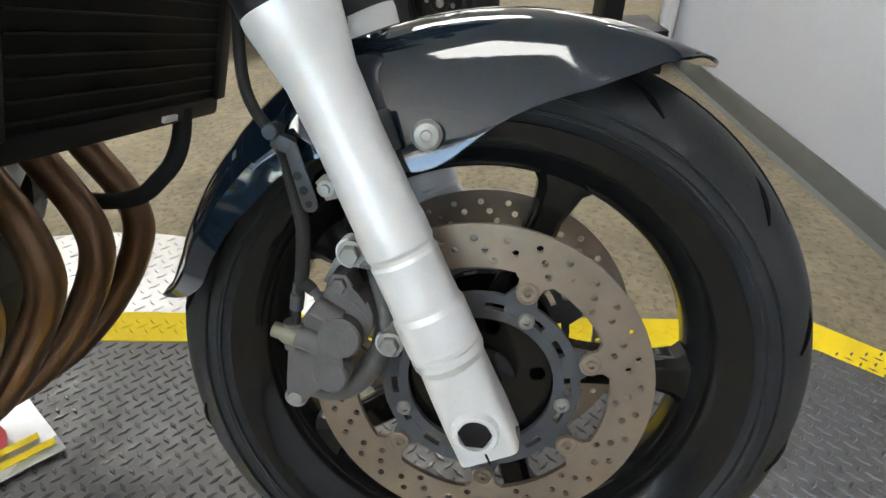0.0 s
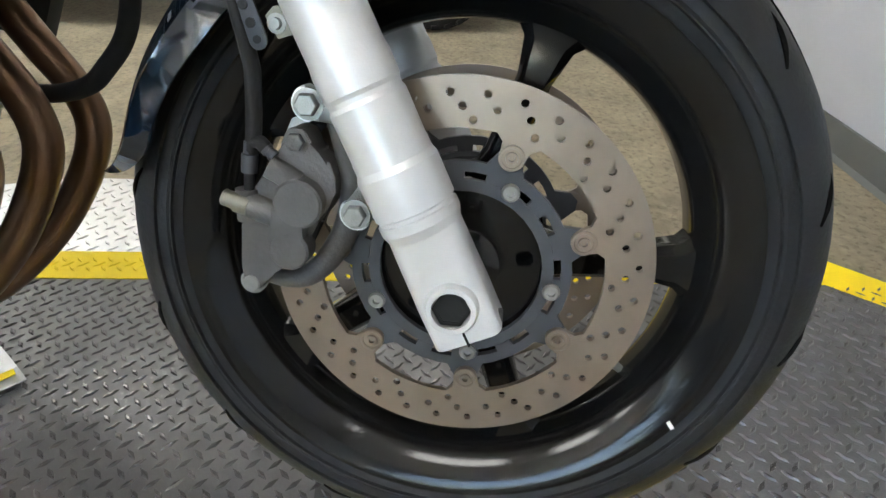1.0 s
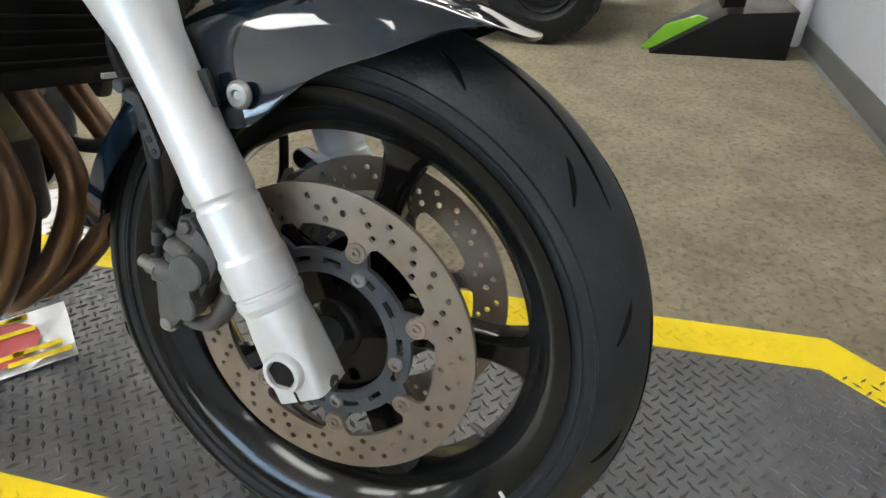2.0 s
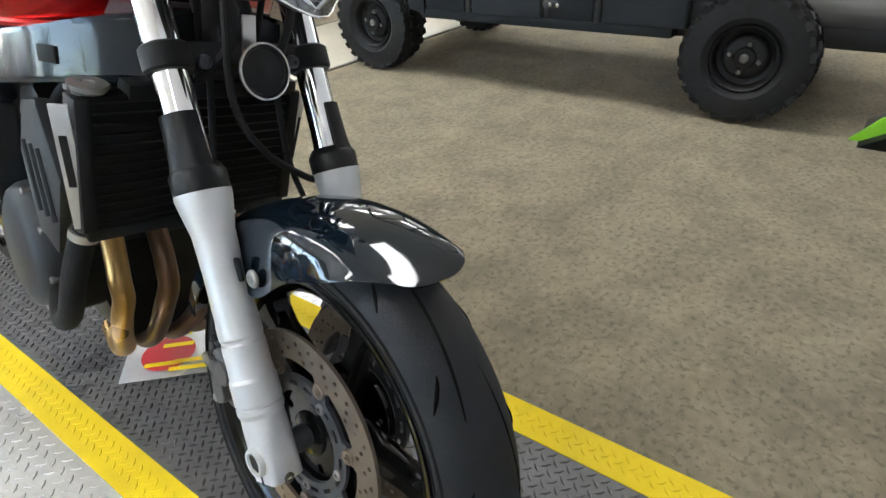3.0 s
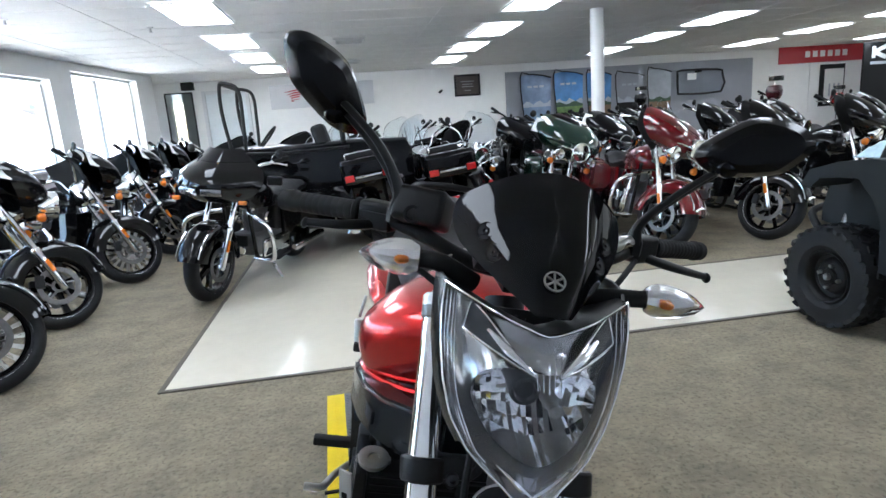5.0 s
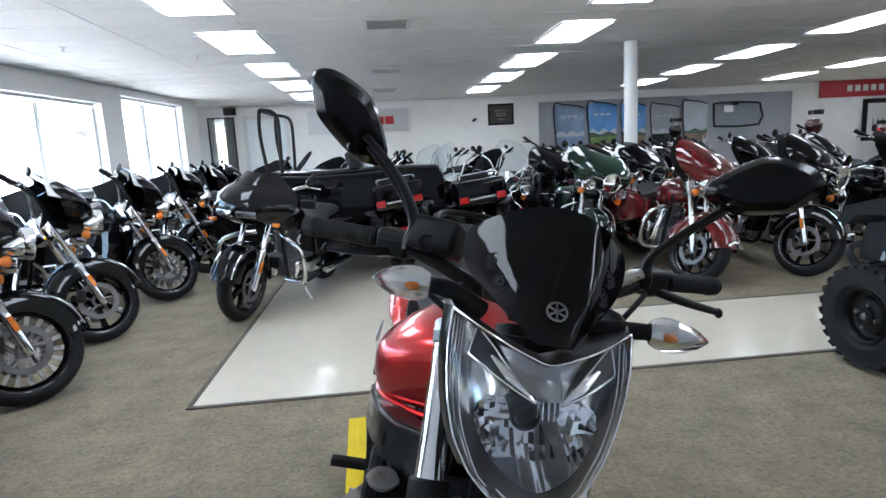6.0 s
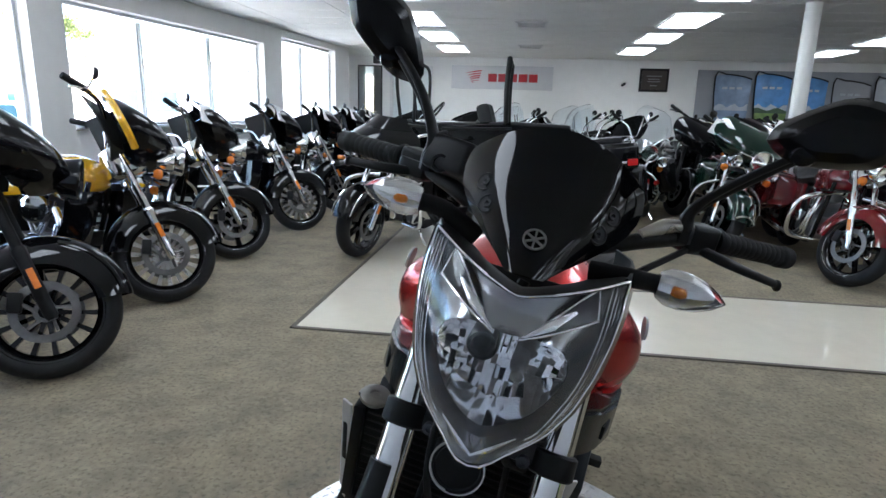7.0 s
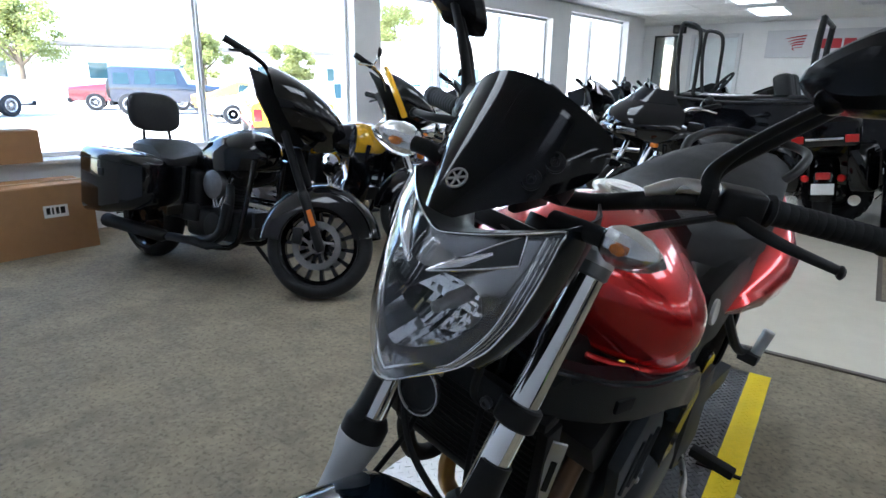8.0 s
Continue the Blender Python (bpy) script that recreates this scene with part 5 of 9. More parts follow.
part("filler_cap", lathe(B(), (0, 0.55, 0.674), (0, 0.56, 1), [(0, 0.05), (0.006, 0.05), (0.009, 0.046), (0.009, 0.034), (0.014, 0.032), (0.014, 0.004)], 32), STEEL, tank, "round steel filler cap")
for s in (-1, 1):
    part("tank_trim", tube(B(), [(s * 0.088, 0.35, 0.5), (s * 0.1, 0.358, 0.484), (s * 0.135, 0.385, 0.477), (s * 0.178, 0.43, 0.473), (s * 0.198, 0.49, 0.471), (s * 0.187, 0.545, 0.475), (s * 0.158, 0.61, 0.481)], 0.006, 8, 6), RED, tank)
    c = V((s * 0.2115, 0.5, 0.57))
    part("tank_badge", lathe(B(), c, c + V((s, 0.05, 0.15)), [(-0.003, 0.02), (0.001, 0.02), (0.0018, 0.0185), (0.001, 0.0165), (0.0006, 0.0005)], 26), ALU, tank, "round silver tank badge")

# --- frame, seat, tail
for s in (-1, 1):
    rows = []
    for y, z, x, h in ((0.25, 0.455, 0.055, 0.05), (0.29, 0.45, 0.1, 0.048), (0.34, 0.44, 0.14, 0.045), (0.42, 0.425, 0.17, 0.042), (0.52, 0.41, 0.188, 0.042), (0.6, 0.385, 0.192, 0.05), (0.65, 0.33, 0.188, 0.055), (0.675, 0.25, 0.182, 0.05), (0.685, 0.15, 0.178, 0.045), (0.69, 0.05, 0.172, 0.04)):
        t = 0.022
        steep = y > 0.62
        nrm = V((0, h, 0)) if steep else V((0, 0, h))
        c = V((s * x, y, z))
        rows.append([c + nrm + V((s * -t, 0, 0)), c + nrm * 0.8 + V((s * t, 0, 0)), c - nrm * 0.8 + V((s * t * 1.1, 0, 0)), c - nrm + V((s * -t, 0, 0))])
    b = loft(B(), rows)
    bmesh.ops.bevel(b, geom=b.edges[:], offset=0.006, segments=2, affect='EDGES')
    spar = part("frame_spar", b, GREY_FRAME, bike, "dark grey cast frame spar")
    part("spar_recess", box(B(), (s * 0.176, 0.375, 0.432), (0.006, 0.036, 0.022), Matrix.Rotation(radians(s * -16), 3, 'Z'), 0.002), BLACK_MATT, spar)
    # rear frame tube and side panel
    part("rear_frame", tube(B(), [(s * 0.17, 0.66, 0.36), (s * 0.14, 0.85, 0.42), (s * 0.11, 1.15, 0.5), (s * 0.1, 1.35, 0.53)], 0.016, 10, 4), BLACK_SATIN, bike)
    rows = []
    for y, zt, zb, w in ((0.82, 0.435, 0.42, 0.16), (0.9, 0.462, 0.412, 0.19), (1.0, 0.496, 0.414, 0.214), (1.08, 0.52, 0.426, 0.226), (1.14, 0.54, 0.452, 0.22), (1.23, 0.58, 0.515, 0.17), (1.34, 0.62, 0.585, 0.1), (1.42, 0.64, 0.625, 0.04)):
        rows.append([V((s * w * 0.6, y, zt)), V((s * w * 0.86, y, zt - 0.01)), V((s * w, y, (zt * 0.55 + zb * 0.45))), V((s * w * 0.97, y, zb + 0.006)), V((s * w * 0.9, y, zb)), V((s * w * 0.5, y, zb + 0.012))])
    part("tail_panel", loft(B(), rows), RED, bike, "red tail side panel", smooth=60)
    part("side_cover", prism(B(), [(0.68, 0.52), (0.8, 0.55), (0.95, 0.56), (0.98, 0.45), (0.86, 0.36), (0.7, 0.38)], 'x', s * 0.15 - 0.02, s * 0.15 + 0.02, 0.012), BLACK_SATIN, bike, "black side cover")
    # pegs
    pg = V((s * 0.225, 1.1, 0.262))
    part("passenger_peg", cyl(B(), pg, pg + V((s * 0.006, 0.012, 0.066)), 0.0125, 0.0135, 16, 0.003), ALU, bike, "folded silver passenger footpeg")
    part("peg_hinge", box(B(), pg - V((s * 0.01, 0.004, 0.008)), (0.045, 0.04, 0.026), None, 0.006), BLACK_SATIN, bike)
    part("peg_bracket", tube(B(), [pg - V((s * 0.02, 0, 0.005)), (s * 0.185, 1.04, 0.29), (s * 0.14, 0.95, 0.42)], 0.011, 8, 4), BLACK_SATIN, bike)
    part("rider_peg", box(B(), (s * 0.255, 0.93, 0.05), (0.1, 0.028, 0.022), None, 0.005), BLACK_MATT, bike, "black rubber footpeg")
    part("peg_plate", prism(B(), [(0.76, 0.3), (0.84, 0.32), (0.98, 0.06), (0.93, 0.0), (0.86, 0.02)], 'x', s * 0.19 - 0.006, s * 0.19 + 0.006, 0.003), GREY_COVER, bike)
rows = []
for y, z, w, h in ((0.68, 0.6, 0.1, 0.04), (0.76, 0.585, 0.14, 0.045), (0.88, 0.58, 0.17, 0.05), (0.98, 0.59, 0.17, 0.05), (1.05, 0.615, 0.155, 0.052), (1.15, 0.64, 0.135, 0.045), (1.28, 0.655, 0.11, 0.032), (1.36, 0.66, 0.08, 0.02)):
    rows.append(sym_row([(0, y, z + h), (w * 0.6, y, z + h * 0.9), (w, y, z + h * 0.2), (w, y, z - h), (w * 0.5, y, z - h)]))
part("seat", loft(B(), rows, closed=True), SEAT, bike, "black vinyl dual seat", smooth=60)
part("grab_rail", tube(B(), [(-0.11, 1.14, 0.64), (-0.13, 1.25, 0.68), (-0.09, 1.42, 0.7), (0.09, 1.42, 0.7), (0.13, 1.25, 0.68), (0.11, 1.14, 0.64)], 0.011, 10, 6), BLACK_SATIN, bike, "black grab rail")
part("brake_pedal", tube(B(), [(-0.19, 0.9, 0.02), (-0.235, 0.84, 0.015), (-0.26, 0.76, 0.03), (-0.3, 0.752, 0.034)], 0.009, 10, 6), STEEL, bike)
part("shift_lever", tube(B(), [(0.19, 0.92, 0.03), (0.23, 0.83, 0.04), (0.25, 0.76, 0.05), (0.29, 0.75, 0.052)], 0.007, 10, 6), STEEL, bike)

# --- engine
eng = hold("engine")
eng.parent = bike
part("cylinder_block", box(B(), (-0.035, 0.565, 0.22), (0.25, 0.18, 0.2), Matrix.Rotation(radians(32), 3, 'X'), 0.012), BLACK_SATIN, eng)
part("cylinder_head", box(B(), (-0.01, 0.48, 0.32), (0.33, 0.16, 0.1), Matrix.Rotation(radians(32), 3, 'X'), 0.014), BLACK_SATIN, eng)
part("crankcase", box(B(), (-0.02, 0.71, 0.06), (0.28, 0.3, 0.2), None, 0.03, 3), BLACK_SATIN, eng)
part("sump", prism(B(), [(-0.1, 0.0), (0.1, 0.0), (0.07, -0.12), (-0.07, -0.12)], 'y', 0.56, 0.74, 0.01), BLACK_SATIN, eng)
for s in (-1, 1):
    yc = 0.6 if s < 0 else 0.69
    part("side_cover", lathe(B(), (s * 0.15, yc, 0.09), (s, yc, 0.09), [(0, 0.115), (0.03, 0.11), (0.045, 0.1), (0.052, 0.08), (0.052, 0.001)], 40), GREY_COVER, eng, "grey round engine side cover")
    for k in range(8):
        a = TAU * k / 8 + 0.2
        c = V((s * 0.175, yc + 0.107 * math.cos(a), 0.09 + 0.107 * math.sin(a)))
        part("cover_bolt", lathe(B(), c, c + V((s, 0, 0)), [(0, 0.007), (0.012, 0.007), (0.014, 0.005)], 8), BOLT, eng)
    o = 0.0 if s < 0 else 0.08
    part("head_cover", prism(B(), [(0.36 + o, 0.27), (0.42 + o, 0.37), (0.48 + o, 0.36), (0.53 + o, 0.28), (0.5 + o, 0.16), (0.42 + o, 0.14)], 'x', s * 0.178 - 0.012, s * 0.178 + 0.012, 0.008), GREY_COVER, eng, "flat grey cover with raised ribs")
    for k in range(3):
        part("cover_rib", tube(B(), [(s * 0.192, 0.4 + o + 0.03 * k, 0.2), (s * 0.192, 0.43 + o + 0.03 * k, 0.3)], 0.004, 6, 2), GREY_COVER, eng)

# --- radiator
rad = hold("radiator")
rad.parent = bike
tilt = Matrix.Rotation(radians(11), 3, 'X')
part("core", box(B(), (-0.03, 0.306, 0.305), (0.29, 0.028, 0.19), tilt, 0.003), RAD_BLACK, rad, "black finned radiator core")
for k in range(13):
    z = 0.222 + 0.0138 * k
    part("fin", box(B(), (-0.03, 0.2905 - (z - 0.305) * 0.194, z), (0.27, 0.004, 0.0016), tilt), FIN_GREY, rad)
part("lower_tank", box(B(), (-0.03, 0.324, 0.208), (0.3, 0.034, 0.02), tilt, 0.006), BLACK_SATIN, rad)
part("upper_tank", box(B(), (-0.002, 0.288, 0.402), (0.244, 0.04, 0.022), tilt, 0.006), BLACK_SATIN, rad)
part("tank_plug", box(B(), (0.02, 0.306, 0.203), (0.022, 0.004, 0.006), tilt, 0.001), WHITE, rad)
for s, x in ((-1, -0.178), (1, 0.118)):
    b = prism(B(), [(0.268, 0.394), (0.306, 0.398), (0.342, 0.235), (0.334, 0.205), (0.302, 0.212)], 'x', x - 0.009, x + 0.009, 0.004)
    part("side_shroud", b, BLACK_SATIN, rad)
    # silver plate turned half forward, with a long slot
    rot = Matrix.Rotation(radians(s * 30), 3, 'Z') @ Matrix.Rotation(radians(11), 3, 'X')
    c = V((x + s * 0.014, 0.296, 0.303))
    part("shroud_trim", box(B(), c, (0.021, 0.004, 0.172), rot, 0.0015), ALU, rad, "silver radiator trim plate")
    part("trim_slot", box(B(), c + rot @ V((0.001 * s, -0.0022, 0.012)), (0.009, 0.002, 0.07), rot, 0.0008), BLACK_MATT, rad)
part("filler_neck", cyl(B(), (-0.163, 0.3, 0.375), (-0.163, 0.292, 0.402), 0.017, n=20), ALU, rad)
b = lathe(B(), (-0.163, 0.291, 0.4), (-0.163, 0.268, 0.5), [(0, 0.019), (0.004, 0.0225), (0.01, 0.0225), (0.0115, 0.02), (0.0115, 0.008), (0.009, 0.007), (0.009, 0.0005)], 28)
box(b, (-0.163, 0.29, 0.405), (0.05, 0.013, 0.007), None, 0.002)
part("radiator_cap", b, BOLT, rad, "dull steel radiator cap")
part("overflow_hose", tube(B(), [(-0.15, 0.318, 0.392), (-0.155, 0.36, 0.4), (-0.165, 0.42, 0.36), (-0.17, 0.45, 0.26)], 0.007, 10, 6), BLACK_MATT, rad)
part("coolant_hose", tube(B(), [(-0.17, 0.335, 0.21), (-0.178, 0.343, 0.19), (-0.19, 0.36, 0.13), (-0.193, 0.4, 0.05), (-0.188, 0.46, 0.02), (-0.17, 0.52, 0.05)], 0.0175, 14, 6), BLACK_MATT, rad, "thick black coolant hose")
part("coolant_hose", tube(B(), [(0.055, 0.312, 0.21), (0.055, 0.317, 0.18), (0.057, 0.329, 0.154), (0.061, 0.35, 0.132), (0.068, 0.378, 0.111), (0.075, 0.42, 0.1), (0.075, 0.47, 0.1)], 0.0092, 12, 6), BLACK_MATT, rad, "black lower hose")
part("pipe_clip", lathe(B(), (-0.174, 0.338, 0.205), (-0.178, 0.344, 0.185), [(0, 0.02), (0.012, 0.02), (0.012, 0.018)], 18), STEEL, rad)

# --- exhaust headers
ex = hold("exhaust")
ex.parent = bike
for k, (xt, xl) in enumerate(((-0.138, -0.085), (-0.046, -0.035), (0.046, 0.02), (0.138, 0.07))):
    pts = [(xt * 0.75, 0.505, 0.232), (xt * 0.74, 0.488, 0.195), (xt * 0.76, 0.456, 0.148), (xt * 0.8, 0.429, 0.108), (xt * 0.82, 0.416, 0.075), (xt * 0.8, 0.416, 0.045), ((xt + xl) / 2, 0.431, 0.004), ((xt + 2 * xl) / 3, 0.466, -0.052), (xl, 0.512, -0.103), (xl * 0.9, 0.572, -0.136), (xl * 0.7, 0.66, -0.138)]
    part("header_pipe", tube(B(), pts, 0.0175, 18, 7), HEADER if k != 0 else GOLD, ex, "heat-browned steel header pipe" if k else "bronze-tinted header pipe")
    part("header_flange", cyl(B(), (xt * 0.75, 0.492, 0.218), (xt * 0.75, 0.505, 0.238), 0.03, n=22, edge=0.003), STEEL, ex)
part("collector", tube(B(), [(0, 0.62, -0.122), (0, 0.75, -0.115), (0.0, 0.9, -0.08)], 0.05, 18, 4, radii=[0.062, 0.05, 0.042]), HEADER, ex)

# --- side stand, rear wheel, swing arm
part("side_stand", tube(B(), [(0.12, 0.8, -0.06), (0.17, 0.79, -0.15), (0.235, 0.77, -0.262)], 0.011, 10, 4), BLACK_SATIN, bike, "black side stand")
part("stand_foot", box(B(), (0.245, 0.765, -0.232), (0.05, 0.034, 0.008), Matrix.Rotation(radians(-12), 3, 'Y'), 0.003), BLACK_SATIN, bike)
rw = hold("rear_wheel")
rw.parent = bike
RC = (0.0, 1.44, 0.0)
part("tyre", wheel_ring(B(), tyre_profile(0.294, 0.085, 0.22), 64, RC), RUBBER, rw)
part("rim", wheel_ring(B(), [(-0.075, 0.229), (-0.07, 0.222), (-0.05, 0.208), (0.05, 0.208), (0.07, 0.222), (0.075, 0.229), (0.065, 0.21), (0.02, 0.188), (-0.02, 0.188), (-0.065, 0.21)], 64, RC), RIM_BLACK, rw)
for k in range(5):
    a = radians(20 + 72 * k)
    part("spoke", box(B(), (0, 1.44 + 0.115 * math.cos(a), 0.115 * math.sin(a)), (0.035, 0.16, 0.032), Matrix.Rotation(a, 3, 'X'), 0.008), RIM_BLACK, rw)
part("hub", cyl(B(), (-0.09, 1.44, 0), (0.09, 1.44, 0), 0.05, n=28, edge=0.006), RIM_BLACK, rw)
for s in (-1, 1):
    part("swing_arm", loft(B(), [[V((s * 0.13 + a * 0.016, y, z + c * h)) for a, c in ((-1, -1), (1, -1), (1, 1), (-1, 1))] for y, z, h in ((0.78, 0.06, 0.05), (1.1, 0.03, 0.04), (1.46, 0.0, 0.03))]), GREY_COVER, bike)
part("rear_mudguard", shell(B(), [[V((q * 0.06, 1.44 + r * math.cos(radians(p)), r * math.sin(radians(p)))) for q, r in ((-1, 0.32), (-0.6, 0.335), (0, 0.34), (0.6, 0.335), (1, 0.32))] for p in range(20, 171, 10)], 0.003), BLACK_SATIN, bike)
part("tail_lamp", box(B(), (0, 1.46, 0.62), (0.09, 0.03, 0.04), None, 0.008), material("tail_red", (0.4, 0.01, 0.01), 0.2, coat=1.0), bike)


# ---- touring motorcycles on the showroom floor ----
ORANGE = material("orange_reflector", (0.75, 0.2, 0.02), 0.25, vary=0.1, coat=0.6)
TAIL_RED = material("red_lens", (0.45, 0.012, 0.012), 0.15, vary=0.1, coat=1.0)
WHITE_TAG = material("white_card", (0.8, 0.8, 0.8), 0.7, vary=0.03)
YELLOW_PAINT = material("yellow_gloss_paint", (0.8, 0.42, 0.01), 0.12, vary=0.06, coat=1.0)
GREEN_PAINT = material("dark_green_gloss_paint", (0.004, 0.022, 0.014), 0.1, vary=0.1, coat=1.0)
RED_PAINT = material("deep_red_gloss_paint", (0.12, 0.004, 0.007), 0.1, vary=0.1, coat=1.0)
WINE = material("wine_red_gloss_paint", (0.06, 0.005, 0.01), 0.14, vary=0.1, coat=1.0)
SMOKE = glass("clear_windshield", (0.9, 0.93, 0.95), 0.02, 1.15)
DULL_STEEL = material("dull_disc_steel", (0.17, 0.165, 0.16), 0.42, 0.9, vary=0.2, scale=40)
ENGINE_GREY = material("engine_silver_black", (0.16, 0.16, 0.165), 0.35, 0.6, vary=0.25, scale=30)


def big_wheel(parent, yc, zc, r, w, spokes, rim_mat, spoke_mat, discs=True, name="front_wheel"):
    wh = hold(name)
    wh.parent = parent
    part("tyre", wheel_ring(B(), tyre_profile(r, w, r - 0.085), 48, (0, yc, zc)), RUBBER, wh)
    ri = r - 0.085
    part("rim", wheel_ring(B(), [(-w * 0.8, ri + 0.012), (-w * 0.62, ri + 0.004), (-w * 0.45, ri - 0.014), (w * 0.45, ri - 0.014), (w * 0.62, ri + 0.004), (w * 0.8, ri + 0.012), (w * 0.7, ri - 0.006), (w * 0.35, ri - 0.026), (-w * 0.35, ri - 0.026), (-w * 0.7, ri - 0.006)], 48, (0, yc, zc)), BLACK_GLOSS, wh, "black wheel rim")
    for s in (-1, 1):
        lip = [(s * w * 0.66, ri - 0.004), (s * w * 0.84, ri + 0.009), (s * w * 0.88, ri + 0.015), (s * w * 0.8, ri + 0.013), (s * w * 0.6, ri + 0.0)]
        part("rim_lip", wheel_ring(B(), lip, 48, (0, yc, zc)), rim_mat, wh, "bright polished rim lip")
    for k in range(spokes):
        a = TAU * k / spokes
        wd = 0.012 if spokes > 7 else 0.022
        rows = [[V((x * t, yc + rr * math.cos(a) - q * d * math.sin(a), zc + rr * math.sin(a) + q * d * math.cos(a))) for x, q in ((-1, -1), (1, -1), (1, 1), (-1, 1))] for rr, d, t in ((0.04, wd, 0.028), (ri * 0.6, wd * 0.8, 0.018), (ri - 0.02, wd * 1.1, 0.02))]
        part("spoke", loft(B(), rows), spoke_mat, wh)
    part("hub", cyl(B(), (-0.08, yc, zc), (0.08, yc, zc), 0.045, n=22, edge=0.006), spoke_mat, wh)
    if discs:
        for s in (-1, 1):
            b = wheel_ring(B(), [(s * 0.088, 0.108), (s * 0.088, 0.146), (s * 0.094, 0.146), (s * 0.094, 0.108)], 40, (0, yc, zc))
            part("brake_disc", b, DULL_STEEL, wh)
            b = B()
            for k in range(5):
                a = TAU * k / 5
                tube(b, [(s * 0.091, yc + 0.04 * math.cos(a), zc + 0.04 * math.sin(a)), (s * 0.091, yc + 0.075 * math.cos(a + 0.3), zc + 0.075 * math.sin(a + 0.3)), (s * 0.091, yc + 0.104 * math.cos(a + 0.35), zc + 0.104 * math.sin(a + 0.35))], 0.011, 6, 3, flat=0.4)
            wheel_ring(b, [(s * 0.088, 0.03), (s * 0.088, 0.05), (s * 0.094, 0.05), (s * 0.094, 0.03)], 24, (0, yc, zc))
            part("disc_spider", b, DULL_STEEL, wh)
            part("caliper", box(B(), (s * 0.098, yc + 0.12, zc + 0.04), (0.05, 0.06, 0.1), None, 0.014), BLACK_SATIN if spoke_mat is not CHROME else CHROME, wh)
    return wh


def arc_shell(yc, zc, r, w, a0, a1, drop, n=30):
    rows = []
    for k in range(n + 1):
        a = radians(a0 + (a1 - a0) * k / n)
        row = []
        for j in range(21):
            q = math.sin(math.pi / 2 * (j - 10) / 10)
            rr = r - drop * (1 - math.sqrt(max(0.0, 1 - abs(q) ** 2.6)))
            row.append(V((q * w, yc + rr * math.cos(a), zc + rr * math.sin(a))))
        rows.append(row)
    return rows


def cruiser(label, paint, dark=False, fairing="batwing", bags=True, backrest=False, crash=False, trunk=False, rim=None, spokes=9, trim=None, edge=None, bars=1.17, tag=False, lowers=False, rail_tank=None, steer=32.0):
    root = hold("touring_motorcycle")
    bright = BLACK_SATIN if dark else CHROME
    rim = rim or CHROME
    big_wheel(root, 0, 0.32, 0.32, 0.066, spokes, rim, BLACK_GLOSS if dark or spokes < 12 else STEEL)
    big_wheel(root, 1.63, 0.31, 0.31, 0.08, spokes, rim, BLACK_GLOSS if dark or spokes < 12 else STEEL, False, "rear_wheel")
    rk = V((0, 0.44, 0.898))
    a0 = V((0, -0.02, 0.32))
    for s in (-1, 1):
        x = V((s * 0.118, 0, 0))
        part("fork_tube", cyl(B(), a0 + x + rk * 0.3, a0 + x + rk * 0.78, 0.024, n=18), bright, root)
        part("fork_slider", lathe(B(), a0 + x - rk * 0.04, a0 + x + rk, [(0, 0.02), (0.02, 0.03), (0.3, 0.029), (0.34, 0.033), (0.36, 0.033), (0.37, 0.028)], 20), bright, root)
        part("reflector", box(B(), a0 + x + rk * 0.17 + V((s * 0.03, -0.008, 0)), (0.008, 0.03, 0.1), rk.to_track_quat('Z', 'Y').to_matrix(), 0.003), ORANGE, root, "orange fork reflector")
    # front fender with its trim
    fen = part("front_fender", shell(B(), arc_shell(0, 0.32, 0.375, 0.116, 0, 164, 0.15), 0.004), paint if trim is None else BLACK_GLOSS, root, "glossy painted front fender")
    for s in (-1, 1):
        pts = [(s * 0.099, 0.34 * math.cos(radians(a)), 0.32 + 0.34 * math.sin(radians(a))) for a in range(95, 160, 8)]
        part("fender_trim", tube(B(), pts, 0.005, 6, 2), bright, fen)
    if not dark and spokes > 7:
        tip = [(0.118 * q, 0.39 * math.cos(radians(162 - 7 * (1 - q * q))), 0.32 + 0.39 * math.sin(radians(162 - 7 * (1 - q * q)))) for q in (-1, -0.7, -0.35, 0, 0.35, 0.7, 1)]
        part("fender_tip", tube(B(), [(x * 0.85, y + 0.022 * abs(x) / 0.118, z) for x, y, z in tip], 0.011, 8, 3, flat=0.5), bright, fen, "chrome fender tip")
    if not dark:
        part("fork_nacelle", lathe(B(), a0 + rk * 0.58 + V((0, -0.01, 0)), a0 + rk + V((0, -0.01, 0)), [(0, 0.1), (0.02, 0.135), (0.12, 0.14), (0.2, 0.12), (0.22, 0.08)], 20), bright, root, "chrome fork nacelle")
    # tank and console
    rows = []
    for y, top, w, low in ((0.38, 0.88, 0.06, 0.76), (0.44, 0.935, 0.13, 0.73), (0.54, 0.968, 0.172, 0.715), (0.68, 0.96, 0.182, 0.705), (0.82, 0.92, 0.168, 0.7), (0.95, 0.86, 0.13, 0.69), (1.03, 0.81, 0.09, 0.69)):
        rows.append(sym_row([(0, y, top), (w * 0.5, y, top - 0.008), (w * 0.88, y, top - 0.05), (w, y, (top + low) / 2), (w * 0.9, y, low + 0.01), (w * 0.5, y, low)]))
    tk = part("fuel_tank", loft(B(), rows), rail_tank or paint, root, "glossy painted fuel tank", smooth=60)
    part("tank_console", tube(B(), [(0, 0.5, 0.925), (0, 0.65, 0.95), (0, 0.85, 0.9), (0, 0.98, 0.83)], 0.03, 10, 4), bright, tk)
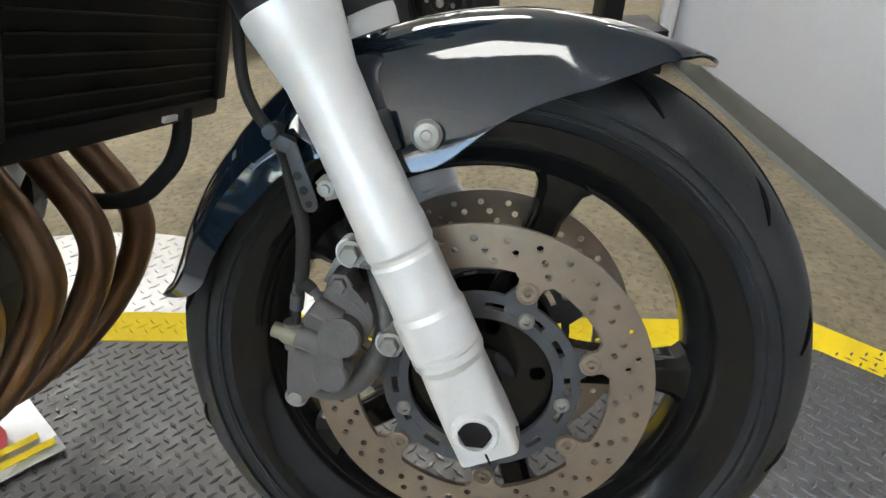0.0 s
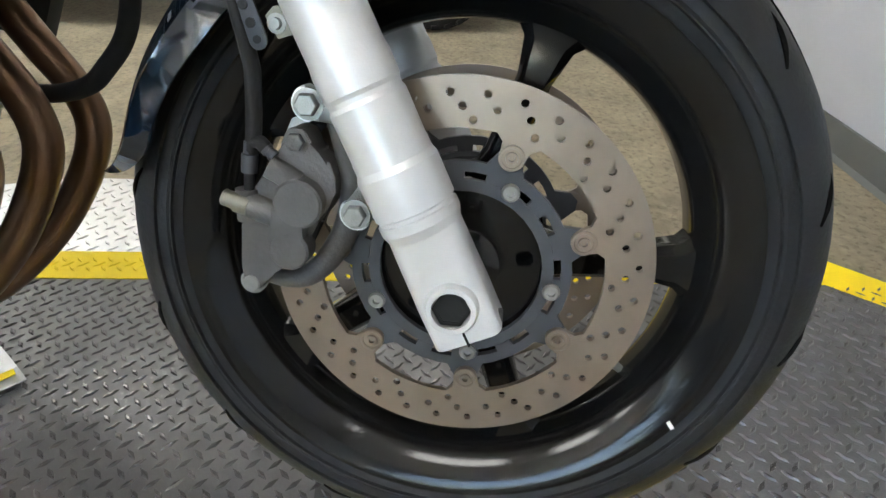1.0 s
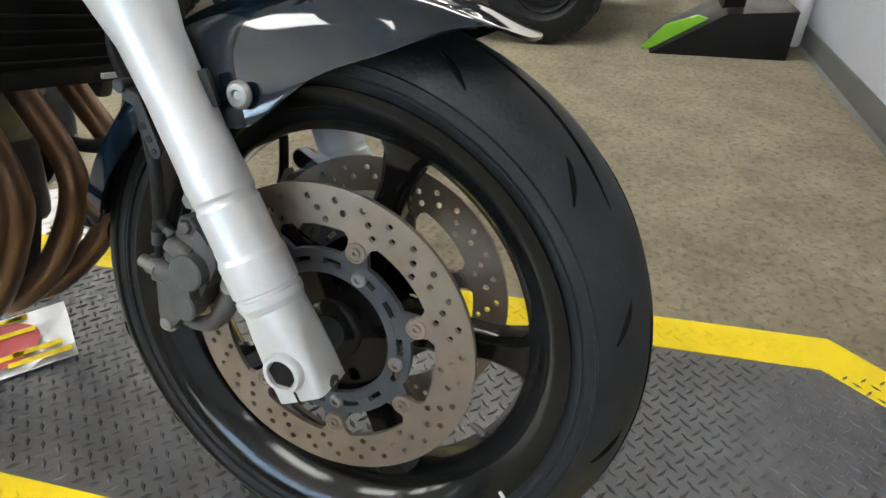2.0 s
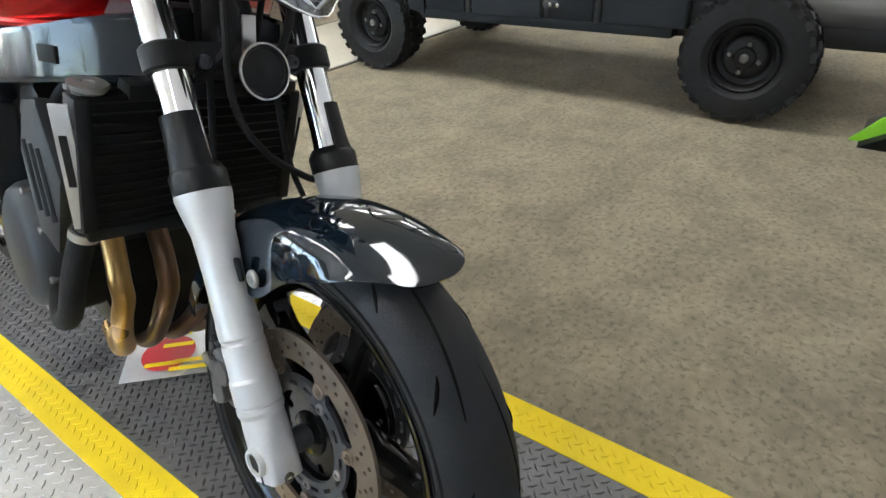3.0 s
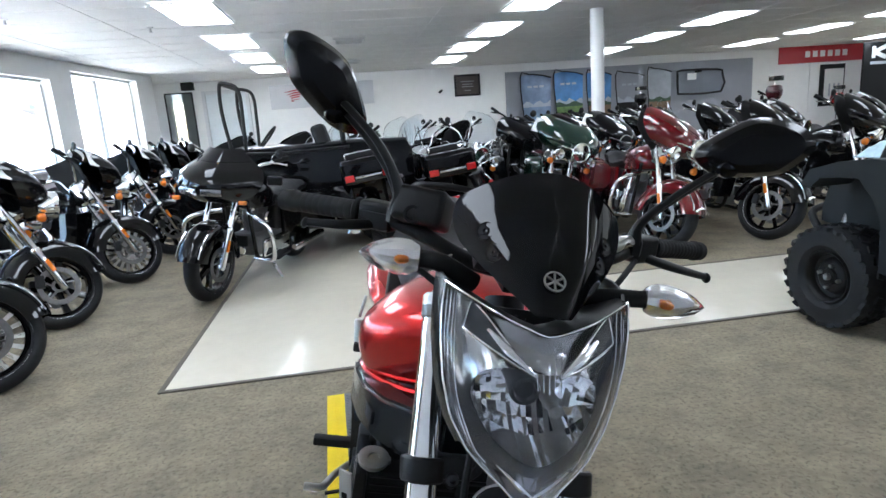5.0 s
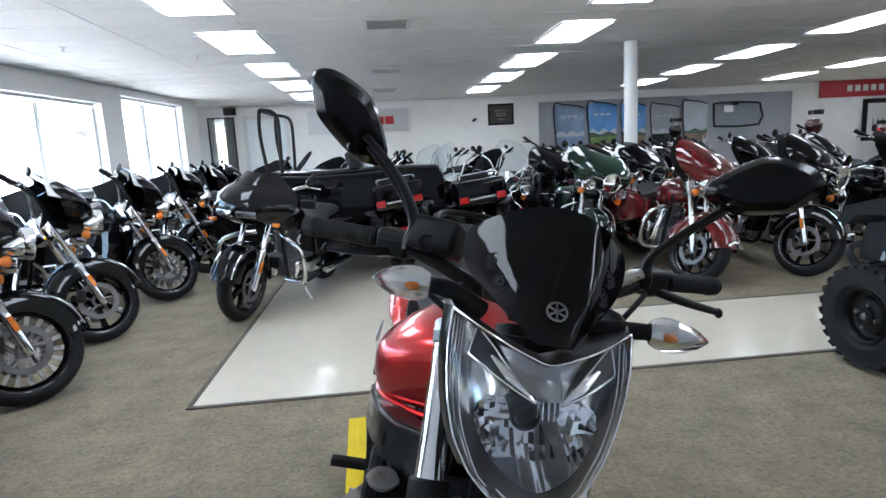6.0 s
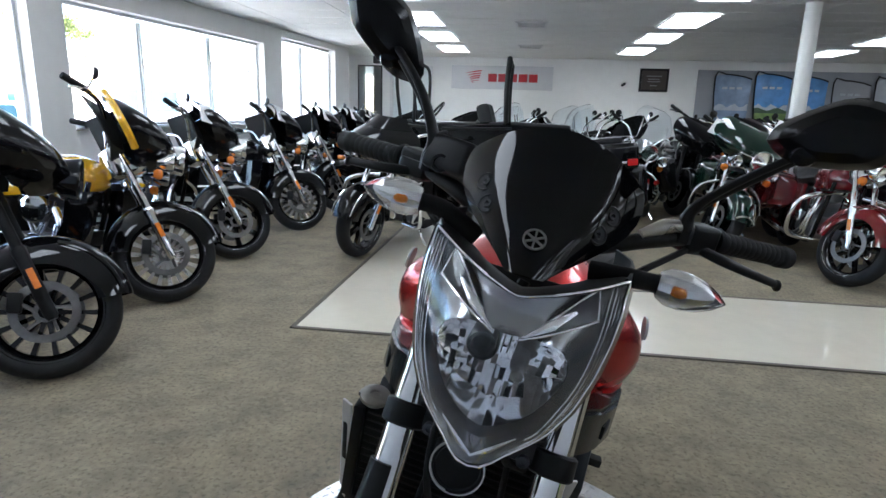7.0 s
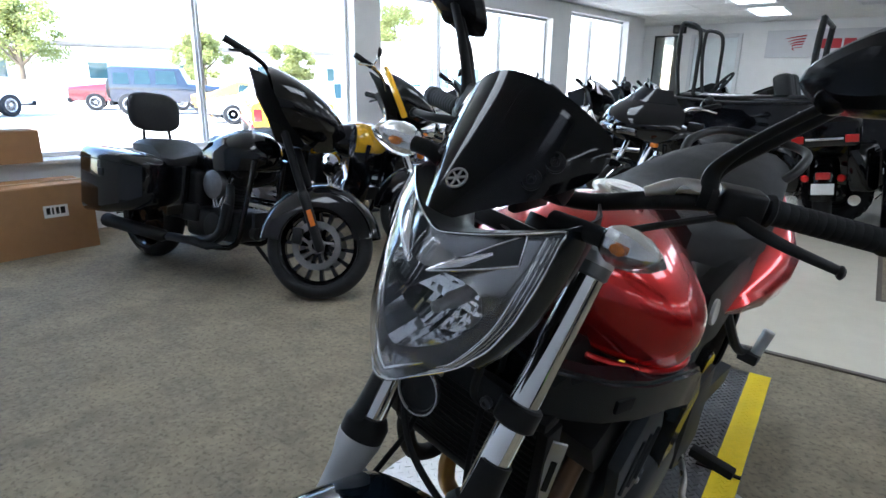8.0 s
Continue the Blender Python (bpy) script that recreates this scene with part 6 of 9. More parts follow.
    part("filler_cap", lathe(B(), (0.07, 0.66, 0.93), (0.1, 0.66, 1.2), [(0, 0.03), (0.014, 0.03), (0.018, 0.024)], 18), bright, tk)
    # seat
    rows = []
    for y, z, w, h in ((0.94, 0.8, 0.09, 0.03), (1.0, 0.775, 0.15, 0.04), (1.1, 0.745, 0.195, 0.05), (1.22, 0.745, 0.2, 0.055), (1.31, 0.79, 0.185, 0.065), (1.38, 0.815, 0.172, 0.06), (1.55, 0.82, 0.16, 0.05), (1.68, 0.815, 0.13, 0.04), (1.76, 0.8, 0.08, 0.02)):
        rows.append(sym_row([(0, y, z + h), (w * 0.6, y, z + h * 0.95), (w, y, z + h * 0.1), (w * 0.92, y, z - h), (w * 0.4, y, z - h)]))
    part("seat", loft(B(), rows), SEAT, root, "black leather seat", smooth=60)
    # engine: crankcase, two finned cylinders, covers
    eng = hold("engine")
    eng.parent = root
    part("crankcase", box(B(), (0, 0.8, 0.36), (0.3, 0.5, 0.2), None, 0.05, 3), ENGINE_GREY if not dark else BLACK_SATIN, eng)
    for tilt_ in (-22, 22):
        b = B()
        up = V((0, math.sin(radians(tilt_)), math.cos(radians(tilt_))))
        base = V((0, 0.78, 0.42))
        prof = [(0.0, 0.05)]
        for k in range(9):
            h = 0.04 + 0.02 * k
            prof += [(h, 0.052), (h + 0.001, 0.076), (h + 0.008, 0.076), (h + 0.009, 0.052)]
        prof += [(0.23, 0.06), (0.24, 0.07), (0.3, 0.068), (0.33, 0.045)]
        lathe(b, base, base + up, prof, 22)
        part("cylinder", b, BLACK_SATIN if dark else ENGINE_GREY, eng, "finned engine cylinder")
        for off in (-0.016, 0.016):
            part("pushrod_tube", cyl(B(), base + V((-0.1, off, 0.0)), base + V((-0.075, off, 0)) + up * 0.27, 0.011, n=10), CHROME, eng)
        part("rocker_cover", box(B(), base + up * 0.315, (0.15, 0.115, 0.05), Matrix.Rotation(radians(-tilt_), 3, 'X'), 0.018, 3), bright, eng, "polished rocker cover")
        part("tappet_block", box(B(), base + V((-0.115, 0, -0.01)) + up * 0.03, (0.05, 0.06, 0.05), Matrix.Rotation(radians(-tilt_), 3, 'X'), 0.01), bright, eng)
    part("air_cleaner", lathe(B(), (-0.11, 0.76, 0.62), (-1, 0.76, 0.62), [(0, 0.085), (0.03, 0.095), (0.05, 0.09), (0.06, 0.06), (0.06, 0.001)], 28), ENGINE_GREY if dark else bright, eng, "round air cleaner cover")
    part("primary_cover", box(B(), (0.17, 0.86, 0.33), (0.06, 0.5, 0.17), None, 0.03, 3), bright, eng)
    part("cam_cover", lathe(B(), (-0.15, 0.74, 0.35), (-1, 0.74, 0.35), [(0, 0.095), (0.02, 0.09), (0.03, 0.07), (0.03, 0.001)], 24), bright, eng)
    part("oil_filter", cyl(B(), (0, 0.5, 0.32), (0, 0.58, 0.33), 0.042, n=20, edge=0.006), bright, eng)
    part("regulator", box(B(), (0, 0.47, 0.42), (0.16, 0.03, 0.1), None, 0.006), BLACK_SATIN, eng)
    part("horn_cover", lathe(B(), (0.11, 0.78, 0.6), (1, 0.78, 0.6), [(0, 0.05), (0.02, 0.055), (0.035, 0.045), (0.035, 0.001)], 22), bright, eng)
    part("heat_shield", tube(B(), [(-0.185, 0.585, 0.52), (-0.21, 0.64, 0.32), (-0.222, 0.86, 0.255), (-0.235, 1.1, 0.245)], 0.031, 12, 5, flat=0.8), bright, root, "bright exhaust heat shield")
    part("dipstick_cover", box(B(), (-0.16, 0.98, 0.42), (0.05, 0.16, 0.12), None, 0.025, 3), bright, eng)
    for s in (-1, 1):
        part("engine_guard", tube(B(), [(s * 0.12, 0.5, 0.3), (s * 0.3, 0.44, 0.3), (s * 0.345, 0.42, 0.44), (s * 0.27, 0.42, 0.6), (s * 0.11, 0.44, 0.68)], 0.014, 10, 5), bright, root, "bent engine guard") if not dark and not crash and not lowers else None
    part("frame_tube", tube(B(), [(0.12, 0.42, 0.8), (0.13, 0.5, 0.45), (0.13, 0.62, 0.23), (0.13, 1.2, 0.22)], 0.018, 10, 4), BLACK_GLOSS, root)
    part("frame_tube", tube(B(), [(-0.12, 0.42, 0.8), (-0.13, 0.5, 0.45), (-0.13, 0.62, 0.23), (-0.13, 1.2, 0.22)], 0.018, 10, 4), BLACK_GLOSS, root)
    part("exhaust_pipe", tube(B(), [(-0.12, 0.64, 0.62), (-0.17, 0.58, 0.5), (-0.19, 0.64, 0.3), (-0.2, 0.9, 0.24), (-0.22, 1.2, 0.24)], 0.026, 12, 5), bright, root)
    for s in (-1, 1):
        part("silencer", lathe(B(), (s * 0.24, 1.12, 0.24), (s * 0.25, 2.0, 0.27), [(0, 0.025), (0.04, 0.044), (0.6, 0.046), (0.68, 0.05), (0.68, 0.03)], 18), bright, root)
        part("footboard", box(B(), (s * 0.27, 0.72, 0.26), (0.12, 0.26, 0.02), Matrix.Rotation(radians(4), 3, 'X'), 0.006), BLACK_MATT, root)
        if bags:
            rows = []
            for y, zt, zb, w, r in ((1.16, 0.7, 0.52, 0.1, 0.03), (1.18, 0.735, 0.46, 0.18, 0.05), (1.3, 0.765, 0.4, 0.225, 0.055), (1.55, 0.78, 0.355, 0.24, 0.055), (1.8, 0.79, 0.34, 0.235, 0.055), (1.88, 0.775, 0.36, 0.2, 0.055), (1.91, 0.74, 0.42, 0.14, 0.04)):
                rows.append([V((s * (0.185 + w / 2 + px), y, (zt + zb) / 2 + pz)) for px, pz in round_rect(w, zt - zb, r, 4)])
            bag = part("saddlebag", loft(B(), rows), paint if not rail_tank else BLACK_GLOSS, root, "hard glossy saddlebag", smooth=50)
            part("bag_latch", box(B(), (s * 0.426, 1.55, 0.63), (0.012, 0.05, 0.05), None, 0.004), bright, bag)
            part("bag_seam", tube(B(), [(s * 0.37, 1.2, 0.69), (s * 0.41, 1.3, 0.7), (s * 0.4255, 1.55, 0.71), (s * 0.4205, 1.8, 0.715), (s * 0.38, 1.89, 0.71)], 0.004, 5, 3), BLACK_MATT, bag)
        if lowers:
            part("lower_fairing", loft(B(), [[V((s * x, y + dy, z)) for x, dy in ((0.15, 0.0), (0.3, -0.02), (0.34, 0.06), (0.3, 0.12), (0.16, 0.1))] for y, z in ((0.42, 0.36), (0.36, 0.55), (0.34, 0.74))]), paint if not rail_tank else BLACK_GLOSS, root, "glossy lower fairing", smooth=50)
    for s in (-1, 1):
        part("side_cover", prism(B(), [(0.98, 0.72), (1.3, 0.7), (1.32, 0.45), (1.2, 0.36), (1.02, 0.4)], 'x', s * 0.17 - 0.02, s * 0.17 + 0.02, 0.012), paint if not rail_tank else BLACK_GLOSS, root, "glossy side cover")
    part("oil_tank", box(B(), (0, 1.1, 0.52), (0.28, 0.34, 0.34), None, 0.04, 3), BLACK_SATIN, root)
    # rear fender, lamps
    part("rear_fender", shell(B(), arc_shell(1.63, 0.31, 0.36, 0.11, -5, 130, 0.08), 0.004), paint if not rail_tank else BLACK_GLOSS, root)
    part("tail_lamp", box(B(), (0, 2.0, 0.52), (0.12, 0.05, 0.07), None, 0.015), TAIL_RED, root, "red tail lamp")
    for s in (-1, 1):
        part("rear_signal", lathe(B(), (s * 0.14, 2.0, 0.5), (s * 0.14, 3, 0.5), [(0, 0.02), (0.02, 0.034), (0.04, 0.034), (0.052, 0.02)], 16), TAIL_RED, root)
    # handlebar
    hb = bars
    part("handlebar", tube(B(), [(-0.42, 0.6, hb + 0.03), (-0.36, 0.51, hb), (-0.24, 0.42, hb - 0.04), (-0.13, 0.38, hb - 0.16), (-0.06, 0.37, 1.02), (0.06, 0.37, 1.02), (0.13, 0.38, hb - 0.16), (0.24, 0.42, hb - 0.04), (0.36, 0.51, hb), (0.42, 0.6, hb + 0.03)], 0.014, 10, 6), bright if not dark else BLACK_GLOSS, root)
    for s in (-1, 1):
        part("grip", cyl(B(), (s * 0.345, 0.49, hb - 0.006), (s * 0.425, 0.61, hb + 0.034), 0.021, n=14, edge=0.004), BLACK_MATT, root)
        part("lever", tube(B(), [(s * 0.33, 0.46, hb - 0.01), (s * 0.38, 0.49, hb - 0.012), (s * 0.43, 0.57, hb - 0.03)], 0.008, 8, 4), bright, root)
        if dark:
            continue
        part("mirror_stem", tube(B(), [(s * 0.33, 0.48, hb + 0.01), (s * 0.35, 0.46, hb + 0.05), (s * 0.4, 0.45, hb + 0.07)], 0.006, 6, 4), bright, root)
        mm = B()
        lathe(mm, (s * 0.42, 0.44, hb + 0.075), (s * 0.42, 1, hb + 0.09), [(-0.02, 0.004), (-0.016, 0.024), (0.0, 0.038), (0.006, 0.038), (0.006, 0.034), (0.004, 0.001)], 20)
        part("mirror", mm, BLACK_SATIN, root)
    # fairing and lamps
    if fairing == "batwing":
        rows = []
        for z, w, y0, bow in ((0.885, 0.1, 0.12, 0.05), (0.9, 0.2, 0.05, 0.13), (0.935, 0.3, -0.01, 0.22), (0.98, 0.36, -0.035, 0.27), (1.03, 0.395, -0.04, 0.3), (1.08, 0.41, -0.02, 0.31), (1.13, 0.405, 0.02, 0.29), (1.175, 0.385, 0.075, 0.26), (1.215, 0.35, 0.14, 0.22), (1.245, 0.31, 0.205, 0.17), (1.262, 0.27, 0.255, 0.13)):
            rows.append([V((w * math.sin(1.4 * q) / math.sin(1.4), y0 + bow * abs(q) ** 2.1, z + 0.03 * abs(q))) for q in [-1 + k / 10 for k in range(21)]])
        fr = part("fairing", shell(B(), rows, 0.014), (BLACK_GLOSS if rail_tank else paint), root, "glossy batwing fairing", smooth=60)
        rows = []
        for z, w, y0, bow in ((1.258, 0.275, 0.255, 0.14), (1.285, 0.25, 0.295, 0.11), (1.305, 0.2, 0.325, 0.08), (1.312, 0.14, 0.335, 0.05)):
            rows.append([V((w * q, y0 + bow * abs(q) ** 1.7, z)) for q in [-1 + k / 6 for k in range(13)]])
        part("windscreen", shell(B(), rows, 0.005), BLACK_GLOSS, fr, "dark tinted windscreen")
        # dash panel that closes the rider's side
        rows = [[V((w * q, y0 + 0.14 * abs(q), z)) for q in (-1, -0.5, 0, 0.5, 1)] for z, w, y0 in ((0.9, 0.1, 0.2), (0.98, 0.28, 0.2), (1.09, 0.35, 0.26), (1.2, 0.3, 0.32), (1.28, 0.25, 0.37))]
        part("dash_panel", shell(B(), rows, 0.01), BLACK_MATT, fr)
        if edge:
            for s in (-1, 1):
                pts = [(s * 0.3, 0.21, 0.965), (s * 0.385, 0.26, 1.05), (s * 0.405, 0.3, 1.12), (s * 0.38, 0.34, 1.2), (s * 0.31, 0.375, 1.27), (s * 0.26, 0.395, 1.31)]
                part("painted_edge", tube(B(), pts, 0.024, 8, 5), edge, fr, "yellow painted fairing edge")
        part("fairing_trim", tube(B(), [(-0.27, -0.01 + 0.15, 1.012), (-0.2, 0.015, 1.0), (-0.1, -0.045, 0.995), (0.1, -0.045, 0.995), (0.2, 0.015, 1.0), (0.27, 0.14, 1.012)], 0.007, 6, 4), bright, fr, "bright strip across the fairing") if not dark else None
        hy = -0.05
    elif fairing == "shark":
        rows = []
        for z, w, y0, bow in ((0.84, 0.2, 0.02, 0.1), (0.9, 0.34, -0.1, 0.22), (0.98, 0.4, -0.13, 0.3), (1.06, 0.39, -0.1, 0.32), (1.12, 0.34, -0.02, 0.3), (1.17, 0.26, 0.08, 0.22), (1.22, 0.2, 0.16, 0.15)):
            rows.append([V((w * q, y0 + bow * abs(q) ** 1.9, z)) for q in [-1 + k / 8 for k in range(17)]])
        fr = part("fairing", shell(B(), rows, 0.014), paint, root, "glossy black frame-mounted fairing", smooth=60)
        rows = [[V((w * q, y0 + bow * abs(q) ** 1.9, z)) for q in [-1 + k / 6 for k in range(13)]] for z, w, y0, bow in ((1.17, 0.25, 0.075, 0.2), (1.22, 0.2, 0.15, 0.14), (1.27, 0.16, 0.22, 0.1))]
        part("windscreen", shell(B(), rows, 0.005), BLACK_GLOSS, fr)
        for s in (-1, 1):
            part("lamp_pod", box(B(), (s * 0.1, -0.105, 0.945), (0.17, 0.05, 0.06), Matrix.Rotation(radians(s * 14), 3, 'Z'), 0.016), BEZEL, fr, "twin headlamp behind dark glass")
            part("signal", box(B(), (s * 0.3, 0.02, 0.86), (0.06, 0.04, 0.035), None, 0.012), ORANGE, fr)
            part("mirror", box(B(), (s * 0.45, 0.3, 1.02), (0.13, 0.05, 0.08), Matrix.Rotation(radians(s * 15), 3, 'Z'), 0.02), BLACK_SATIN, fr)
        hy = None
    elif fairing == "shield":
        rows = [[V((w * q, y0 + 0.08 * q * q, z)) for q in [-1 + k / 6 for k in range(13)]] for z, w, y0 in ((0.95, 0.1, 0.06), (1.02, 0.24, 0.1), (1.15, 0.27, 0.17), (1.3, 0.26, 0.25), (1.42, 0.2, 0.32), (1.46, 0.12, 0.34))]
        part("windshield", shell(B(), rows, 0.005), SMOKE, root, "clear plastic windshield")
        for s in (-1, 1):
            part("shield_brace", tube(B(), [(s * 0.12, 0.22, 0.92), (s * 0.17, 0.17, 1.1), (s * 0.17, 0.24, 1.3)], 0.008, 8, 4), CHROME, root)
        hy = 0.0
    else:
        hy = 0.1
    if hy is not None:
        hl = lathe(B(), (0, hy + 0.06, 0.99 if fairing == "batwing" else 0.95), (0, -1, 0.97), [(-0.01, 0.06), (0.03, 0.095), (0.085, 0.104), (0.1, 0.106), (0.108, 0.1), (0.1, 0.095)], 28)
        h_ = part("headlamp", hl, CHROME if not dark else BLACK_GLOSS, root, "round chrome headlamp")
        part("lamp_glass", lathe(B(), (0, hy - 0.036, 0.988 if fairing == "batwing" else 0.948), (0, -1, 0.97), [(0, 0.096), (0.003, 0.09), (-0.012, 0.06), (-0.02, 0.026), (-0.004, 0.022), (-0.002, 0.001)], 14), REFLECTOR, h_, smooth=8)
        for s in (() if dark else (-1, 1)):
            b = lathe(B(), (s * 0.2, 0.08, 0.91), (s * 0.2, -1, 0.9), [(0, 0.035), (0.04, 0.058), (0.09, 0.062), (0.1, 0.057), (0.085, 0.03), (0.085, 0.001)], 20)
            part("passing_lamp", b, BLACK_GLOSS if dark else CHROME, root)
            part("signal", lathe(B(), (s * 0.24, 0.1, 0.82), (s * 0.24, -1, 0.8), [(0, 0.02), (0.02, 0.034), (0.045, 0.034), (0.055, 0.02), (0.057, 0.001)], 16), ORANGE, root)
    if crash:
        for s in (-1, 1):
            part("crash_bar", tube(B(), [(s * 0.13, 0.42, 0.7), (s * 0.27, 0.3, 0.68), (s * 0.4, 0.27, 0.6), (s * 0.43, 0.3, 0.42), (s * 0.36, 0.4, 0.29), (s * 0.14, 0.5, 0.26)], 0.019, 10, 5), bright, root, "chrome crash bar")
    if backrest:
        rows = []
        for k, d in ((0.8, -0.045), (0.95, -0.035), (1.0, -0.01), (1.0, 0.015), (0.93, 0.036), (0.75, 0.045)):
            rows.append([V((0.19 * k * math.copysign(abs(math.cos(a)) ** 0.6, math.cos(a)), 1.62 + d + 0.22 * 0.13 * k * math.sin(a), 1.05 + 0.135 * k * math.copysign(abs(math.sin(a)) ** 0.65, math.sin(a)))) for a in [TAU * i / 28 for i in range(28)]])
        part("backrest_pad", loft(B(), rows), SEAT, root, "black padded rounded backrest", smooth=60)
        for s in (-1, 1):
            part("backrest_bar", tube(B(), [(s * 0.1, 1.62, 0.8), (s * 0.1, 1.58, 0.86), (s * 0.09, 1.61, 0.98)], 0.01, 8, 4), bright, root)
    if trunk:
        tr = part("top_case", box(B(), (0, 1.98, 0.92), (0.54, 0.42, 0.26), None, 0.05, 3), paint, root, "glossy touring top case")
        part("case_lamp", box(B(), (-0.2, 2.19, 0.86), (0.1, 0.02, 0.07), None, 0.008), TAIL_RED, tr)
        part("case_lamp", box(B(), (0.2, 2.19, 0.86), (0.1, 0.02, 0.07), None, 0.008), TAIL_RED, tr)
        part("case_strip", box(B(), (0, 2.195, 0.86), (0.28, 0.012, 0.02), None, 0.003), CHROME, tr)
        part("rack", tube(B(), [(-0.2, 2.1, 1.05), (-0.2, 2.1, 1.1), (-0.16, 1.86, 1.1), (0.16, 1.86, 1.1), (0.2, 2.1, 1.1), (0.2, 2.1, 1.05)], 0.008, 8, 4), CHROME, tr)
        part("passenger_backrest", box(B(), (0, 1.74, 0.98), (0.36, 0.08, 0.24), Matrix.Rotation(radians(-8), 3, 'X'), 0.04, 3), SEAT, root)
        part("number_plate", box(B(), (0, 2.03, 0.4), (0.18, 0.006, 0.1), None, 0.002), WHITE_TAG, root)
    if tag:
        part("price_card", box(B(), (-0.4, 0.3, 1.14), (0.1, 0.004, 0.16), Matrix.Rotation(radians(-62), 3, 'Z') @ Matrix.Rotation(radians(-14), 3, 'X')), WHITE_TAG, root, "white price card")
    part("side_stand", tube(B(), [(0.15, 0.75, 0.25), (0.24, 0.72, 0.12), (0.34, 0.7, 0.005)], 0.014, 8, 3), bright, root)
    # the front end is turned towards the side stand
    if steer:
        turned = {"front_wheel", "fork_tube", "fork_slider", "reflector", "front_fender", "handlebar", "grip", "lever", "mirror_stem", "price_card", "fork_nacelle"}
        if fairing != "shark":
            turned |= {"fairing", "windshield", "shield_brace", "headlamp", "passing_lamp", "signal", "mirror"}
        axis = Matrix.Translation((0, 0.08, 0.32)) @ Matrix.Rotation(radians(steer), 4, rk) @ Matrix.Translation((0, -0.08, -0.32))
        todo = [c for c in root.children if c.name.split(".")[0] in turned]
        while todo:
            c = todo.pop()
            todo += list(c.children)
            if c.data is not None:
                c.data.transform(axis)
    return tagged(root, label, "motorcycle", "motorcycles on the showroom floor")


def park(ob, x, y, turn, lean=7.0, lift=0.0):
    ob.matrix_world = pose(x, y, lift) @ Matrix.Rotation(radians(turn), 4, 'Z') @ Matrix.Rotation(radians(lean), 4, 'Y')
    return ob


def also(ob, x, y, turn, lean=7.0, label=""):
    c = copy_thing(ob, pose(x, y, 0) @ Matrix.Rotation(radians(turn), 4, 'Z') @ Matrix.Rotation(radians(lean), 4, 'Y'))
    if label:
        c["label"] = label
    return c


m_black = park(cruiser("all-black touring motorcycle with a padded backrest by the window", BLACK_GLOSS, dark=True, backrest=True, rim=BLACK_GLOSS, spokes=14, bars=1.33), -1.21, 2.08, 94.6)
park(cruiser("black touring motorcycle with yellow tank and fairing edge", BLACK_GLOSS, rail_tank=YELLOW_PAINT, edge=YELLOW_PAINT, spokes=18, bars=1.29, lowers=True), -1.34, 3.24, 98)
m_tag = park(cruiser("black and chrome touring motorcycle with a white price card", BLACK_GLOSS, tag=True, spokes=7), -1.47, 4.45, 101)
m_low = park(cruiser("black touring motorcycle with chrome fork and lower fairings", BLACK_GLOSS, spokes=18, lowers=True, tag=True), -1.40, 5.78, 101)
also(m_tag, -1.38, 7.13, 102)
also(m_low, -1.4, 8.4, 100)
also(m_tag, -1.45, 9.6, 100)
park(cruiser("black touring motorcycle with a frame-mounted fairing and crash bars", BLACK_GLOSS, fairing="shark", crash=True, spokes=7, bars=1.16, steer=0), -0.45, 4.82, -20)
m_red = park(cruiser("deep red touring motorcycle with batwing fairing and chrome trim", RED_PAINT, spokes=9, crash=True), 3.67, 4.85, -8)
m_bk2 = park(cruiser("black touring motorcycle with chrome-rimmed front wheel", BLACK_GLOSS, spokes=9, lowers=True), 4.78, 4.86, -4)
park(cruiser("dark green touring motorcycle with a round chrome headlamp", GREEN_PAINT, spokes=9, tag=True), 2.95, 5.9, -20)
m_trunk = park(cruiser("black touring motorcycle with top case seen from behind", BLACK_GLOSS, trunk=True, fairing="shield"), 1.0, 8.15, 183)
m_wine = park(cruiser("wine red touring motorcycle with hard bags", WINE, trunk=True), 3.9, 8.0, -10)
m_shield = park(cruiser("black cruiser motorcycle with a clear windshield", BLACK_GLOSS, fairing="shield", spokes=18), 2.2, 7.2, -20)
for ob, x, y, turn in ((m_shield, 1.9, 9.2, 172), (m_bk2, 2.75, 9.5, 176), (m_tag, 4.85, 7.7, -8), (m_bk2, 5.75, 7.2, -8), (m_bk2, 5.9, 4.95, -4), (m_low, 7.0, 5.0, -4), (m_red, 8.2, 5.1, -4),
                      (m_black, 3.7, 10.3, -10), (m_tag, 5.0, 9.9, -10), (m_shield, 6.3, 9.6, -6), (m_low, 7.4, 8.6, -4), (m_tag, 8.6, 7.6, -4), (m_trunk, 1.0, 10.9, 178), (m_trunk, 2.3, 11.4, 178),
                      (m_black, 8.9, 9.9, -4), (m_bk2, 0.1, 10.7, 182), (m_low, 6.8, 7.2, -4), (m_wine, 9.4, 5.4, -4), (m_trunk, 1.95, 8.0, 181), (m_black, 3.1, 8.2, -16), (m_tag, 1.5, 11.9, 90),
                      (m_low, 4.3, 11.2, 8), (m_tag, 5.6, 11.4, 8), (m_bk2, 7.2, 11.0, 4), (m_tag, -0.9, 11.4, 150), (m_low, 3.95, 6.9, -14)):
    also(ob, x, y, turn)

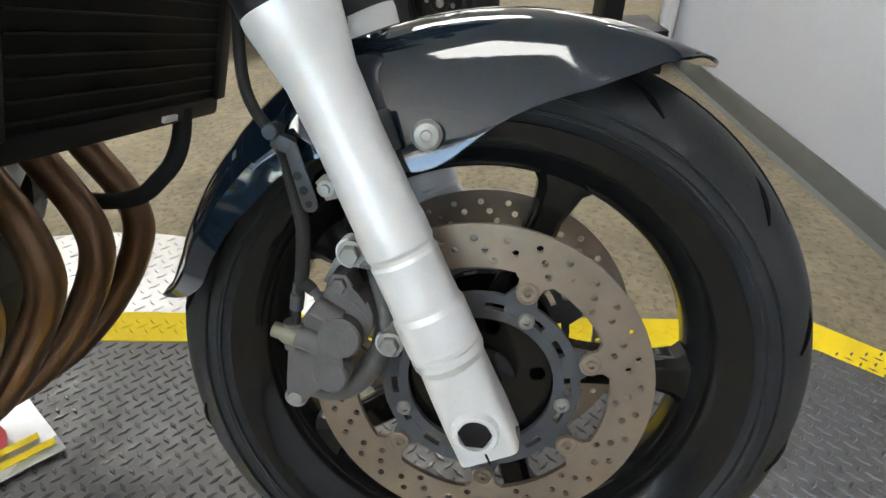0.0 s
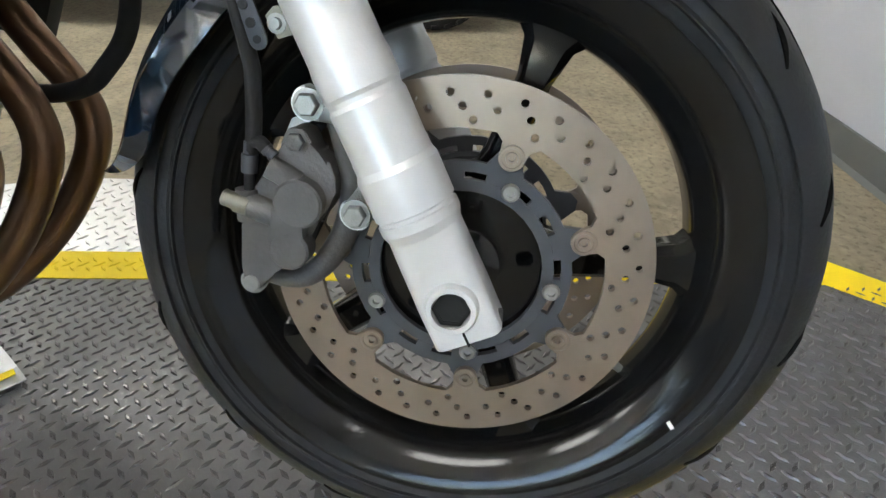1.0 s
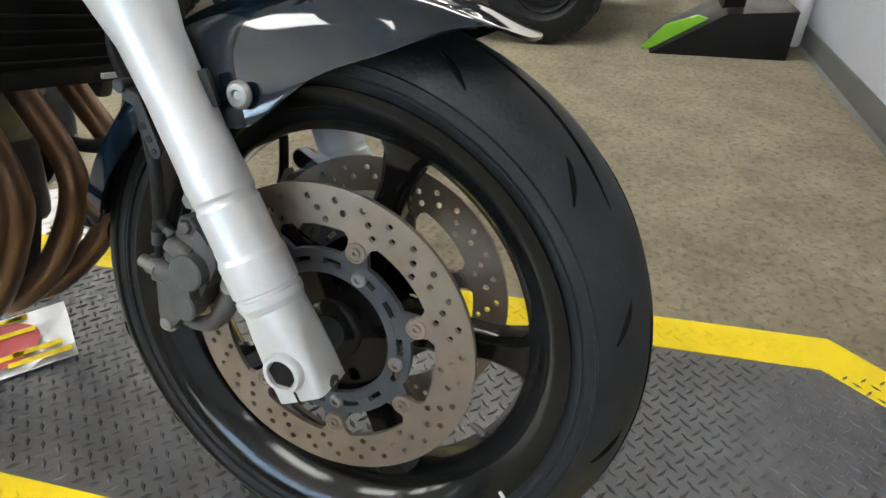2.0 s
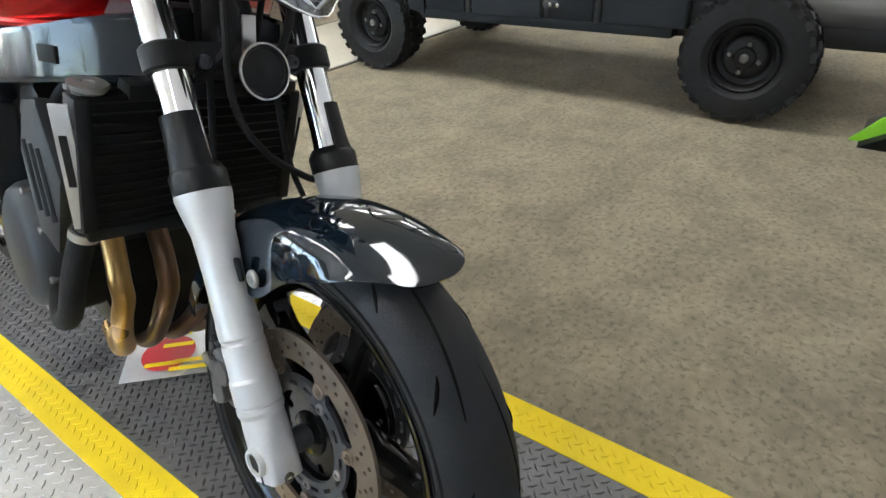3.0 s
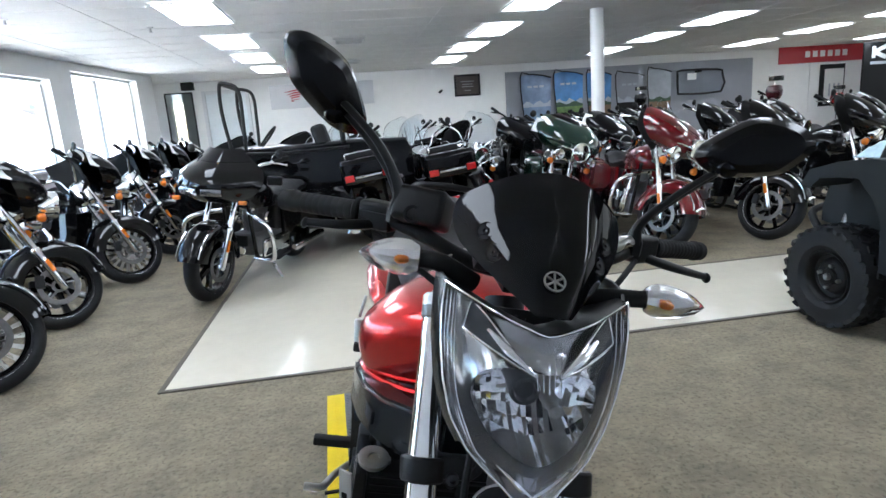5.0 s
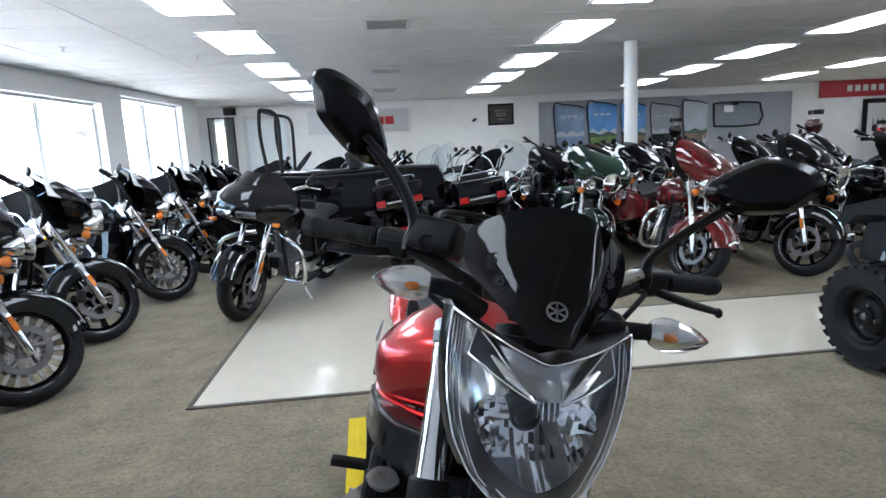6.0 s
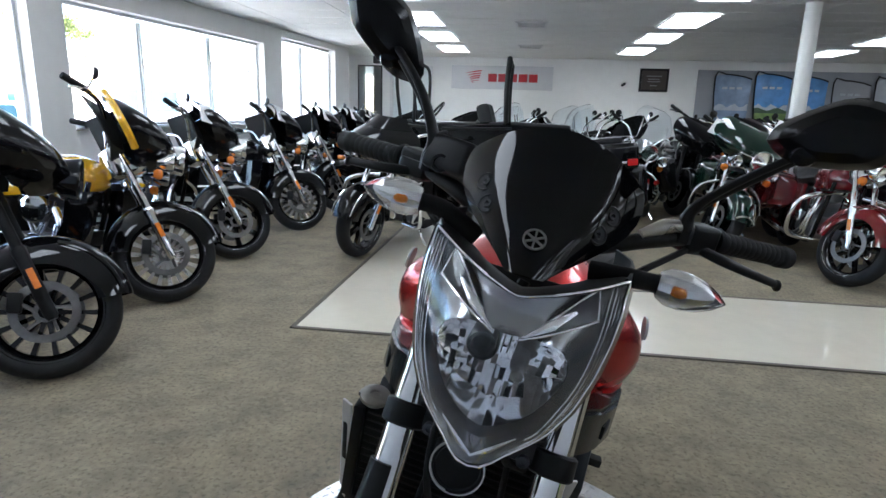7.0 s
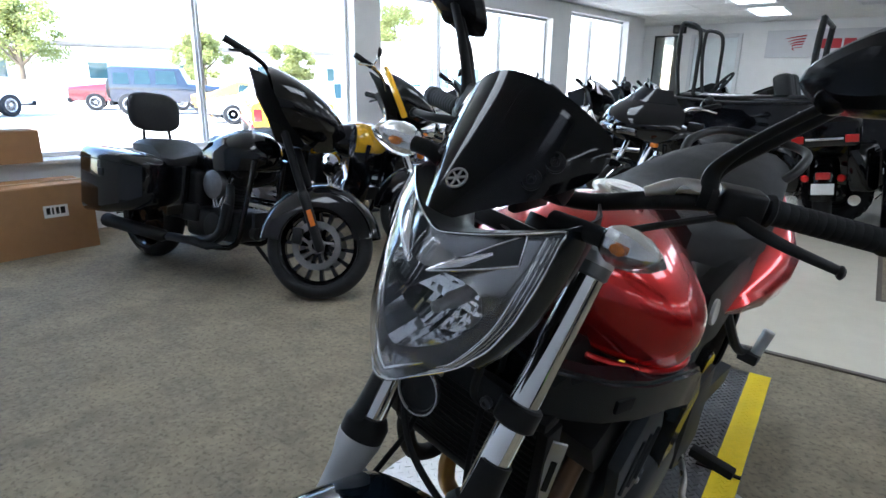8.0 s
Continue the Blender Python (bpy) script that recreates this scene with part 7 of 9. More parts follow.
# ---- utility vehicles ----
UTV_GREY = material("dark_grey_moulded_plastic", (0.014, 0.017, 0.02), 0.55, spec=0.22, vary=0.1, scale=14, bump=0.25, bump_scale=500)
UTV_BLACK = material("black_moulded_plastic", (0.012, 0.012, 0.013), 0.55, vary=0.2, scale=20, bump=0.3)
LIME = material("lime_green_paint", (0.25, 0.62, 0.03), 0.35, vary=0.08, coat=0.5)
PALE_BLUE = material("pale_blue_plastic_wrap", (0.45, 0.6, 0.66), 0.35, vary=0.3, scale=20)
LEAF_GREEN = material("green_plastic_wrap", (0.1, 0.24, 0.07), 0.4, vary=0.4, scale=22)


def knobby_wheel(parent, x, y, z, side, r=0.33, w=0.115):
    """Off-road wheel on an axle along x; side is -1 where its face looks to -x."""
    wh = hold("wheel")
    wh.parent = parent
    prof = [(-w * 0.7, r - 0.155), (-w * 0.98, r - 0.12), (-w * 1.02, r - 0.05), (-w * 0.9, r - 0.018), (-w * 0.7, r - 0.012), (w * 0.7, r - 0.012), (w * 0.9, r - 0.018), (w * 1.02, r - 0.05), (w * 0.98, r - 0.12), (w * 0.7, r - 0.155)]
    part("tyre", wheel_ring(B(), prof, 56, (x, y, z)), RUBBER, wh, "knobbly off-road tyre")
    b = B()
    n = 26
    for k in range(n):
        for j, (xx, wd, off) in enumerate(((-0.88, 0.034, 0.0), (-0.3, 0.04, 0.5), (0.3, 0.04, 0.0), (0.88, 0.034, 0.5))):
            a = TAU * (k + off) / n
            rr = r - (0.011 if abs(xx) < 0.5 else 0.023)
            rot = Matrix.Rotation(a, 3, 'X') @ Matrix.Rotation(radians(20 if xx > 0 else -20), 3, 'Z')
            box(b, (x + xx * w, y - rr * math.sin(a), z + rr * math.cos(a)), (wd, 0.042, 0.022), rot)
    part("tread_block", b, RUBBER, wh)["kind"] = "stuff"
    xf = x + side * w * 0.55
    d = V((side, 0, 0))
    c = V((xf, y, z))
    prof = [(-0.12, r - 0.15), (0.025, r - 0.148), (0.035, r - 0.156), (0.026, r - 0.166), (-0.02, r - 0.176), (-0.03, 0.11), (-0.01, 0.1), (0.0, 0.085), (0.0, 0.05), (0.012, 0.044), (0.014, 0.001)]
    part("rim", lathe(B(), c, c + d, prof, 40), BLACK_SATIN, wh, "black pressed-steel rim")
    for k in range(4):
        a = TAU * (k + 0.12) / 4
        p = c + V((0, 0.068 * math.cos(a), 0.068 * math.sin(a)))
        part("wheel_nut", lathe(B(), p, p + d, [(0, 0.013), (0.016, 0.013), (0.022, 0.009), (0.022, 0.001)], 8), BOLT, wh, "shiny wheel nut")
    part("hub_nut", lathe(B(), c, c + d, [(0.012, 0.021), (0.03, 0.021), (0.036, 0.014), (0.036, 0.001)], 10), BOLT, wh)
    return wh


def grey_utv():
    root = hold("utility_vehicle")
    X = 3.46
    for yy in (0.33, 2.65):
        knobby_wheel(root, 3.57, yy, 0.309, -1, 0.308)
        knobby_wheel(root, 4.87, yy, 0.309, 1, 0.308)
    # doors: upper skin, bulged lower skin, dark channels
    def door(y0, y1, first):
        dr = hold("door")
        dr.parent = root
        yd = y0 - (y0 - y1) * 0.4
        part("door_skin", box(B(), (X + 0.03, (y0 + y1) / 2, 0.735), (0.05, y0 - y1 - 0.012, 0.63), None, 0.012, 2), UTV_GREY, dr, "dark grey plastic door")
        low = [(y1 + 0.012, 0.425), (yd - 0.02, 0.425), (yd - 0.02, 0.625), (yd - 0.2, 0.795), (y1 + 0.012, 0.795)]
        b = B()
        outer = [b.verts.new((X - 0.012 if z < 0.7 else X + 0.002, y, z)) for y, z in low]
        inner = [b.verts.new((X + 0.03, y, z)) for y, z in low]
        bridge(b, outer, inner)
        cap(b, outer)
        bmesh.ops.bevel(b, geom=b.edges[:], offset=0.006, segments=2, affect='EDGES')
        part("step_panel", b, UTV_GREY, dr)
        part("kick_panel", box(B(), (X + 0.012, (y0 + yd + 0.02) / 2, 0.525), (0.04, y0 - yd - 0.05, 0.2), None, 0.012), UTV_GREY, dr)
        b = B()
        tube(b, [(X + 0.004, yd - 0.22, 0.815), (X + 0.002, yd + 0.005, 0.625), (X + 0.002, yd + 0.005, 0.425)], 0.016, 8, 1)
        part("channel", b, UTV_BLACK, dr, "black recessed channel")
        part("slot", box(B(), (X + 0.004, (y0 + y1) / 2 - 0.04, 0.832), (0.012, y0 - y1 - 0.2, 0.03), None, 0.005), UTV_BLACK, dr)
        part("handle_recess", box(B(), (X + 0.004, y1 + 0.16, 0.935), (0.012, 0.13, 0.1), None, 0.005), UTV_BLACK, dr)
        part("handle", box(B(), (X - 0.006, y1 + 0.16, 0.945), (0.016, 0.1, 0.03), None, 0.006), BLACK_SATIN, dr)
        for z in (0.765, 0.5):
            hy = y0 - 0.045
            part("hinge", box(B(), (X - 0.004, hy + 0.02, z), (0.02, 0.085, 0.035), None, 0.006), UTV_BLACK, dr)
            for q in (-0.012, 0.02):
                part("hinge_bolt", lathe(B(), (X - 0.013, hy - q * 1.3, z), (X - 1, hy - q * 1.3, z), [(0, 0.011), (0.006, 0.0105), (0.01, 0.006), (0.01, 0.0005)], 12), CHROME, dr)
    door(2.17, 1.375, True)
    door(1.355, 0.6, False)
    for y in (2.18, 1.365):
        part("door_gap", box(B(), (X + 0.035, y, 0.73), (0.03, 0.03, 0.63)), UTV_BLACK, root)
    part("sill", box(B(), (X + 0.06, 1.45, 0.4), (0.1, 1.55, 0.06), None, 0.015), UTV_GREY, root)
    # front fender: a band over the wheel that turns down in front of the door
    out = [(2.86, 0.84), (2.8, 0.93), (2.6, 0.985), (2.4, 1.01), (2.28, 1.0), (2.19, 0.86), (2.19, 0.4)]
    inn = [(2.8, 0.82), (2.72, 0.885), (2.58, 0.9), (2.47, 0.9), (2.38, 0.8), (2.32, 0.68), (2.31, 0.42)]
    b = sweep_plate(B(), X + 0.0, X + 0.3, inn, out)
    bmesh.ops.bevel(b, geom=[e for e in b.edges if e.calc_face_angle(0) > 0.8], offset=0.012, segments=2, affect='EDGES')
    part("front_fender", b, UTV_GREY, root, "dark grey front fender")
    b = sweep_plate(B(), 4.68, 4.98, inn, out)
    part("front_fender", b, UTV_GREY, root)
    out = [(0.66, 0.42), (0.62, 0.72), (0.5, 0.86), (0.2, 0.9), (-0.12, 0.84), (-0.3, 0.6)]
    inn = [(0.71, 0.42), (0.7, 0.98), (0.52, 1.03), (0.2, 1.03), (-0.25, 1.03), (-0.4, 0.62)]
    b = sweep_plate(B(), X + 0.015, X + 0.3, out, inn)
    part("rear_fender", b, UTV_GREY, root, "dark grey rear fender")
    part("rear_fender", sweep_plate(B(), 4.68, 4.97, out, inn), UTV_GREY, root)
    # hood, nose, undertray, dash
    rows = []
    for y, z, w in ((2.22, 1.05, 0.5), (2.5, 1.03, 0.5), (2.8, 0.94, 0.47), (3.0, 0.84, 0.42), (3.06, 0.7, 0.4)):
        rows.append([V((4.22 + w * q, y, z - 0.06 * abs(q) ** 3)) for q in (-1, -0.8, -0.4, 0, 0.4, 0.8, 1)] + [V((4.22 + w * q, y, 0.55)) for q in (1, 0.4, -0.4, -1)])
    part("hood", loft(B(), rows), UTV_GREY, root, "dark grey hood", smooth=50)
    part("bumper", tube(B(), [(3.75, 3.0, 0.5), (3.8, 3.1, 0.62), (4.22, 3.13, 0.64), (4.64, 3.1, 0.62), (4.69, 3.0, 0.5)], 0.024, 10, 4), BLACK_SATIN, root, "black tube bumper")
    for sx in (3.86, 4.58):
        lp = part("headlamp", box(B(), (sx, 3.03, 0.8), (0.17, 0.06, 0.08), Matrix.Rotation(radians(-18), 3, 'X'), 0.02), BLACK_GLOSS, root)
        part("lamp_lens", box(B(), (sx, 3.062, 0.805), (0.14, 0.01, 0.055), Matrix.Rotation(radians(-18), 3, 'X'), 0.004), REFLECTOR, lp)
    for yy in (2.45, 2.83):
        part("spring", tube(B(), [(3.75, yy, 0.5), (3.8, yy - 0.02, 0.7), (3.82, yy - 0.03, 0.85)], 0.03, 10, 2), BOLT if yy > 2.5 else BLACK_SATIN, root)
    part("suspension_arm", tube(B(), [(3.62, 2.65, 0.34), (3.95, 2.55, 0.4), (4.2, 2.5, 0.42)], 0.022, 8, 3), STEEL, root)
    part("undertray", box(B(), (4.22, 1.35, 0.4), (1.2, 3.3, 0.1), None, 0.03), UTV_BLACK, root, "black undertray")
    part("axle_beam", cyl(B(), (3.6, 0.33, 0.335), (4.84, 0.33, 0.335), 0.04, n=12), UTV_BLACK, root)
    part("dash", box(B(), (4.22, 2.14, 0.98), (1.28, 0.22, 0.22), Matrix.Rotation(radians(20), 3, 'X'), 0.05, 3), UTV_BLACK, root)
    part("floor_pan", box(B(), (4.22, 1.3, 0.5), (1.4, 1.6, 0.1), None, 0.02), UTV_BLACK, root)
    for yy in (1.45, 0.75):
        st = part("bench_seat", box(B(), (4.22, yy, 0.8), (1.2, 0.45, 0.18), None, 0.06, 3), SEAT, root, "black vinyl bench seat")
        part("seat_back", box(B(), (4.22, yy - 0.24, 1.06), (1.2, 0.12, 0.46), Matrix.Rotation(radians(10), 3, 'X'), 0.05, 3), SEAT, st)
    sw = B()
    wheel_ring(sw, [(0.016 * math.cos(a), 0.17 + 0.016 * math.sin(a)) for a in [TAU * k / 8 for k in range(8)]], 28)
    bmesh.ops.transform(sw, matrix=Matrix.Translation((3.85, 1.93, 1.13)) @ Matrix.Rotation(radians(-35), 4, 'X') @ Matrix.Rotation(radians(90), 4, 'Z'), verts=sw.verts[:])
    part("steering_wheel", sw, BLACK_SATIN, root)
    # roll cage
    for sx in (3.6, 4.84):
        part("roll_bar", tube(B(), [(sx, 2.45, 1.0), (sx + (0.02 if sx < 4 else -0.02), 2.26, 1.49), (sx + (0.05 if sx < 4 else -0.05), 2.02, 1.9), (sx + (0.06 if sx < 4 else -0.06), 1.6, 1.97), (sx + (0.05 if sx < 4 else -0.05), 0.55, 1.95), (sx, 0.42, 1.6), (sx, 0.4, 1.0)], 0.027, 12, 5), UTV_BLACK, root, "black roll bar")
        part("roll_bar", tube(B(), [(sx, 1.25, 1.0), (sx + (0.04 if sx < 4 else -0.04), 1.25, 1.5), (sx + (0.05 if sx < 4 else -0.05), 1.26, 1.96)], 0.025, 12, 4), UTV_BLACK, root)
    for yy, z in ((2.0, 1.91), (1.26, 1.96), (0.55, 1.95)):
        part("cross_bar", cyl(B(), (3.65, yy, z), (4.79, yy, z), 0.024, n=12), UTV_BLACK, root)
    part("cargo_bed", box(B(), (4.22, 0.02, 1.0), (1.3, 0.8, 0.3), None, 0.03), UTV_BLACK, root)
    return tagged(root, "dark grey four-seat utility vehicle with knobbly tyres and black roll bars", "utility vehicle")


UTV_POSE = Matrix.Translation((3.605, 2.685, 0)) @ Matrix.Rotation(radians(2.2), 4, 'Z') @ Matrix.Translation((-3.57, -2.65, 0))
grey_utv().matrix_world = UTV_POSE
b = box(B(), (0, 0, 0), (0.004, 0.095, 0.135), Matrix.Rotation(radians(18), 3, 'X'))
tag_ob = part("price_tag", b, WHITE_TAG)
tag_ob.matrix_world = UTV_POSE @ pose(3.575, 2.335, 1.28, 0, 0, -12)
tagged(tag_ob, "white paper tag tied to the black roll bar", "price tag")


def wrapped(name, mat, x, y, z, w, d, label):
    b = B()
    rng = random.Random(name)
    rows = []
    for j in range(7):
        q = -1 + 2 * j / 6
        rows.append([V((w / 2 * p, d / 2 * q, 0.07 * (1 - abs(p) ** 3) * (1 - abs(q) ** 3) + rng.uniform(0, 0.02) * (1 - abs(p)))) for p in [-1 + 2 * i / 8 for i in range(9)]])
    shell(b, rows, 0.01)
    ob = part(name, b, mat)
    ob.matrix_world = UTV_POSE @ pose(x, y, z)
    return tagged(ob, label, "parcel")


wrapped("parcel", PALE_BLUE, 3.86, 2.66, 0.985, 0.24, 0.26, "pale blue plastic wrapped parcel on the dark hood")
wrapped("parcel", LEAF_GREEN, 3.82, 2.38, 1.025, 0.26, 0.24, "green plastic wrapped parcel on the dark hood")

# low black display wedge with a lime green flank
ds = hold("display_stand")
part("sloping_top", prism(B(), [(-0.92, 0.0), (-0.92, 0.22), (-0.62, 0.2), (-0.3, 0.0)], 'x', 3.62, 4.05, 0.006), BLACK_SATIN, ds)
part("side_panel", prism(B(), [(-0.62, 0.14), (-0.3, 0.003), (-0.26, 0.003), (-0.36, 0.12), (-0.5, 0.17)], 'x', 3.7, 3.72), LIME, ds, "lime green side panel")
part("upright", box(B(), (3.9, -0.66, 0.62), (0.3, 0.1, 0.9), None, 0.01), BLACK_SATIN, ds)
ds.matrix_world = pose(-0.08, 0.12, 0)
tagged(ds, "low black display stand with a lime green side on the carpet", "display stand")


def black_utv():
    root = hold("utility_vehicle")
    for x in (-0.75, 1.15):
        wh = knobby_wheel(root, 0, 0, 0.3, -1, 0.3, 0.11)
        wh.matrix_parent_inverse = Matrix.Identity(4)
        wh.matrix_basis = Matrix.Translation((x, 6.72, 0)) @ Matrix.Rotation(radians(90), 4, 'Z')
    rows = []
    for x, z0, z1 in ((-1.1, 0.5, 0.86), (-0.95, 0.42, 1.0), (-0.6, 0.4, 1.16), (-0.4, 0.38, 1.22), (0.2, 0.38, 1.2), (0.85, 0.38, 1.22), (1.5, 0.42, 1.2), (1.56, 0.5, 1.1)):
        rows.append([V((x, 6.6, z0)), V((x, 6.56, (z0 + z1) / 2)), V((x, 6.6, z1 - 0.03)), V((x, 6.65, z1)), V((x, 7.75, z1)), V((x, 7.85, z1 - 0.1)), V((x, 7.85, z0))])
    part("body", loft(B(), rows), BLACK_GLOSS, root, "glossy black body", smooth=50)
    part("body_rail", tube(B(), [(-0.5, 6.585, 1.17), (0.1, 6.565, 1.13), (0.85, 6.58, 1.15)], 0.016, 8, 4), BLACK_SATIN, root)
    for y in (6.65, 7.7):
        part("roll_bar", tube(B(), [(-0.45, y, 1.18), (-0.5, y, 1.6), (-0.49, y, 1.88), (-0.44, y, 1.92), (-0.3, y, 1.84), (-0.29, y, 1.5), (-0.3, y, 1.18)], 0.02, 10, 4), BLACK_SATIN, root, "black roll bar")
        part("roll_bar", tube(B(), [(0.78, y, 1.18), (0.77, y, 1.6), (0.79, y, 1.93)], 0.03, 10, 3), BLACK_SATIN, root, "black roll bar")
    part("cross_bar", cyl(B(), (0.79, 6.65, 1.92), (0.79, 7.7, 1.92), 0.024, n=12), BLACK_SATIN, root)
    part("cross_bar", cyl(B(), (-0.47, 6.65, 1.91), (-0.47, 7.7, 1.91), 0.018, n=12), BLACK_SATIN, root)
    sw = B()
    wheel_ring(sw, [(0.014 * math.cos(a), 0.16 + 0.014 * math.sin(a)) for a in [TAU * k / 8 for k in range(8)]], 24)
    bmesh.ops.transform(sw, matrix=Matrix.Translation((-0.1, 7.0, 1.3)) @ Matrix.Rotation(radians(40), 4, 'Y'), verts=sw.verts[:])
    part("steering_wheel", sw, BLACK_SATIN, root)
    for y in (6.98, 7.42):
        st = part("seat_back", box(B(), (0.52, y, 1.27), (0.16, 0.4, 0.3), Matrix.Rotation(radians(-15), 3, 'Y'), 0.06, 3), SEAT, root, "black seat back")
    return tagged(root, "black two-seat utility vehicle with roll bars among the motorcycles", "utility vehicle")


black_utv()

# cardboard cartons by the window
CARD = material("brown_cardboard", (0.36, 0.2, 0.09), 0.85, vary=0.1, scale=14, bump=0.2, bump_scale=200, dirt=0.1)
TAPE = material("packing_tape", (0.42, 0.28, 0.14), 0.3, vary=0.05)


def carton(x, y, z, turn, w, d, h, flat_label):
    root = hold("cardboard_box")
    part("body", box(B(), (0, 0, h / 2), (w, d, h), None, 0.006), CARD, root)
    for s in (-1, 1):
        part("flap", box(B(), (s * w * 0.25, 0, h + 0.003), (w * 0.495, d * 0.995, 0.005), Matrix.Rotation(radians(s * -1.5), 3, 'Y')), CARD, root)
    part("tape", box(B(), (0, 0, h + 0.009), (0.05, d * 1.0, 0.003)), TAPE, root)
    if flat_label:
        lb = part("paper_label", box(B(), (w / 2 + 0.002, d * 0.12, h * 0.63), (0.003, 0.16, 0.09)), WHITE_TAG, root, "white paper label")
        for k, (q, ww) in enumerate(((-0.05, 0.025), (-0.02, 0.012), (0.01, 0.02), (0.045, 0.03))):
            part("printed_bar", box(B(), (w / 2 + 0.004, d * 0.12 + q, h * 0.63 + 0.005), (0.002, ww, 0.05)), BLACK_MATT, lb)
    root.matrix_world = pose(x, y, z, 0, 0, turn)
    return tagged(root, "brown cardboard carton" + (" with a white label on the carpet" if flat_label else " standing on the window sill"), "box")


carton(-3.66, 1.5, 0.0, -4, 0.42, 0.7, 0.5, True)
carton(-4.02, 1.45, 0.632, -5, 0.3, 0.5, 0.24, False)

# ---- along the back wall ----
SIGN_WHITE = material("grey_white_sign_board", (0.6, 0.61, 0.63), 0.4, vary=0.05, scale=4)
SIGN_RED = material("red_sign_vinyl", (0.45, 0.02, 0.03), 0.4, vary=0.05)
DARK_WOOD = material("dark_wood_plaque", (0.05, 0.035, 0.03), 0.35, vary=0.3, scale=12)
GREY_PANEL = material("grey_slat_panel", (0.3, 0.31, 0.34), 0.6, vary=0.06, scale=5)
SKY_PRINT = material("sky_blue_print", (0.09, 0.25, 0.55), 0.35, vary=0.45, scale=5)
SLATE_PRINT = material("slate_blue_print", (0.2, 0.27, 0.4), 0.35, vary=0.5, scale=5)
FIELD_PRINT = material("green_field_print", (0.14, 0.22, 0.06), 0.4, vary=0.5, scale=8)
HILL_PRINT = material("dark_hill_print", (0.05, 0.09, 0.05), 0.4, vary=0.4, scale=9)
EARTH_PRINT = material("brown_earth_print", (0.22, 0.14, 0.08), 0.4, vary=0.4, scale=8)
PALE_PRINT = material("pale_grey_print", (0.42, 0.45, 0.5), 0.35, vary=0.2, scale=6)
MIRROR_DARK = material("dim_mirror_glass", (0.22, 0.24, 0.24), 0.05, 1.0, vary=0.03)
BW = 14.4


def sign_board():
    root = hold("sign_board")
    part("board", box(B(), (0.356, BW - 0.03, 2.16), (2.42, 0.06, 0.54), None, 0.008), SIGN_WHITE, root)
    for k in range(5):
        x1 = -0.133 - 0.0135 * k
        z = 2.296 - 0.056 * k
        b = tube(B(), [(x1 - 0.38 + 0.062 * k, BW - 0.064, z - 0.04), (x1 - 0.17, BW - 0.064, z), (x1, BW - 0.064, z + 0.022)], 0.019, 6, 4, flat=0.25, radii=[0.004, 0.022, 0.025])
        part("wing_feather", b, SIGN_RED, root, "red wing-shaped feather")
    # broad red bars in place of the lettering
    for k in range(5):
        part("red_bar", box(B(), (0.137 + 0.242 * k, BW - 0.064, 2.155), (0.205, 0.008, 0.185), None, 0.003), SIGN_RED, root)
    return tagged(root, "grey-white sign board with a red wing emblem", "sign")


sign_board()


def plaque():
    root = hold("wall_plaque")
    part("frame", box(B(), (3.875, BW - 0.015, 2.172), (0.65, 0.03, 0.52), None, 0.01), BLACK_SATIN, root)
    part("face", box(B(), (3.875, BW - 0.034, 2.172), (0.56, 0.008, 0.43)), DARK_WOOD, root)
    for z, w in ((2.262, 0.34), (2.195, 0.25), (2.14, 0.29), (2.05, 0.16)):
        part("text_bar", box(B(), (3.875, BW - 0.04, z), (w, 0.004, 0.02)), BOLT, root)
    return tagged(root, "dark framed award plaque on the white wall", "plaque")


plaque()
cm = hold("security_camera")
part("mount", cyl(B(), (3.2, BW, 2.06), (3.2, BW - 0.06, 2.06), 0.03, n=14), WHITE, cm)
part("camera_body", lathe(B(), (3.22, BW - 0.05, 2.08), (3.12, BW - 0.2, 2.02), [(0, 0.03), (0.13, 0.03), (0.135, 0.022), (0.13, 0.001)], 16), BLACK_SATIN, cm)
tagged(cm, "small dark security camera on the white wall", "camera")

# dim mirror, wall loudspeaker and glazed side door in the corner
mr = hold("wall_mirror")
part("glass", box(B(), (-2.89, BW - 0.012, 1.4), (0.56, 0.012, 1.94)), MIRROR_DARK, mr)
for c, sz in (((-3.185, 1.4), (0.03, 2.0)), ((-2.595, 1.4), (0.03, 2.0)), ((-2.89, 2.385), (0.56, 0.03)), ((-2.89, 0.415), (0.56, 0.03))):
    part("frame", box(B(), (c[0], BW - 0.015, c[1]), (sz[0], 0.03, sz[1]), None, 0.004), BLACK_SATIN, mr)
tagged(mr, "tall dark-framed mirror on the back wall", "mirror")
sp = hold("loudspeaker")
part("case", box(B(), (-2.64, BW - 0.11, 2.52), (0.25, 0.2, 0.17), None, 0.012), BLACK_MATT, sp)
part("grille", box(B(), (-2.64, BW - 0.214, 2.52), (0.21, 0.01, 0.14), None, 0.004), BLACK_SATIN, sp)
tagged(sp, "small black loudspeaker under the ceiling", "loudspeaker")
# opaque pale colour that paints the glow of the bright glazing
DOOR_GLOW = material("pale_glow_door_pane", (0.75, 0.8, 0.82), 0.3, vary=0.05)
dr = hold("door_1")
for c, sz in (((-2.34, 1.2), (0.08, 2.4)), ((-1.37, 1.2), (0.08, 2.4)), ((-1.855, 2.36), (0.89, 0.08)), ((-1.855, 0.1), (0.89, 0.2))):
    part("door_frame", box(B(), (c[0], BW - 0.03, c[1]), (sz[0], 0.06, sz[1]), None, 0.005), FRAME_ALU, dr)
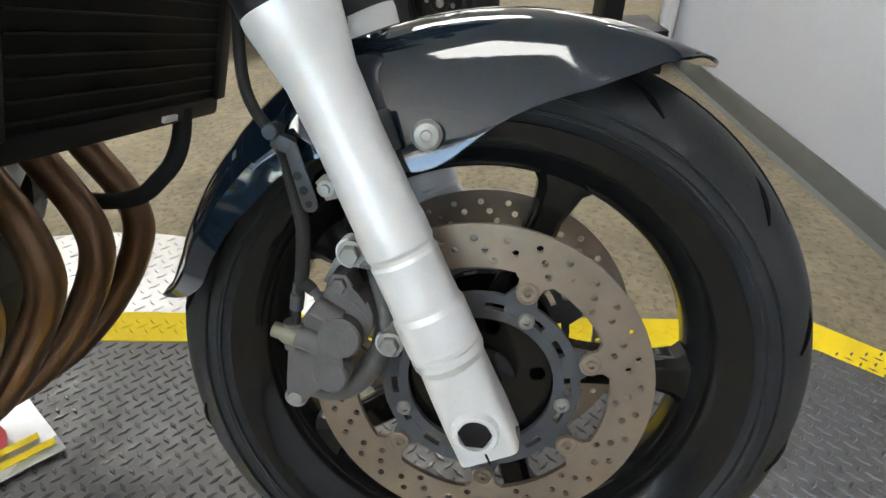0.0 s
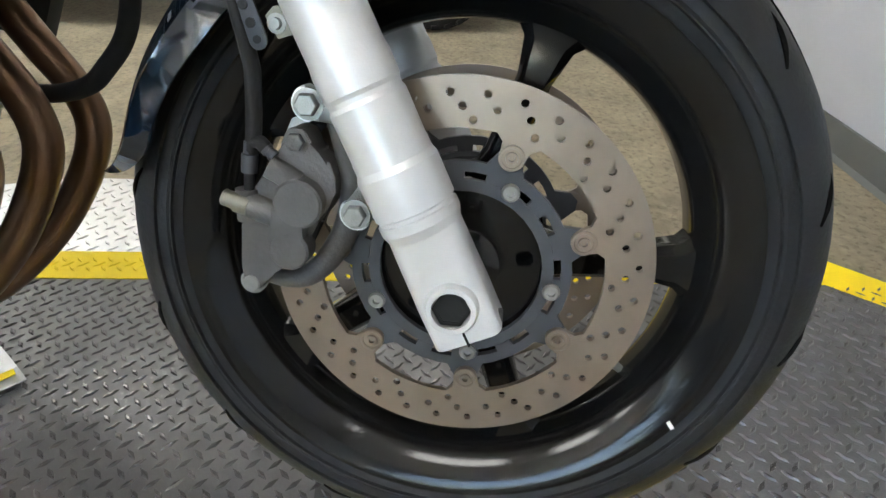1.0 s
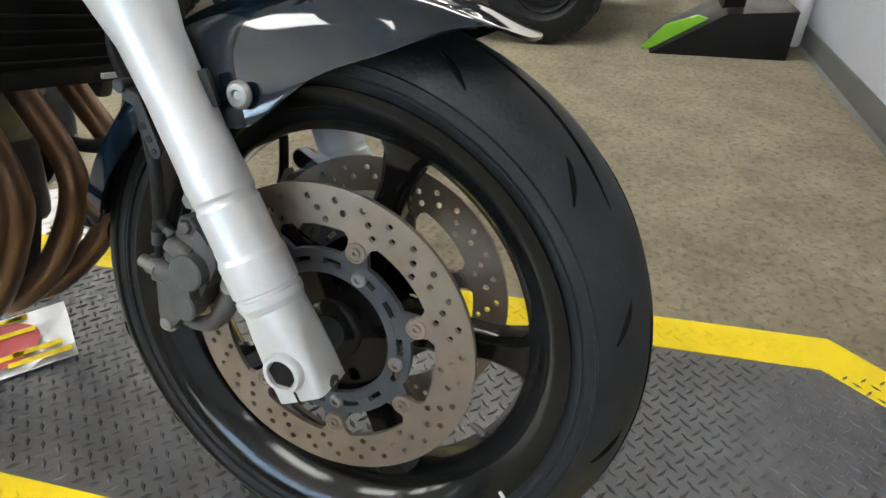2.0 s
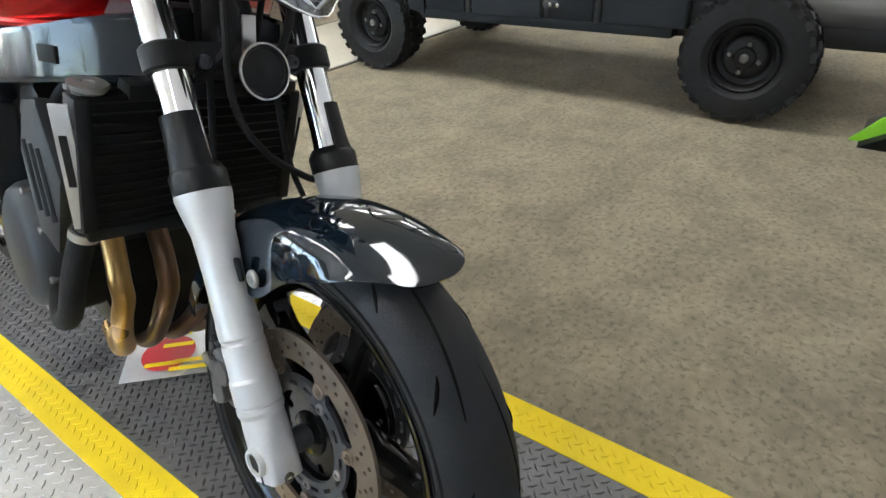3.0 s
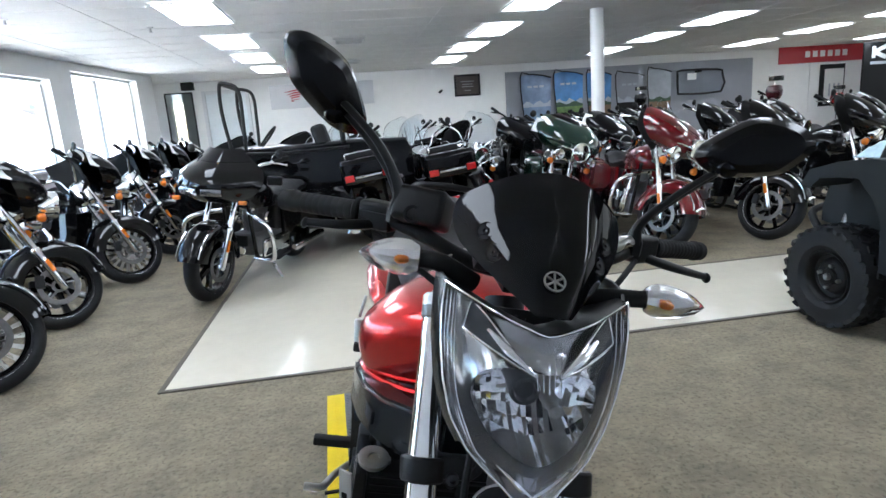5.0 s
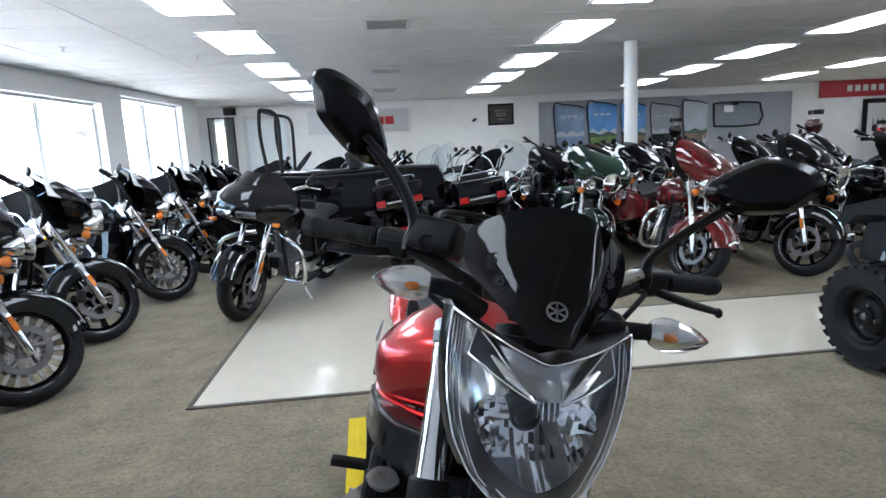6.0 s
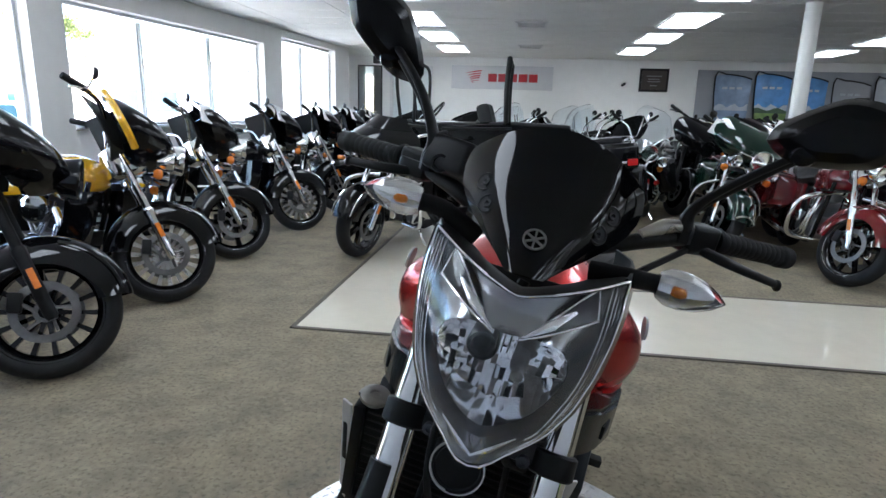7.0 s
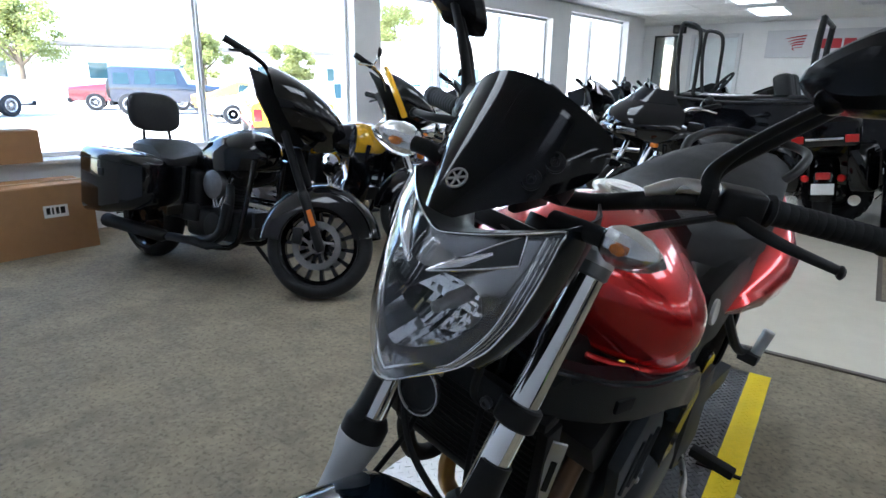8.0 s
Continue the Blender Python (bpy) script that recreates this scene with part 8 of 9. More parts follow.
part("pane", box(B(), (-1.855, BW - 0.01, 1.26), (0.89, 0.012, 2.12)), DOOR_GLOW, dr)
part("push_bar", cyl(B(), (-2.28, BW - 0.08, 1.0), (-1.43, BW - 0.08, 1.0), 0.015, n=10), ALU, dr)
tagged(dr, "pale glazed door with white metal frame", "door", kind="structure")

# grey panel wall with slanted printed posters and plastic windscreens
pw = part("wall_panel", box(B(), (8.22, BW - 0.02, 1.21), (6.76, 0.04, 2.42), None, 0.005), GREY_PANEL)
tagged(pw, "grey display panel fixed to the back wall", "wall panel", kind="structure")


def poster(x0, x1, z0, z1, top, low, label, hill=None):
    root = hold("poster")
    y = BW - 0.1
    w = x1 - x0
    zm = z0 + (z1 - z0) * 0.42
    outline = [(x0 + 0.06 * w, zm), (x1, zm), (x1 + 0.02 * w, z1 - 0.1), (x0 + w * 0.75, z1 - 0.04), (x0 + w * 0.3, z1), (x0, z1 - 0.04)]
    part("print", prism(B(), outline, 'y', y, y + 0.02, 0.003), top, root, label)
    part("print", prism(B(), [(x0 + 0.12 * w, z0), (x1 - 0.05 * w, z0), (x1, zm), (x0 + 0.06 * w, zm)], 'y', y, y + 0.02), low, root)
    # pale haze over the horizon and a dark hill line
    haze = [(x0 + 0.06 * w + 0.93 * w * k / 8, zm + 0.11 + 0.05 * math.sin(k * 1.9 + x0)) for k in range(9)]
    part("printed_haze", prism(B(), [(x0 + 0.07 * w, zm), *haze, (x1 - 0.01 * w, zm)], 'y', y - 0.003, y), PALE_PRINT, root)
    if hill:
        ridge = [(x0 + 0.06 * w + 0.93 * w * k / 8, zm + 0.04 + 0.035 * math.sin(k * 1.3 + x1)) for k in range(9)]
        part("printed_hill", prism(B(), [(x0 + 0.08 * w, zm - 0.05), *ridge, (x1 - 0.02 * w, zm - 0.05)], 'y', y - 0.006, y - 0.003), hill, root)
    for k in range(3):
        part("text_bar", box(B(), (x0 + w * (0.3 + 0.2 * k), y - 0.003, z1 - 0.3), (w * 0.14, 0.004, 0.05)), PALE_PRINT, root)
    part("edge", tube(B(), [(x0 + 0.12 * w, y - 0.002, z0), (x0, y - 0.002, z1 - 0.06), (x0 + w * 0.3, y - 0.002, z1), (x0 + w * 0.75, y - 0.002, z1 - 0.04), (x1 + 0.02 * w, y - 0.002, z1 - 0.1)], 0.014, 6, 3), BLACK_SATIN, root)
    part("backboard", prism(B(), [(x0 + 0.14 * w, 0.0), (x1 - 0.06 * w, 0.0), (x1 - 0.02 * w, z1 - 0.15), (x0 + 0.06 * w, z1 - 0.1)], 'y', y + 0.022, BW - 0.045), BLACK_MATT, root)
    return tagged(root, "tall printed poster board with " + label, "poster", "posters on the back wall")


poster(5.2, 5.98, 0.96, 2.33, SLATE_PRINT, SLATE_PRINT, "slate blue print")
poster(6.07, 6.825, 0.96, 2.352, SKY_PRINT, FIELD_PRINT, "blue sky over a green field", HILL_PRINT)
poster(6.93, 7.59, 0.96, 2.307, SKY_PRINT, EARTH_PRINT, "blue sky over brown ground", HILL_PRINT)
poster(7.715, 8.47, 0.96, 2.24, GREY_PANEL, BLACK_MATT, "dim grey and black print")
poster(8.58, 9.235, 0.96, 2.285, PALE_PRINT, EARTH_PRINT, "pale grey sky over brown ground", HILL_PRINT)
# plastic windscreen hung in its black frame
ws = hold("vehicle_windscreen")
pts = [(9.37, 1.61), (9.35, 2.08), (9.46, 2.195), (10.47, 2.17), (10.61, 2.06), (10.585, 1.61)]
part("frame", tube(B(), [(x, BW - 0.21, z) for x, z in pts + pts[:1]], 0.028, 8, 2), BLACK_SATIN, ws, "black frame")
part("sheet", prism(B(), pts, 'y', BW - 0.215, BW - 0.21), SMOKE, ws, "clear plastic sheet")
part("bracket", box(B(), (9.98, BW - 0.12, 2.15), (0.09, 0.19, 0.045)), BLACK_SATIN, ws)
part("hang_tag", box(B(), (9.74, BW - 0.23, 2.03), (0.25, 0.006, 0.16)), WHITE_TAG, ws)
tagged(ws, "clear plastic windscreen in a black frame hung on the panel", "windscreen")
# red banner, white and black posters
bn = hold("banner")
part("cloth", box(B(), (13.78, BW - 0.03, 2.42), (2.84, 0.03, 0.44), None, 0.004), SIGN_RED, bn)
for k in range(6):
    part("white_bar", box(B(), (13.2 + 0.225 * k, BW - 0.05, 2.42), (0.145, 0.006, 0.16), None, 0.002), WHITE, bn)
tagged(bn, "red banner with white bars under the ceiling", "banner")
wp = hold("poster")
part("sheet", box(B(), (14.2, BW - 0.01, 1.55), (1.76, 0.02, 1.3)), WHITE, wp)
part("frame", box(B(), (14.0, BW - 0.03, 1.58), (0.76, 0.02, 1.1), None, 0.004), BLACK_SATIN, wp)
part("print", box(B(), (14.05, BW - 0.044, 1.55), (0.58, 0.008, 0.92)), WHITE, wp)
for k, h in ((0, 0.34), (1, 0.22), (2, 0.3)):
    part("grey_bar", box(B(), (13.92 + 0.14 * k, BW - 0.052, 1.62 - h / 2), (0.05, 0.006, h)), PALE_PRINT, wp)
tagged(wp, "white framed poster below the red banner", "poster")
# tall dark board with a pale emblem, standing behind the machines
bb = hold("display_board")
part("board", box(B(), (14.03, 13.0, 1.27), (0.88, 0.05, 2.5), None, 0.01), BLACK_SATIN, bb)
part("edge_strip", box(B(), (14.49, 12.985, 1.27), (0.05, 0.09, 2.54), None, 0.008), ALU, bb, "silver edge strip")
part("white_bar", box(B(), (13.86, 12.97, 2.28), (0.1, 0.006, 0.28)), WHITE, bb)
for s in (-1, 1):
    part("white_bar", box(B(), (14.06, 12.97, 2.28 + s * 0.075), (0.32, 0.006, 0.1), Matrix.Rotation(radians(-s * 22), 3, 'Y')), WHITE, bb)
part("grey_bar", box(B(), (14.03, 12.97, 2.02), (0.5, 0.006, 0.07)), PALE_PRINT, bb)
tagged(bb, "tall dark display board with a pale emblem and silver edge", "display board")
# black flag with a lime stripe
fl = hold("flag")
part("base", box(B(), (8.86, 7.21, 0.02), (0.6, 0.09, 0.04), None, 0.01), BLACK_SATIN, fl)
part("pole", cyl(B(), (9.16, 7.21, 0.03), (9.16, 7.21, 2.38), 0.014, n=10), BLACK_SATIN, fl)
part("cloth", prism(B(), [(8.55, 0.4), (9.15, 0.35), (9.15, 2.3), (9.03, 2.3), (8.82, 1.77), (8.63, 1.05)], 'y', 7.204, 7.216), BLACK_SATIN, fl)
part("lime_stripe", prism(B(), [(8.94, 0.45), (9.09, 0.45), (9.11, 2.25), (9.03, 2.25)], 'y', 7.198, 7.203), LIME, fl, "lime green stripe")
tagged(fl, "black display flag with a lime green stripe", "flag")


def helmet_stand(x, y, z, mat, label):
    root = hold("helmet_stand")
    part("pole", cyl(B(), (0, 0, 0.02), (0, 0, z - 0.1), 0.016, n=10), CHROME, root)
    part("foot", lathe(B(), (0, 0, 0), (0, 0, 1), [(0, 0.16), (0.015, 0.15), (0.03, 0.02)], 20), BLACK_SATIN, root)
    b = B()
    lathe(b, (0, 0, z - 0.14), (0, 0, 1), [(0, 0.09), (0.02, 0.115), (0.09, 0.135), (0.17, 0.125), (0.23, 0.09), (0.26, 0.04), (0.265, 0.001)], 24)
    hl = part("helmet", b, mat, root, label)
    part("visor", shell(B(), [[V((0.139 * math.sin(radians(q)), -0.139 * math.cos(radians(q)), z - 0.07 + dz)) for q in range(-60, 61, 12)] for dz in (0, 0.04, 0.08)], 0.004), BLACK_GLOSS, hl)
    root.matrix_world = pose(x, y, 0, 0, 0, -20)
    return tagged(root, label + " on a chrome stand", "helmet")


helmet_stand(8.17, 9.13, 1.7, WINE, "dark red open helmet")
helmet_stand(7.3, 12.2, 1.78, BLACK_GLOSS, "glossy black helmet")
helmet_stand(11.3, 11.2, 1.5, RED, "glossy red helmet")

# ---- outside: car park, parked cars, building and trees ----
ASPHALT = material("pale_concrete_paving", (0.62, 0.61, 0.575), 0.85, vary=0.12, scale=1.2, bump=0.3, bump_scale=60, dirt=0.12)
GRASS = material("grass_bank", (0.1, 0.14, 0.04), 0.95, vary=0.35, scale=3)
RENDER_WALL = material("cream_render", (0.62, 0.58, 0.52), 0.8, vary=0.06, scale=2)
BROWN_WALL = material("brown_cladding", (0.5, 0.42, 0.36), 0.8, vary=0.1, scale=2)
ROOF = material("dark_roof_felt", (0.16, 0.15, 0.14), 0.85, vary=0.15, scale=3)
CAR_GLASS = material("tinted_car_glass", (0.03, 0.07, 0.08), 0.05, vary=0.1, coat=1.0)
CAR_RED = material("dark_red_car_paint", (0.12, 0.015, 0.016), 0.15, vary=0.06, coat=1.0)
CAR_NAVY = material("dark_navy_car_paint", (0.006, 0.01, 0.022), 0.15, vary=0.1, coat=1.0)
CAR_SILVER = material("silver_car_paint", (0.6, 0.61, 0.62), 0.2, 0.3, vary=0.05, coat=1.0)
CAR_YELLOW = material("yellow_car_paint", (0.75, 0.42, 0.02), 0.15, vary=0.05, coat=1.0)
CAR_WHITE = material("white_car_paint", (0.78, 0.79, 0.79), 0.15, vary=0.03, coat=1.0)
LEAF = material("tree_leaves", (0.12, 0.13, 0.05), 0.7, vary=0.4, scale=6)
leaf_out = LEAF.node_tree.nodes["Material Output"]
leaf_thin = LEAF.node_tree.nodes.new("ShaderNodeBsdfTranslucent")
leaf_thin.inputs["Color"].default_value = (0.36, 0.4, 0.12, 1)
leaf_mix = LEAF.node_tree.nodes.new("ShaderNodeMixShader")
leaf_mix.inputs[0].default_value = 0.5
LEAF.node_tree.links.new(LEAF.node_tree.nodes["Principled BSDF"].outputs[0], leaf_mix.inputs[1])
LEAF.node_tree.links.new(leaf_thin.outputs[0], leaf_mix.inputs[2])
LEAF.node_tree.links.new(leaf_mix.outputs[0], leaf_out.inputs["Surface"])
BARK = material("bark", (0.12, 0.09, 0.06), 0.9, vary=0.3, scale=10, bump=0.6)

b = box(B(), (-204.6, 0, -0.17), (400, 800, 0.1))
g = part("ground", b, ASPHALT)
tagged(g, "bright pale concrete car park outside", "ground", kind="structure")
b = B()
box(b, (-62, 5, 0.2), (30, 160, 0.7))
tagged(part("verge", b, GRASS), "grass bank beyond the car park", "grass", kind="structure")


def car(label, paint, profile, width, glass_spans, wheels, wheel_r, lamp_z, tail=True):
    """A vehicle along x, nose to -x; profile holds (x, bottom, waist, roof, roof width share)."""
    root = hold("car")
    rows = []
    for x, zb, zw, zr, k in profile:
        h = width / 2
        rows.append([V((x, q * s, z)) for q, s, z in ((h * 0.9, 1, zb), (h, 1, (zb + zw) / 2), (h * 0.97, 1, zw), (h * k, 1, zr - 0.04), (h * k * 0.85, 1, zr), (h * k * 0.85, -1, zr), (h * k, -1, zr - 0.04), (h * 0.97, -1, zw), (h, -1, (zb + zw) / 2), (h * 0.9, -1, zb))])
    part("body", loft(B(), rows), paint, root, smooth=40)
    for x0, x1, z0, z1, k0, k1 in glass_spans:
        for s in (-1, 1):
            h = width / 2
            b = B()
            loft(b, [[V((x0 + 0.08, s * (h * k0 + 0.006), z0)), V((x0 + 0.14, s * (h * k1 + 0.006), z1))], [V((x1 - 0.05, s * (h * k0 + 0.006), z0)), V((x1 - 0.08, s * (h * k1 + 0.006), z1))]], False)
            bmesh.ops.solidify(b, geom=b.faces[:], thickness=0.012)
            part("side_window", b, CAR_GLASS, root)
    for x in wheels:
        for s in (-1, 1):
            c = V((x, s * (width / 2 - 0.12), wheel_r))
            w = hold("wheel")
            w.parent = root
            part("tyre", lathe(B(), c, c + V((0, s, 0)), [(-0.1, wheel_r * 0.6), (-0.1, wheel_r * 0.92), (-0.07, wheel_r), (0.09, wheel_r), (0.125, wheel_r * 0.92), (0.125, wheel_r * 0.62), (0.1, wheel_r * 0.6)], 28), RUBBER, w)
            part("rim", lathe(B(), c, c + V((0, s, 0)), [(0.1, wheel_r * 0.62), (0.115, wheel_r * 0.58), (0.1, wheel_r * 0.5), (0.09, wheel_r * 0.2), (0.105, wheel_r * 0.16), (0.105, 0.001)], 20), ALU, w)
    x0, x1 = profile[0][0], profile[-1][0]
    for s in (-1, 1):
        part("headlamp", box(B(), (x0 + 0.03, s * width * 0.36, lamp_z), (0.1, 0.3, 0.14), None, 0.03), REFLECTOR, root)
        part("tail_lamp", box(B(), (x1 - 0.02, s * width * 0.42, lamp_z + 0.1), (0.08, 0.16, 0.24), None, 0.02), TAIL_RED, root)
    part("front_bumper", box(B(), (x0, 0, 0.45), (0.16, width * 0.96, 0.2), None, 0.05), BLACK_SATIN, root)
    part("rear_bumper", box(B(), (x1, 0, 0.45), (0.16, width * 0.96, 0.18), None, 0.05), BLACK_SATIN, root)
    return tagged(root, label, "car", "parked vehicles")


pickup = car("dark red pickup truck parked outside", CAR_RED, [(-2.7, 0.45, 0.9, 1.0, 0.9), (-1.3, 0.4, 1.05, 1.15, 0.9), (-0.75, 0.4, 1.1, 1.8, 0.8), (0.5, 0.4, 1.1, 1.85, 0.8), (0.62, 0.4, 1.1, 1.16, 0.95), (2.7, 0.5, 1.1, 1.16, 0.95)], 1.9, [(-0.75, 0.45, 1.12, 1.72, 0.97, 0.82)], (-1.75, 1.7), 0.38, 0.78)
jeep = car("dark navy off-road car with spare wheel", CAR_NAVY, [(-2.0, 0.55, 1.0, 1.12, 0.8), (-0.8, 0.5, 1.1, 1.2, 0.85), (-0.55, 0.5, 1.15, 1.8, 0.88), (1.9, 0.5, 1.15, 1.85, 0.9), (2.0, 0.55, 1.1, 1.8, 0.9)], 1.85, [(-0.5, 0.4, 1.18, 1.68, 0.98, 0.9), (0.45, 1.15, 1.18, 1.7, 0.98, 0.9), (1.2, 1.9, 1.18, 1.7, 0.98, 0.9)], (-1.35, 1.35), 0.42, 0.85)
part("spare_wheel", lathe(B(), (2.0, 0.1, 0.98), (3, 0.1, 0.98), [(0, 0.3), (0.03, 0.4), (0.2, 0.4), (0.24, 0.33), (0.2, 0.2), (0.2, 0.001)], 28), RUBBER, jeep)
sedan_profile = [(-2.3, 0.35, 0.68, 0.72, 0.9), (-1.1, 0.3, 0.85, 0.93, 0.9), (-0.35, 0.3, 0.92, 1.38, 0.72), (0.7, 0.3, 0.92, 1.43, 0.72), (1.6, 0.3, 0.92, 1.02, 0.88), (2.3, 0.4, 0.86, 0.92, 0.9)]
sedan = car("silver saloon car parked outside", CAR_SILVER, sedan_profile, 1.78, [(-0.65, 0.25, 0.95, 1.33, 0.97, 0.76), (0.3, 1.15, 0.95, 1.34, 0.97, 0.76)], (-1.4, 1.4), 0.32, 0.68)
coupe = car("yellow sports car behind a silver car", CAR_YELLOW, [(a, b_, c * 0.95, d * 0.92, e) for a, b_, c, d, e in sedan_profile], 1.8, [(-0.5, 0.7, 0.9, 1.22, 0.97, 0.76)], (-1.4, 1.4), 0.32, 0.62)
boxy = car("yellow open-topped vehicle with a grey bed and orange stripe", CAR_YELLOW, [(-1.9, 0.4, 0.85, 0.95, 0.9), (-0.6, 0.4, 0.9, 1.0, 0.9), (-0.4, 0.4, 0.95, 1.05, 0.9), (1.7, 0.4, 0.95, 1.02, 0.95), (1.8, 0.45, 0.9, 0.98, 0.95)], 1.6, [], (-1.2, 1.15), 0.33, 0.65)
part("stripe", box(B(), (0, 0, 0.56), (3.5, 1.612, 0.05)), SIGN_RED, boxy)
part("roll_cover", box(B(), (0.1, 0, 1.2), (1.1, 1.3, 0.4), None, 0.1, 3), GREY_PANEL, boxy, "grey folded top")
van_profile = [(-2.6, 0.45, 1.0, 1.12, 0.9), (-1.5, 0.4, 1.15, 1.25, 0.92), (-0.85, 0.4, 1.2, 1.9, 0.86), (0.9, 0.4, 1.2, 1.95, 0.88), (1.05, 0.4, 1.2, 1.28, 0.95), (2.7, 0.45, 1.2, 1.28, 0.95)]
truck = car("white pickup truck parked close to the window", CAR_WHITE, van_profile, 1.95, [(-0.9, 0.0, 1.24, 1.8, 0.97, 0.88), (0.05, 0.85, 1.24, 1.82, 0.97, 0.89)], (-1.75, 1.75), 0.4, 0.85)
b = B()
loft(b, [[V((-1.42, -0.82, 1.25)), V((-0.92, -0.74, 1.84))], [V((-1.42, 0.82, 1.25)), V((-0.92, 0.74, 1.84))]], False)
bmesh.ops.solidify(b, geom=b.faces[:], thickness=0.015)
part("windscreen", b, CAR_GLASS, truck, "dark teal windscreen")
G = -0.12
pickup.matrix_world = pose(-26.2, 13.9, G, 0, 0, 62)
jeep.matrix_world = pose(-22.2, 13.1, G, 0, 0, 232)
sedan.matrix_world = pose(-15.5, 13.0, G, 0, 0, 60)
coupe.matrix_world = pose(-18.5, 14.6, G, 0, 0, 230)
boxy.matrix_world = pose(-9.3, 8.4, G, 0, 0, -32)
truck.matrix_world = pose(-9.5, 15.6, G, 0, 0, 200)
copy_thing(sedan, pose(-13.0, 17.5, G, 0, 0, 70))["label"] = "silver saloon car among parked cars"
copy_thing(truck, pose(-24.0, 6.0, G, 0, 0, 110))["label"] = "white pickup truck across the car park"
copy_thing(sedan, pose(-11.5, 12.2, G, 0, 0, 75))["label"] = "silver saloon car nearer the shop"


def building(x, y, turn, w, d, h, wall_mat, n):
    root = hold("building")
    part("wall", box(B(), (0, 0, h / 2), (w, d, h)), wall_mat, root)
    part("roof", box(B(), (0, 0, h + 0.15), (w + 0.8, d + 0.8, 0.3), None, 0.05), ROOF, root)
    for k in range(n):
        xx = -w / 2 + w * (k + 0.5) / n
        wn_ = part("window", box(B(), (xx, -d / 2 - 0.02, h * 0.55), (1.3, 0.06, 1.2)), FRAME_ALU, root)
        part("pane", box(B(), (xx, -d / 2 - 0.055, h * 0.55), (1.14, 0.02, 1.04)), CAR_GLASS, wn_)
    root.matrix_world = pose(x, y, G, 0, 0, turn)
    return tagged(root, "low commercial building with a flat dark roof", "building", "buildings beyond the car park")


building(-46, 24, 68, 34, 10, 3.4, RENDER_WALL, 6)
building(-20, 30, 20, 12, 8, 3.2, BROWN_WALL, 3)


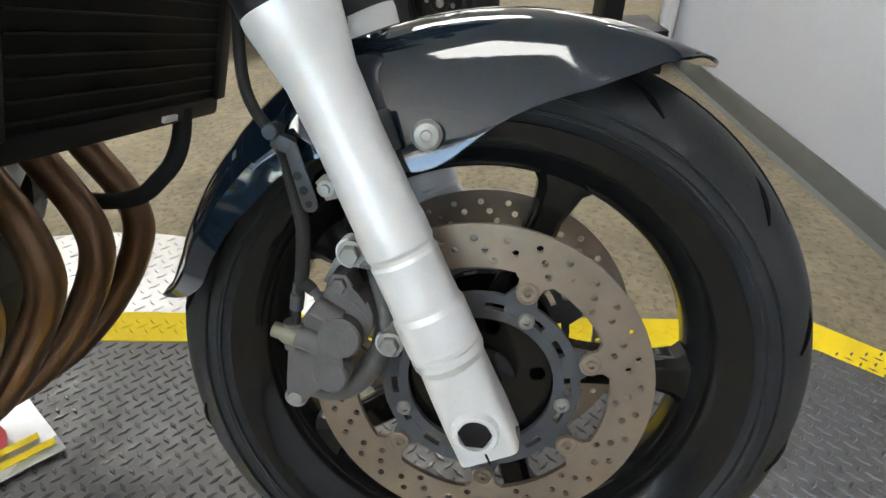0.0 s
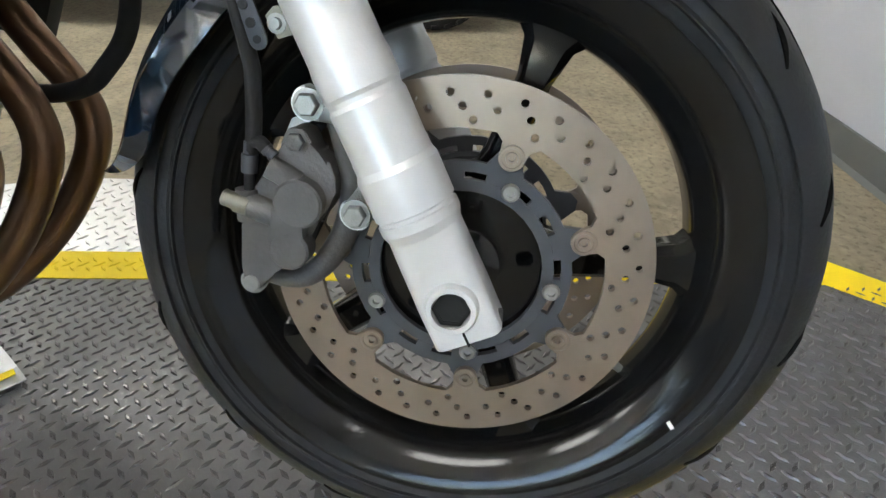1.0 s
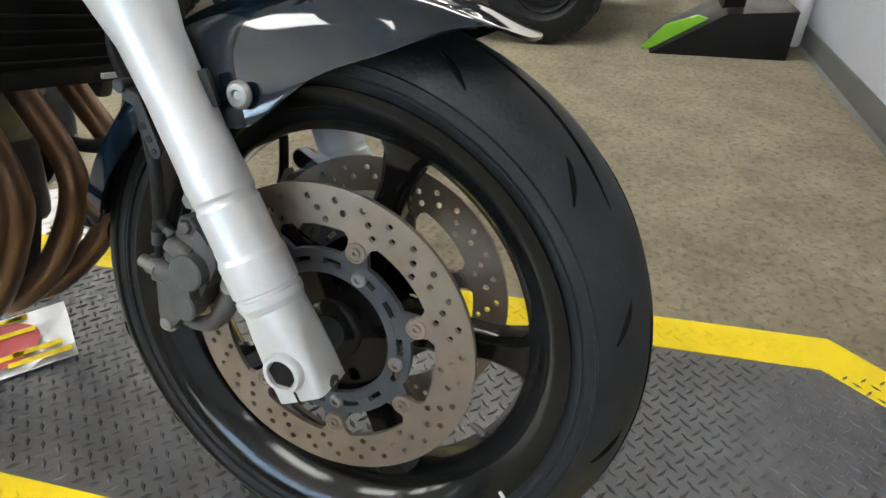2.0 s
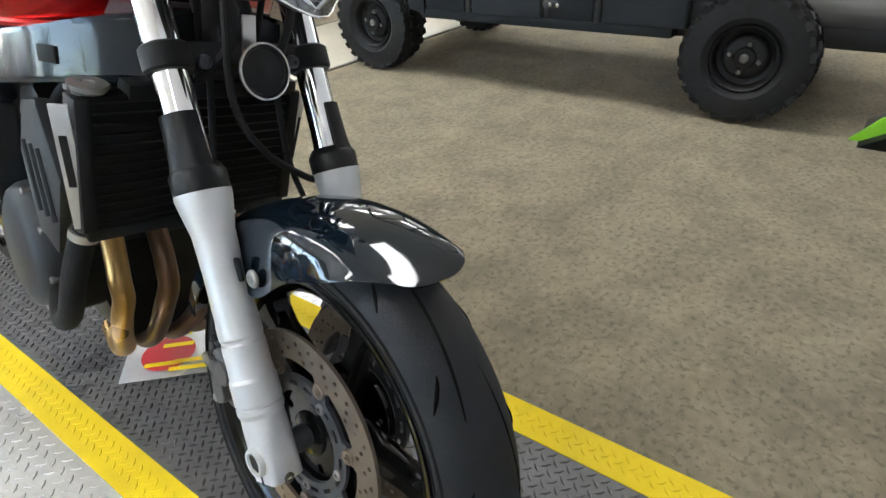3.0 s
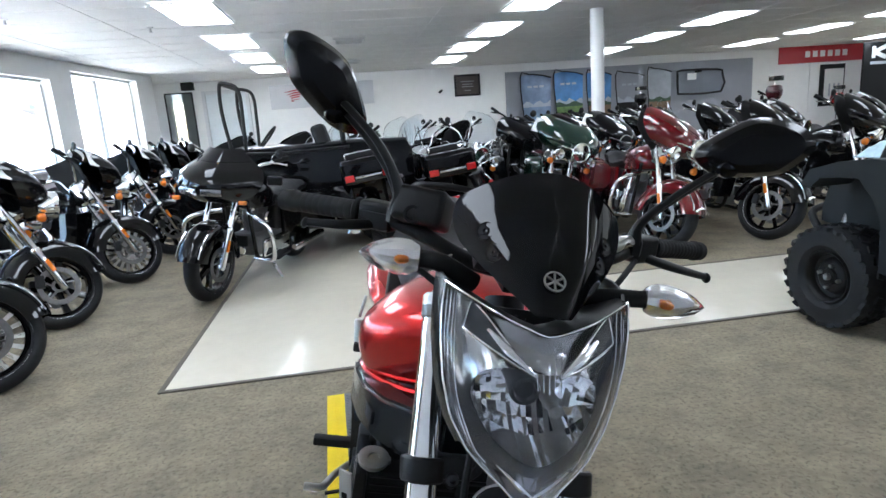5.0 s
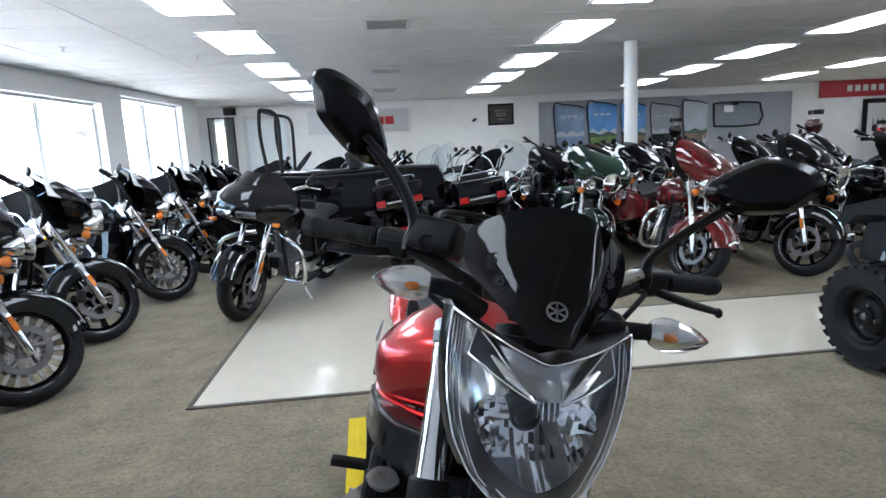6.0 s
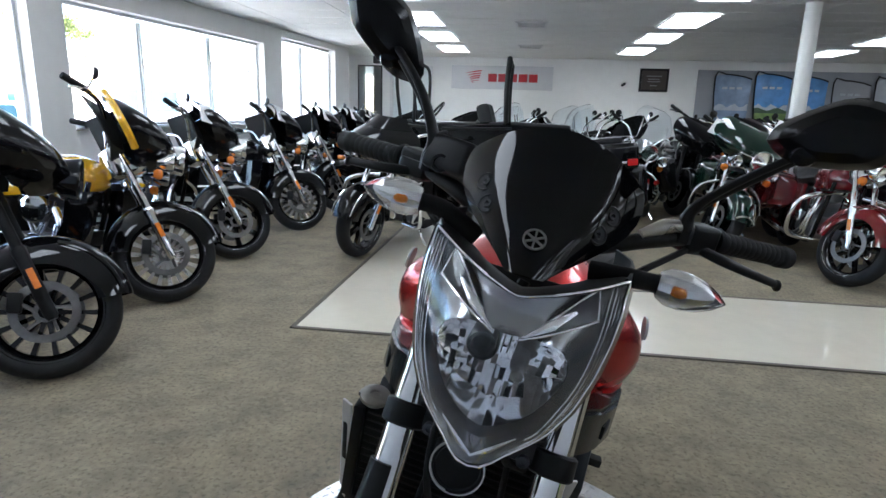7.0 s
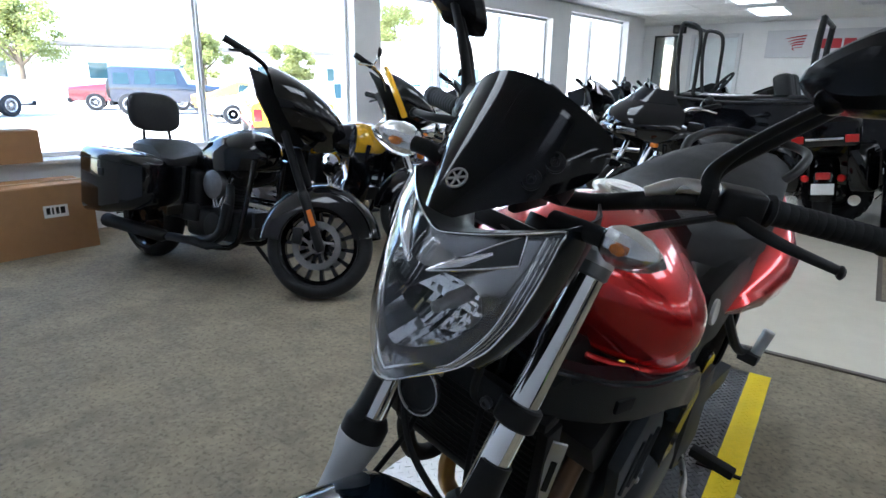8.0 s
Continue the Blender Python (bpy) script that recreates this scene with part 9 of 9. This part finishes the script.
def tree(x, y, h, seed):
    rng = random.Random(seed)
    root = hold("tree")
    b = B()
    tube(b, [(0, 0, 0), (0.1, 0.05, h * 0.25), (0.0, 0.1, h * 0.5), (0.1, 0, h * 0.8)], 0.2, 8, 3, radii=[0.28, 0.2, 0.13, 0.05])
    for k in range(6):
        a = TAU * k / 6 + rng.uniform(-0.3, 0.3)
        z = h * rng.uniform(0.3, 0.55)
        tube(b, [(0.05, 0.05, z), (math.cos(a) * h * 0.12, math.sin(a) * h * 0.12, z + h * 0.1), (math.cos(a) * h * 0.24, math.sin(a) * h * 0.24, z + h * 0.2)], 0.08, 6, 2, radii=[0.1, 0.06, 0.02])
    part("trunk", b, BARK, root)
    verts, faces = [], []
    clumps = [V((rng.gauss(0, 0.17) * h, rng.gauss(0, 0.17) * h, h * rng.uniform(0.4, 0.98))) for _ in range(46)]
    for c in clumps:
        for _ in range(130):
            p = c + V((rng.gauss(0, 1), rng.gauss(0, 1), rng.gauss(0, 0.7))) * h * 0.05
            u = V((rng.gauss(0, 1), rng.gauss(0, 1), rng.gauss(0, 1))).normalized() * 0.1
            w = u.orthogonal().normalized() * 0.06
            k = len(verts)
            verts += [p - u, p + w, p + u, p - w]
            faces.append((k, k + 1, k + 2, k + 3))
    me = bpy.data.meshes.new("crown")
    me.from_pydata(verts, [], faces)
    me.materials.append(LEAF)
    cr = new("crown", me)
    cr.parent = root
    cr["kind"] = "stuff"
    root.matrix_world = pose(x, y, G)
    return tagged(root, "leafy green tree beyond the car park", "tree", "trees beyond the car park")


for k, (x, y, h) in enumerate(((-38, 2, 7), (-44, 9, 8), (-40, 14, 6), (-34, 22, 4), (-30, 26, 3.5), (-48, -6, 9), (-30, 36, 7))):
    tree(x, y, h, k)

# ---- small things on the turntable ----
for x0, x1 in ((0.635, 0.735), (1.11, 1.235)):
    b = prism(B(), [(x0, DECK + 0.003), (x1, DECK + 0.003), (x1, DECK + 0.009), (x0, DECK + 0.009)], 'y', 1.538, 1.552, 0.001)
    tagged(part("tie_strap", b, BLACK_MATT), "narrow black tie strap across the yellow runway stripe", "strap", "tie straps")
PRINT_SILVER = material("silver_printed_sheet", (0.62, 0.63, 0.65), 0.3, 0.4, vary=0.15, scale=30)
sh = hold("printed_sheet")
b = B()
rows = []
cor = [V((0.81, 0.93, 0)), V((0.955, 0.79, 0)), V((1.06, 0.92, 0)), V((0.915, 1.06, 0))]
for j in range(7):
    rows.append([(cor[0].lerp(cor[1], i / 6)).lerp(cor[3].lerp(cor[2], i / 6), j / 6) + V((0, 0, DECK + 0.006 + 0.004 * math.sin(i * 1.3) * math.sin(j * 1.1))) for i in range(7)])
part("sheet", shell(b, rows, 0.001), PRINT_SILVER, sh)
part("red_disc", cyl(B(), (0.93, 0.925, DECK + 0.0105), (0.93, 0.925, DECK + 0.0115), 0.06, n=28), SIGN_RED, sh)
for k, (x, y, w) in enumerate(((0.93, 0.84, 0.09), (0.945, 0.86, 0.07), (0.9, 0.9, 0.08), (0.98, 0.97, 0.06), (0.995, 0.955, 0.03), (0.96, 0.93, 0.07))):
    part("yellow_bar", box(B(), (x, y, DECK + 0.0125), (w, 0.013, 0.001), Matrix.Rotation(radians(-44), 3, 'Z')), YELLOW, sh)
tagged(sh, "crinkled silver printed sheet with a red disc on the runway", "leaflet")
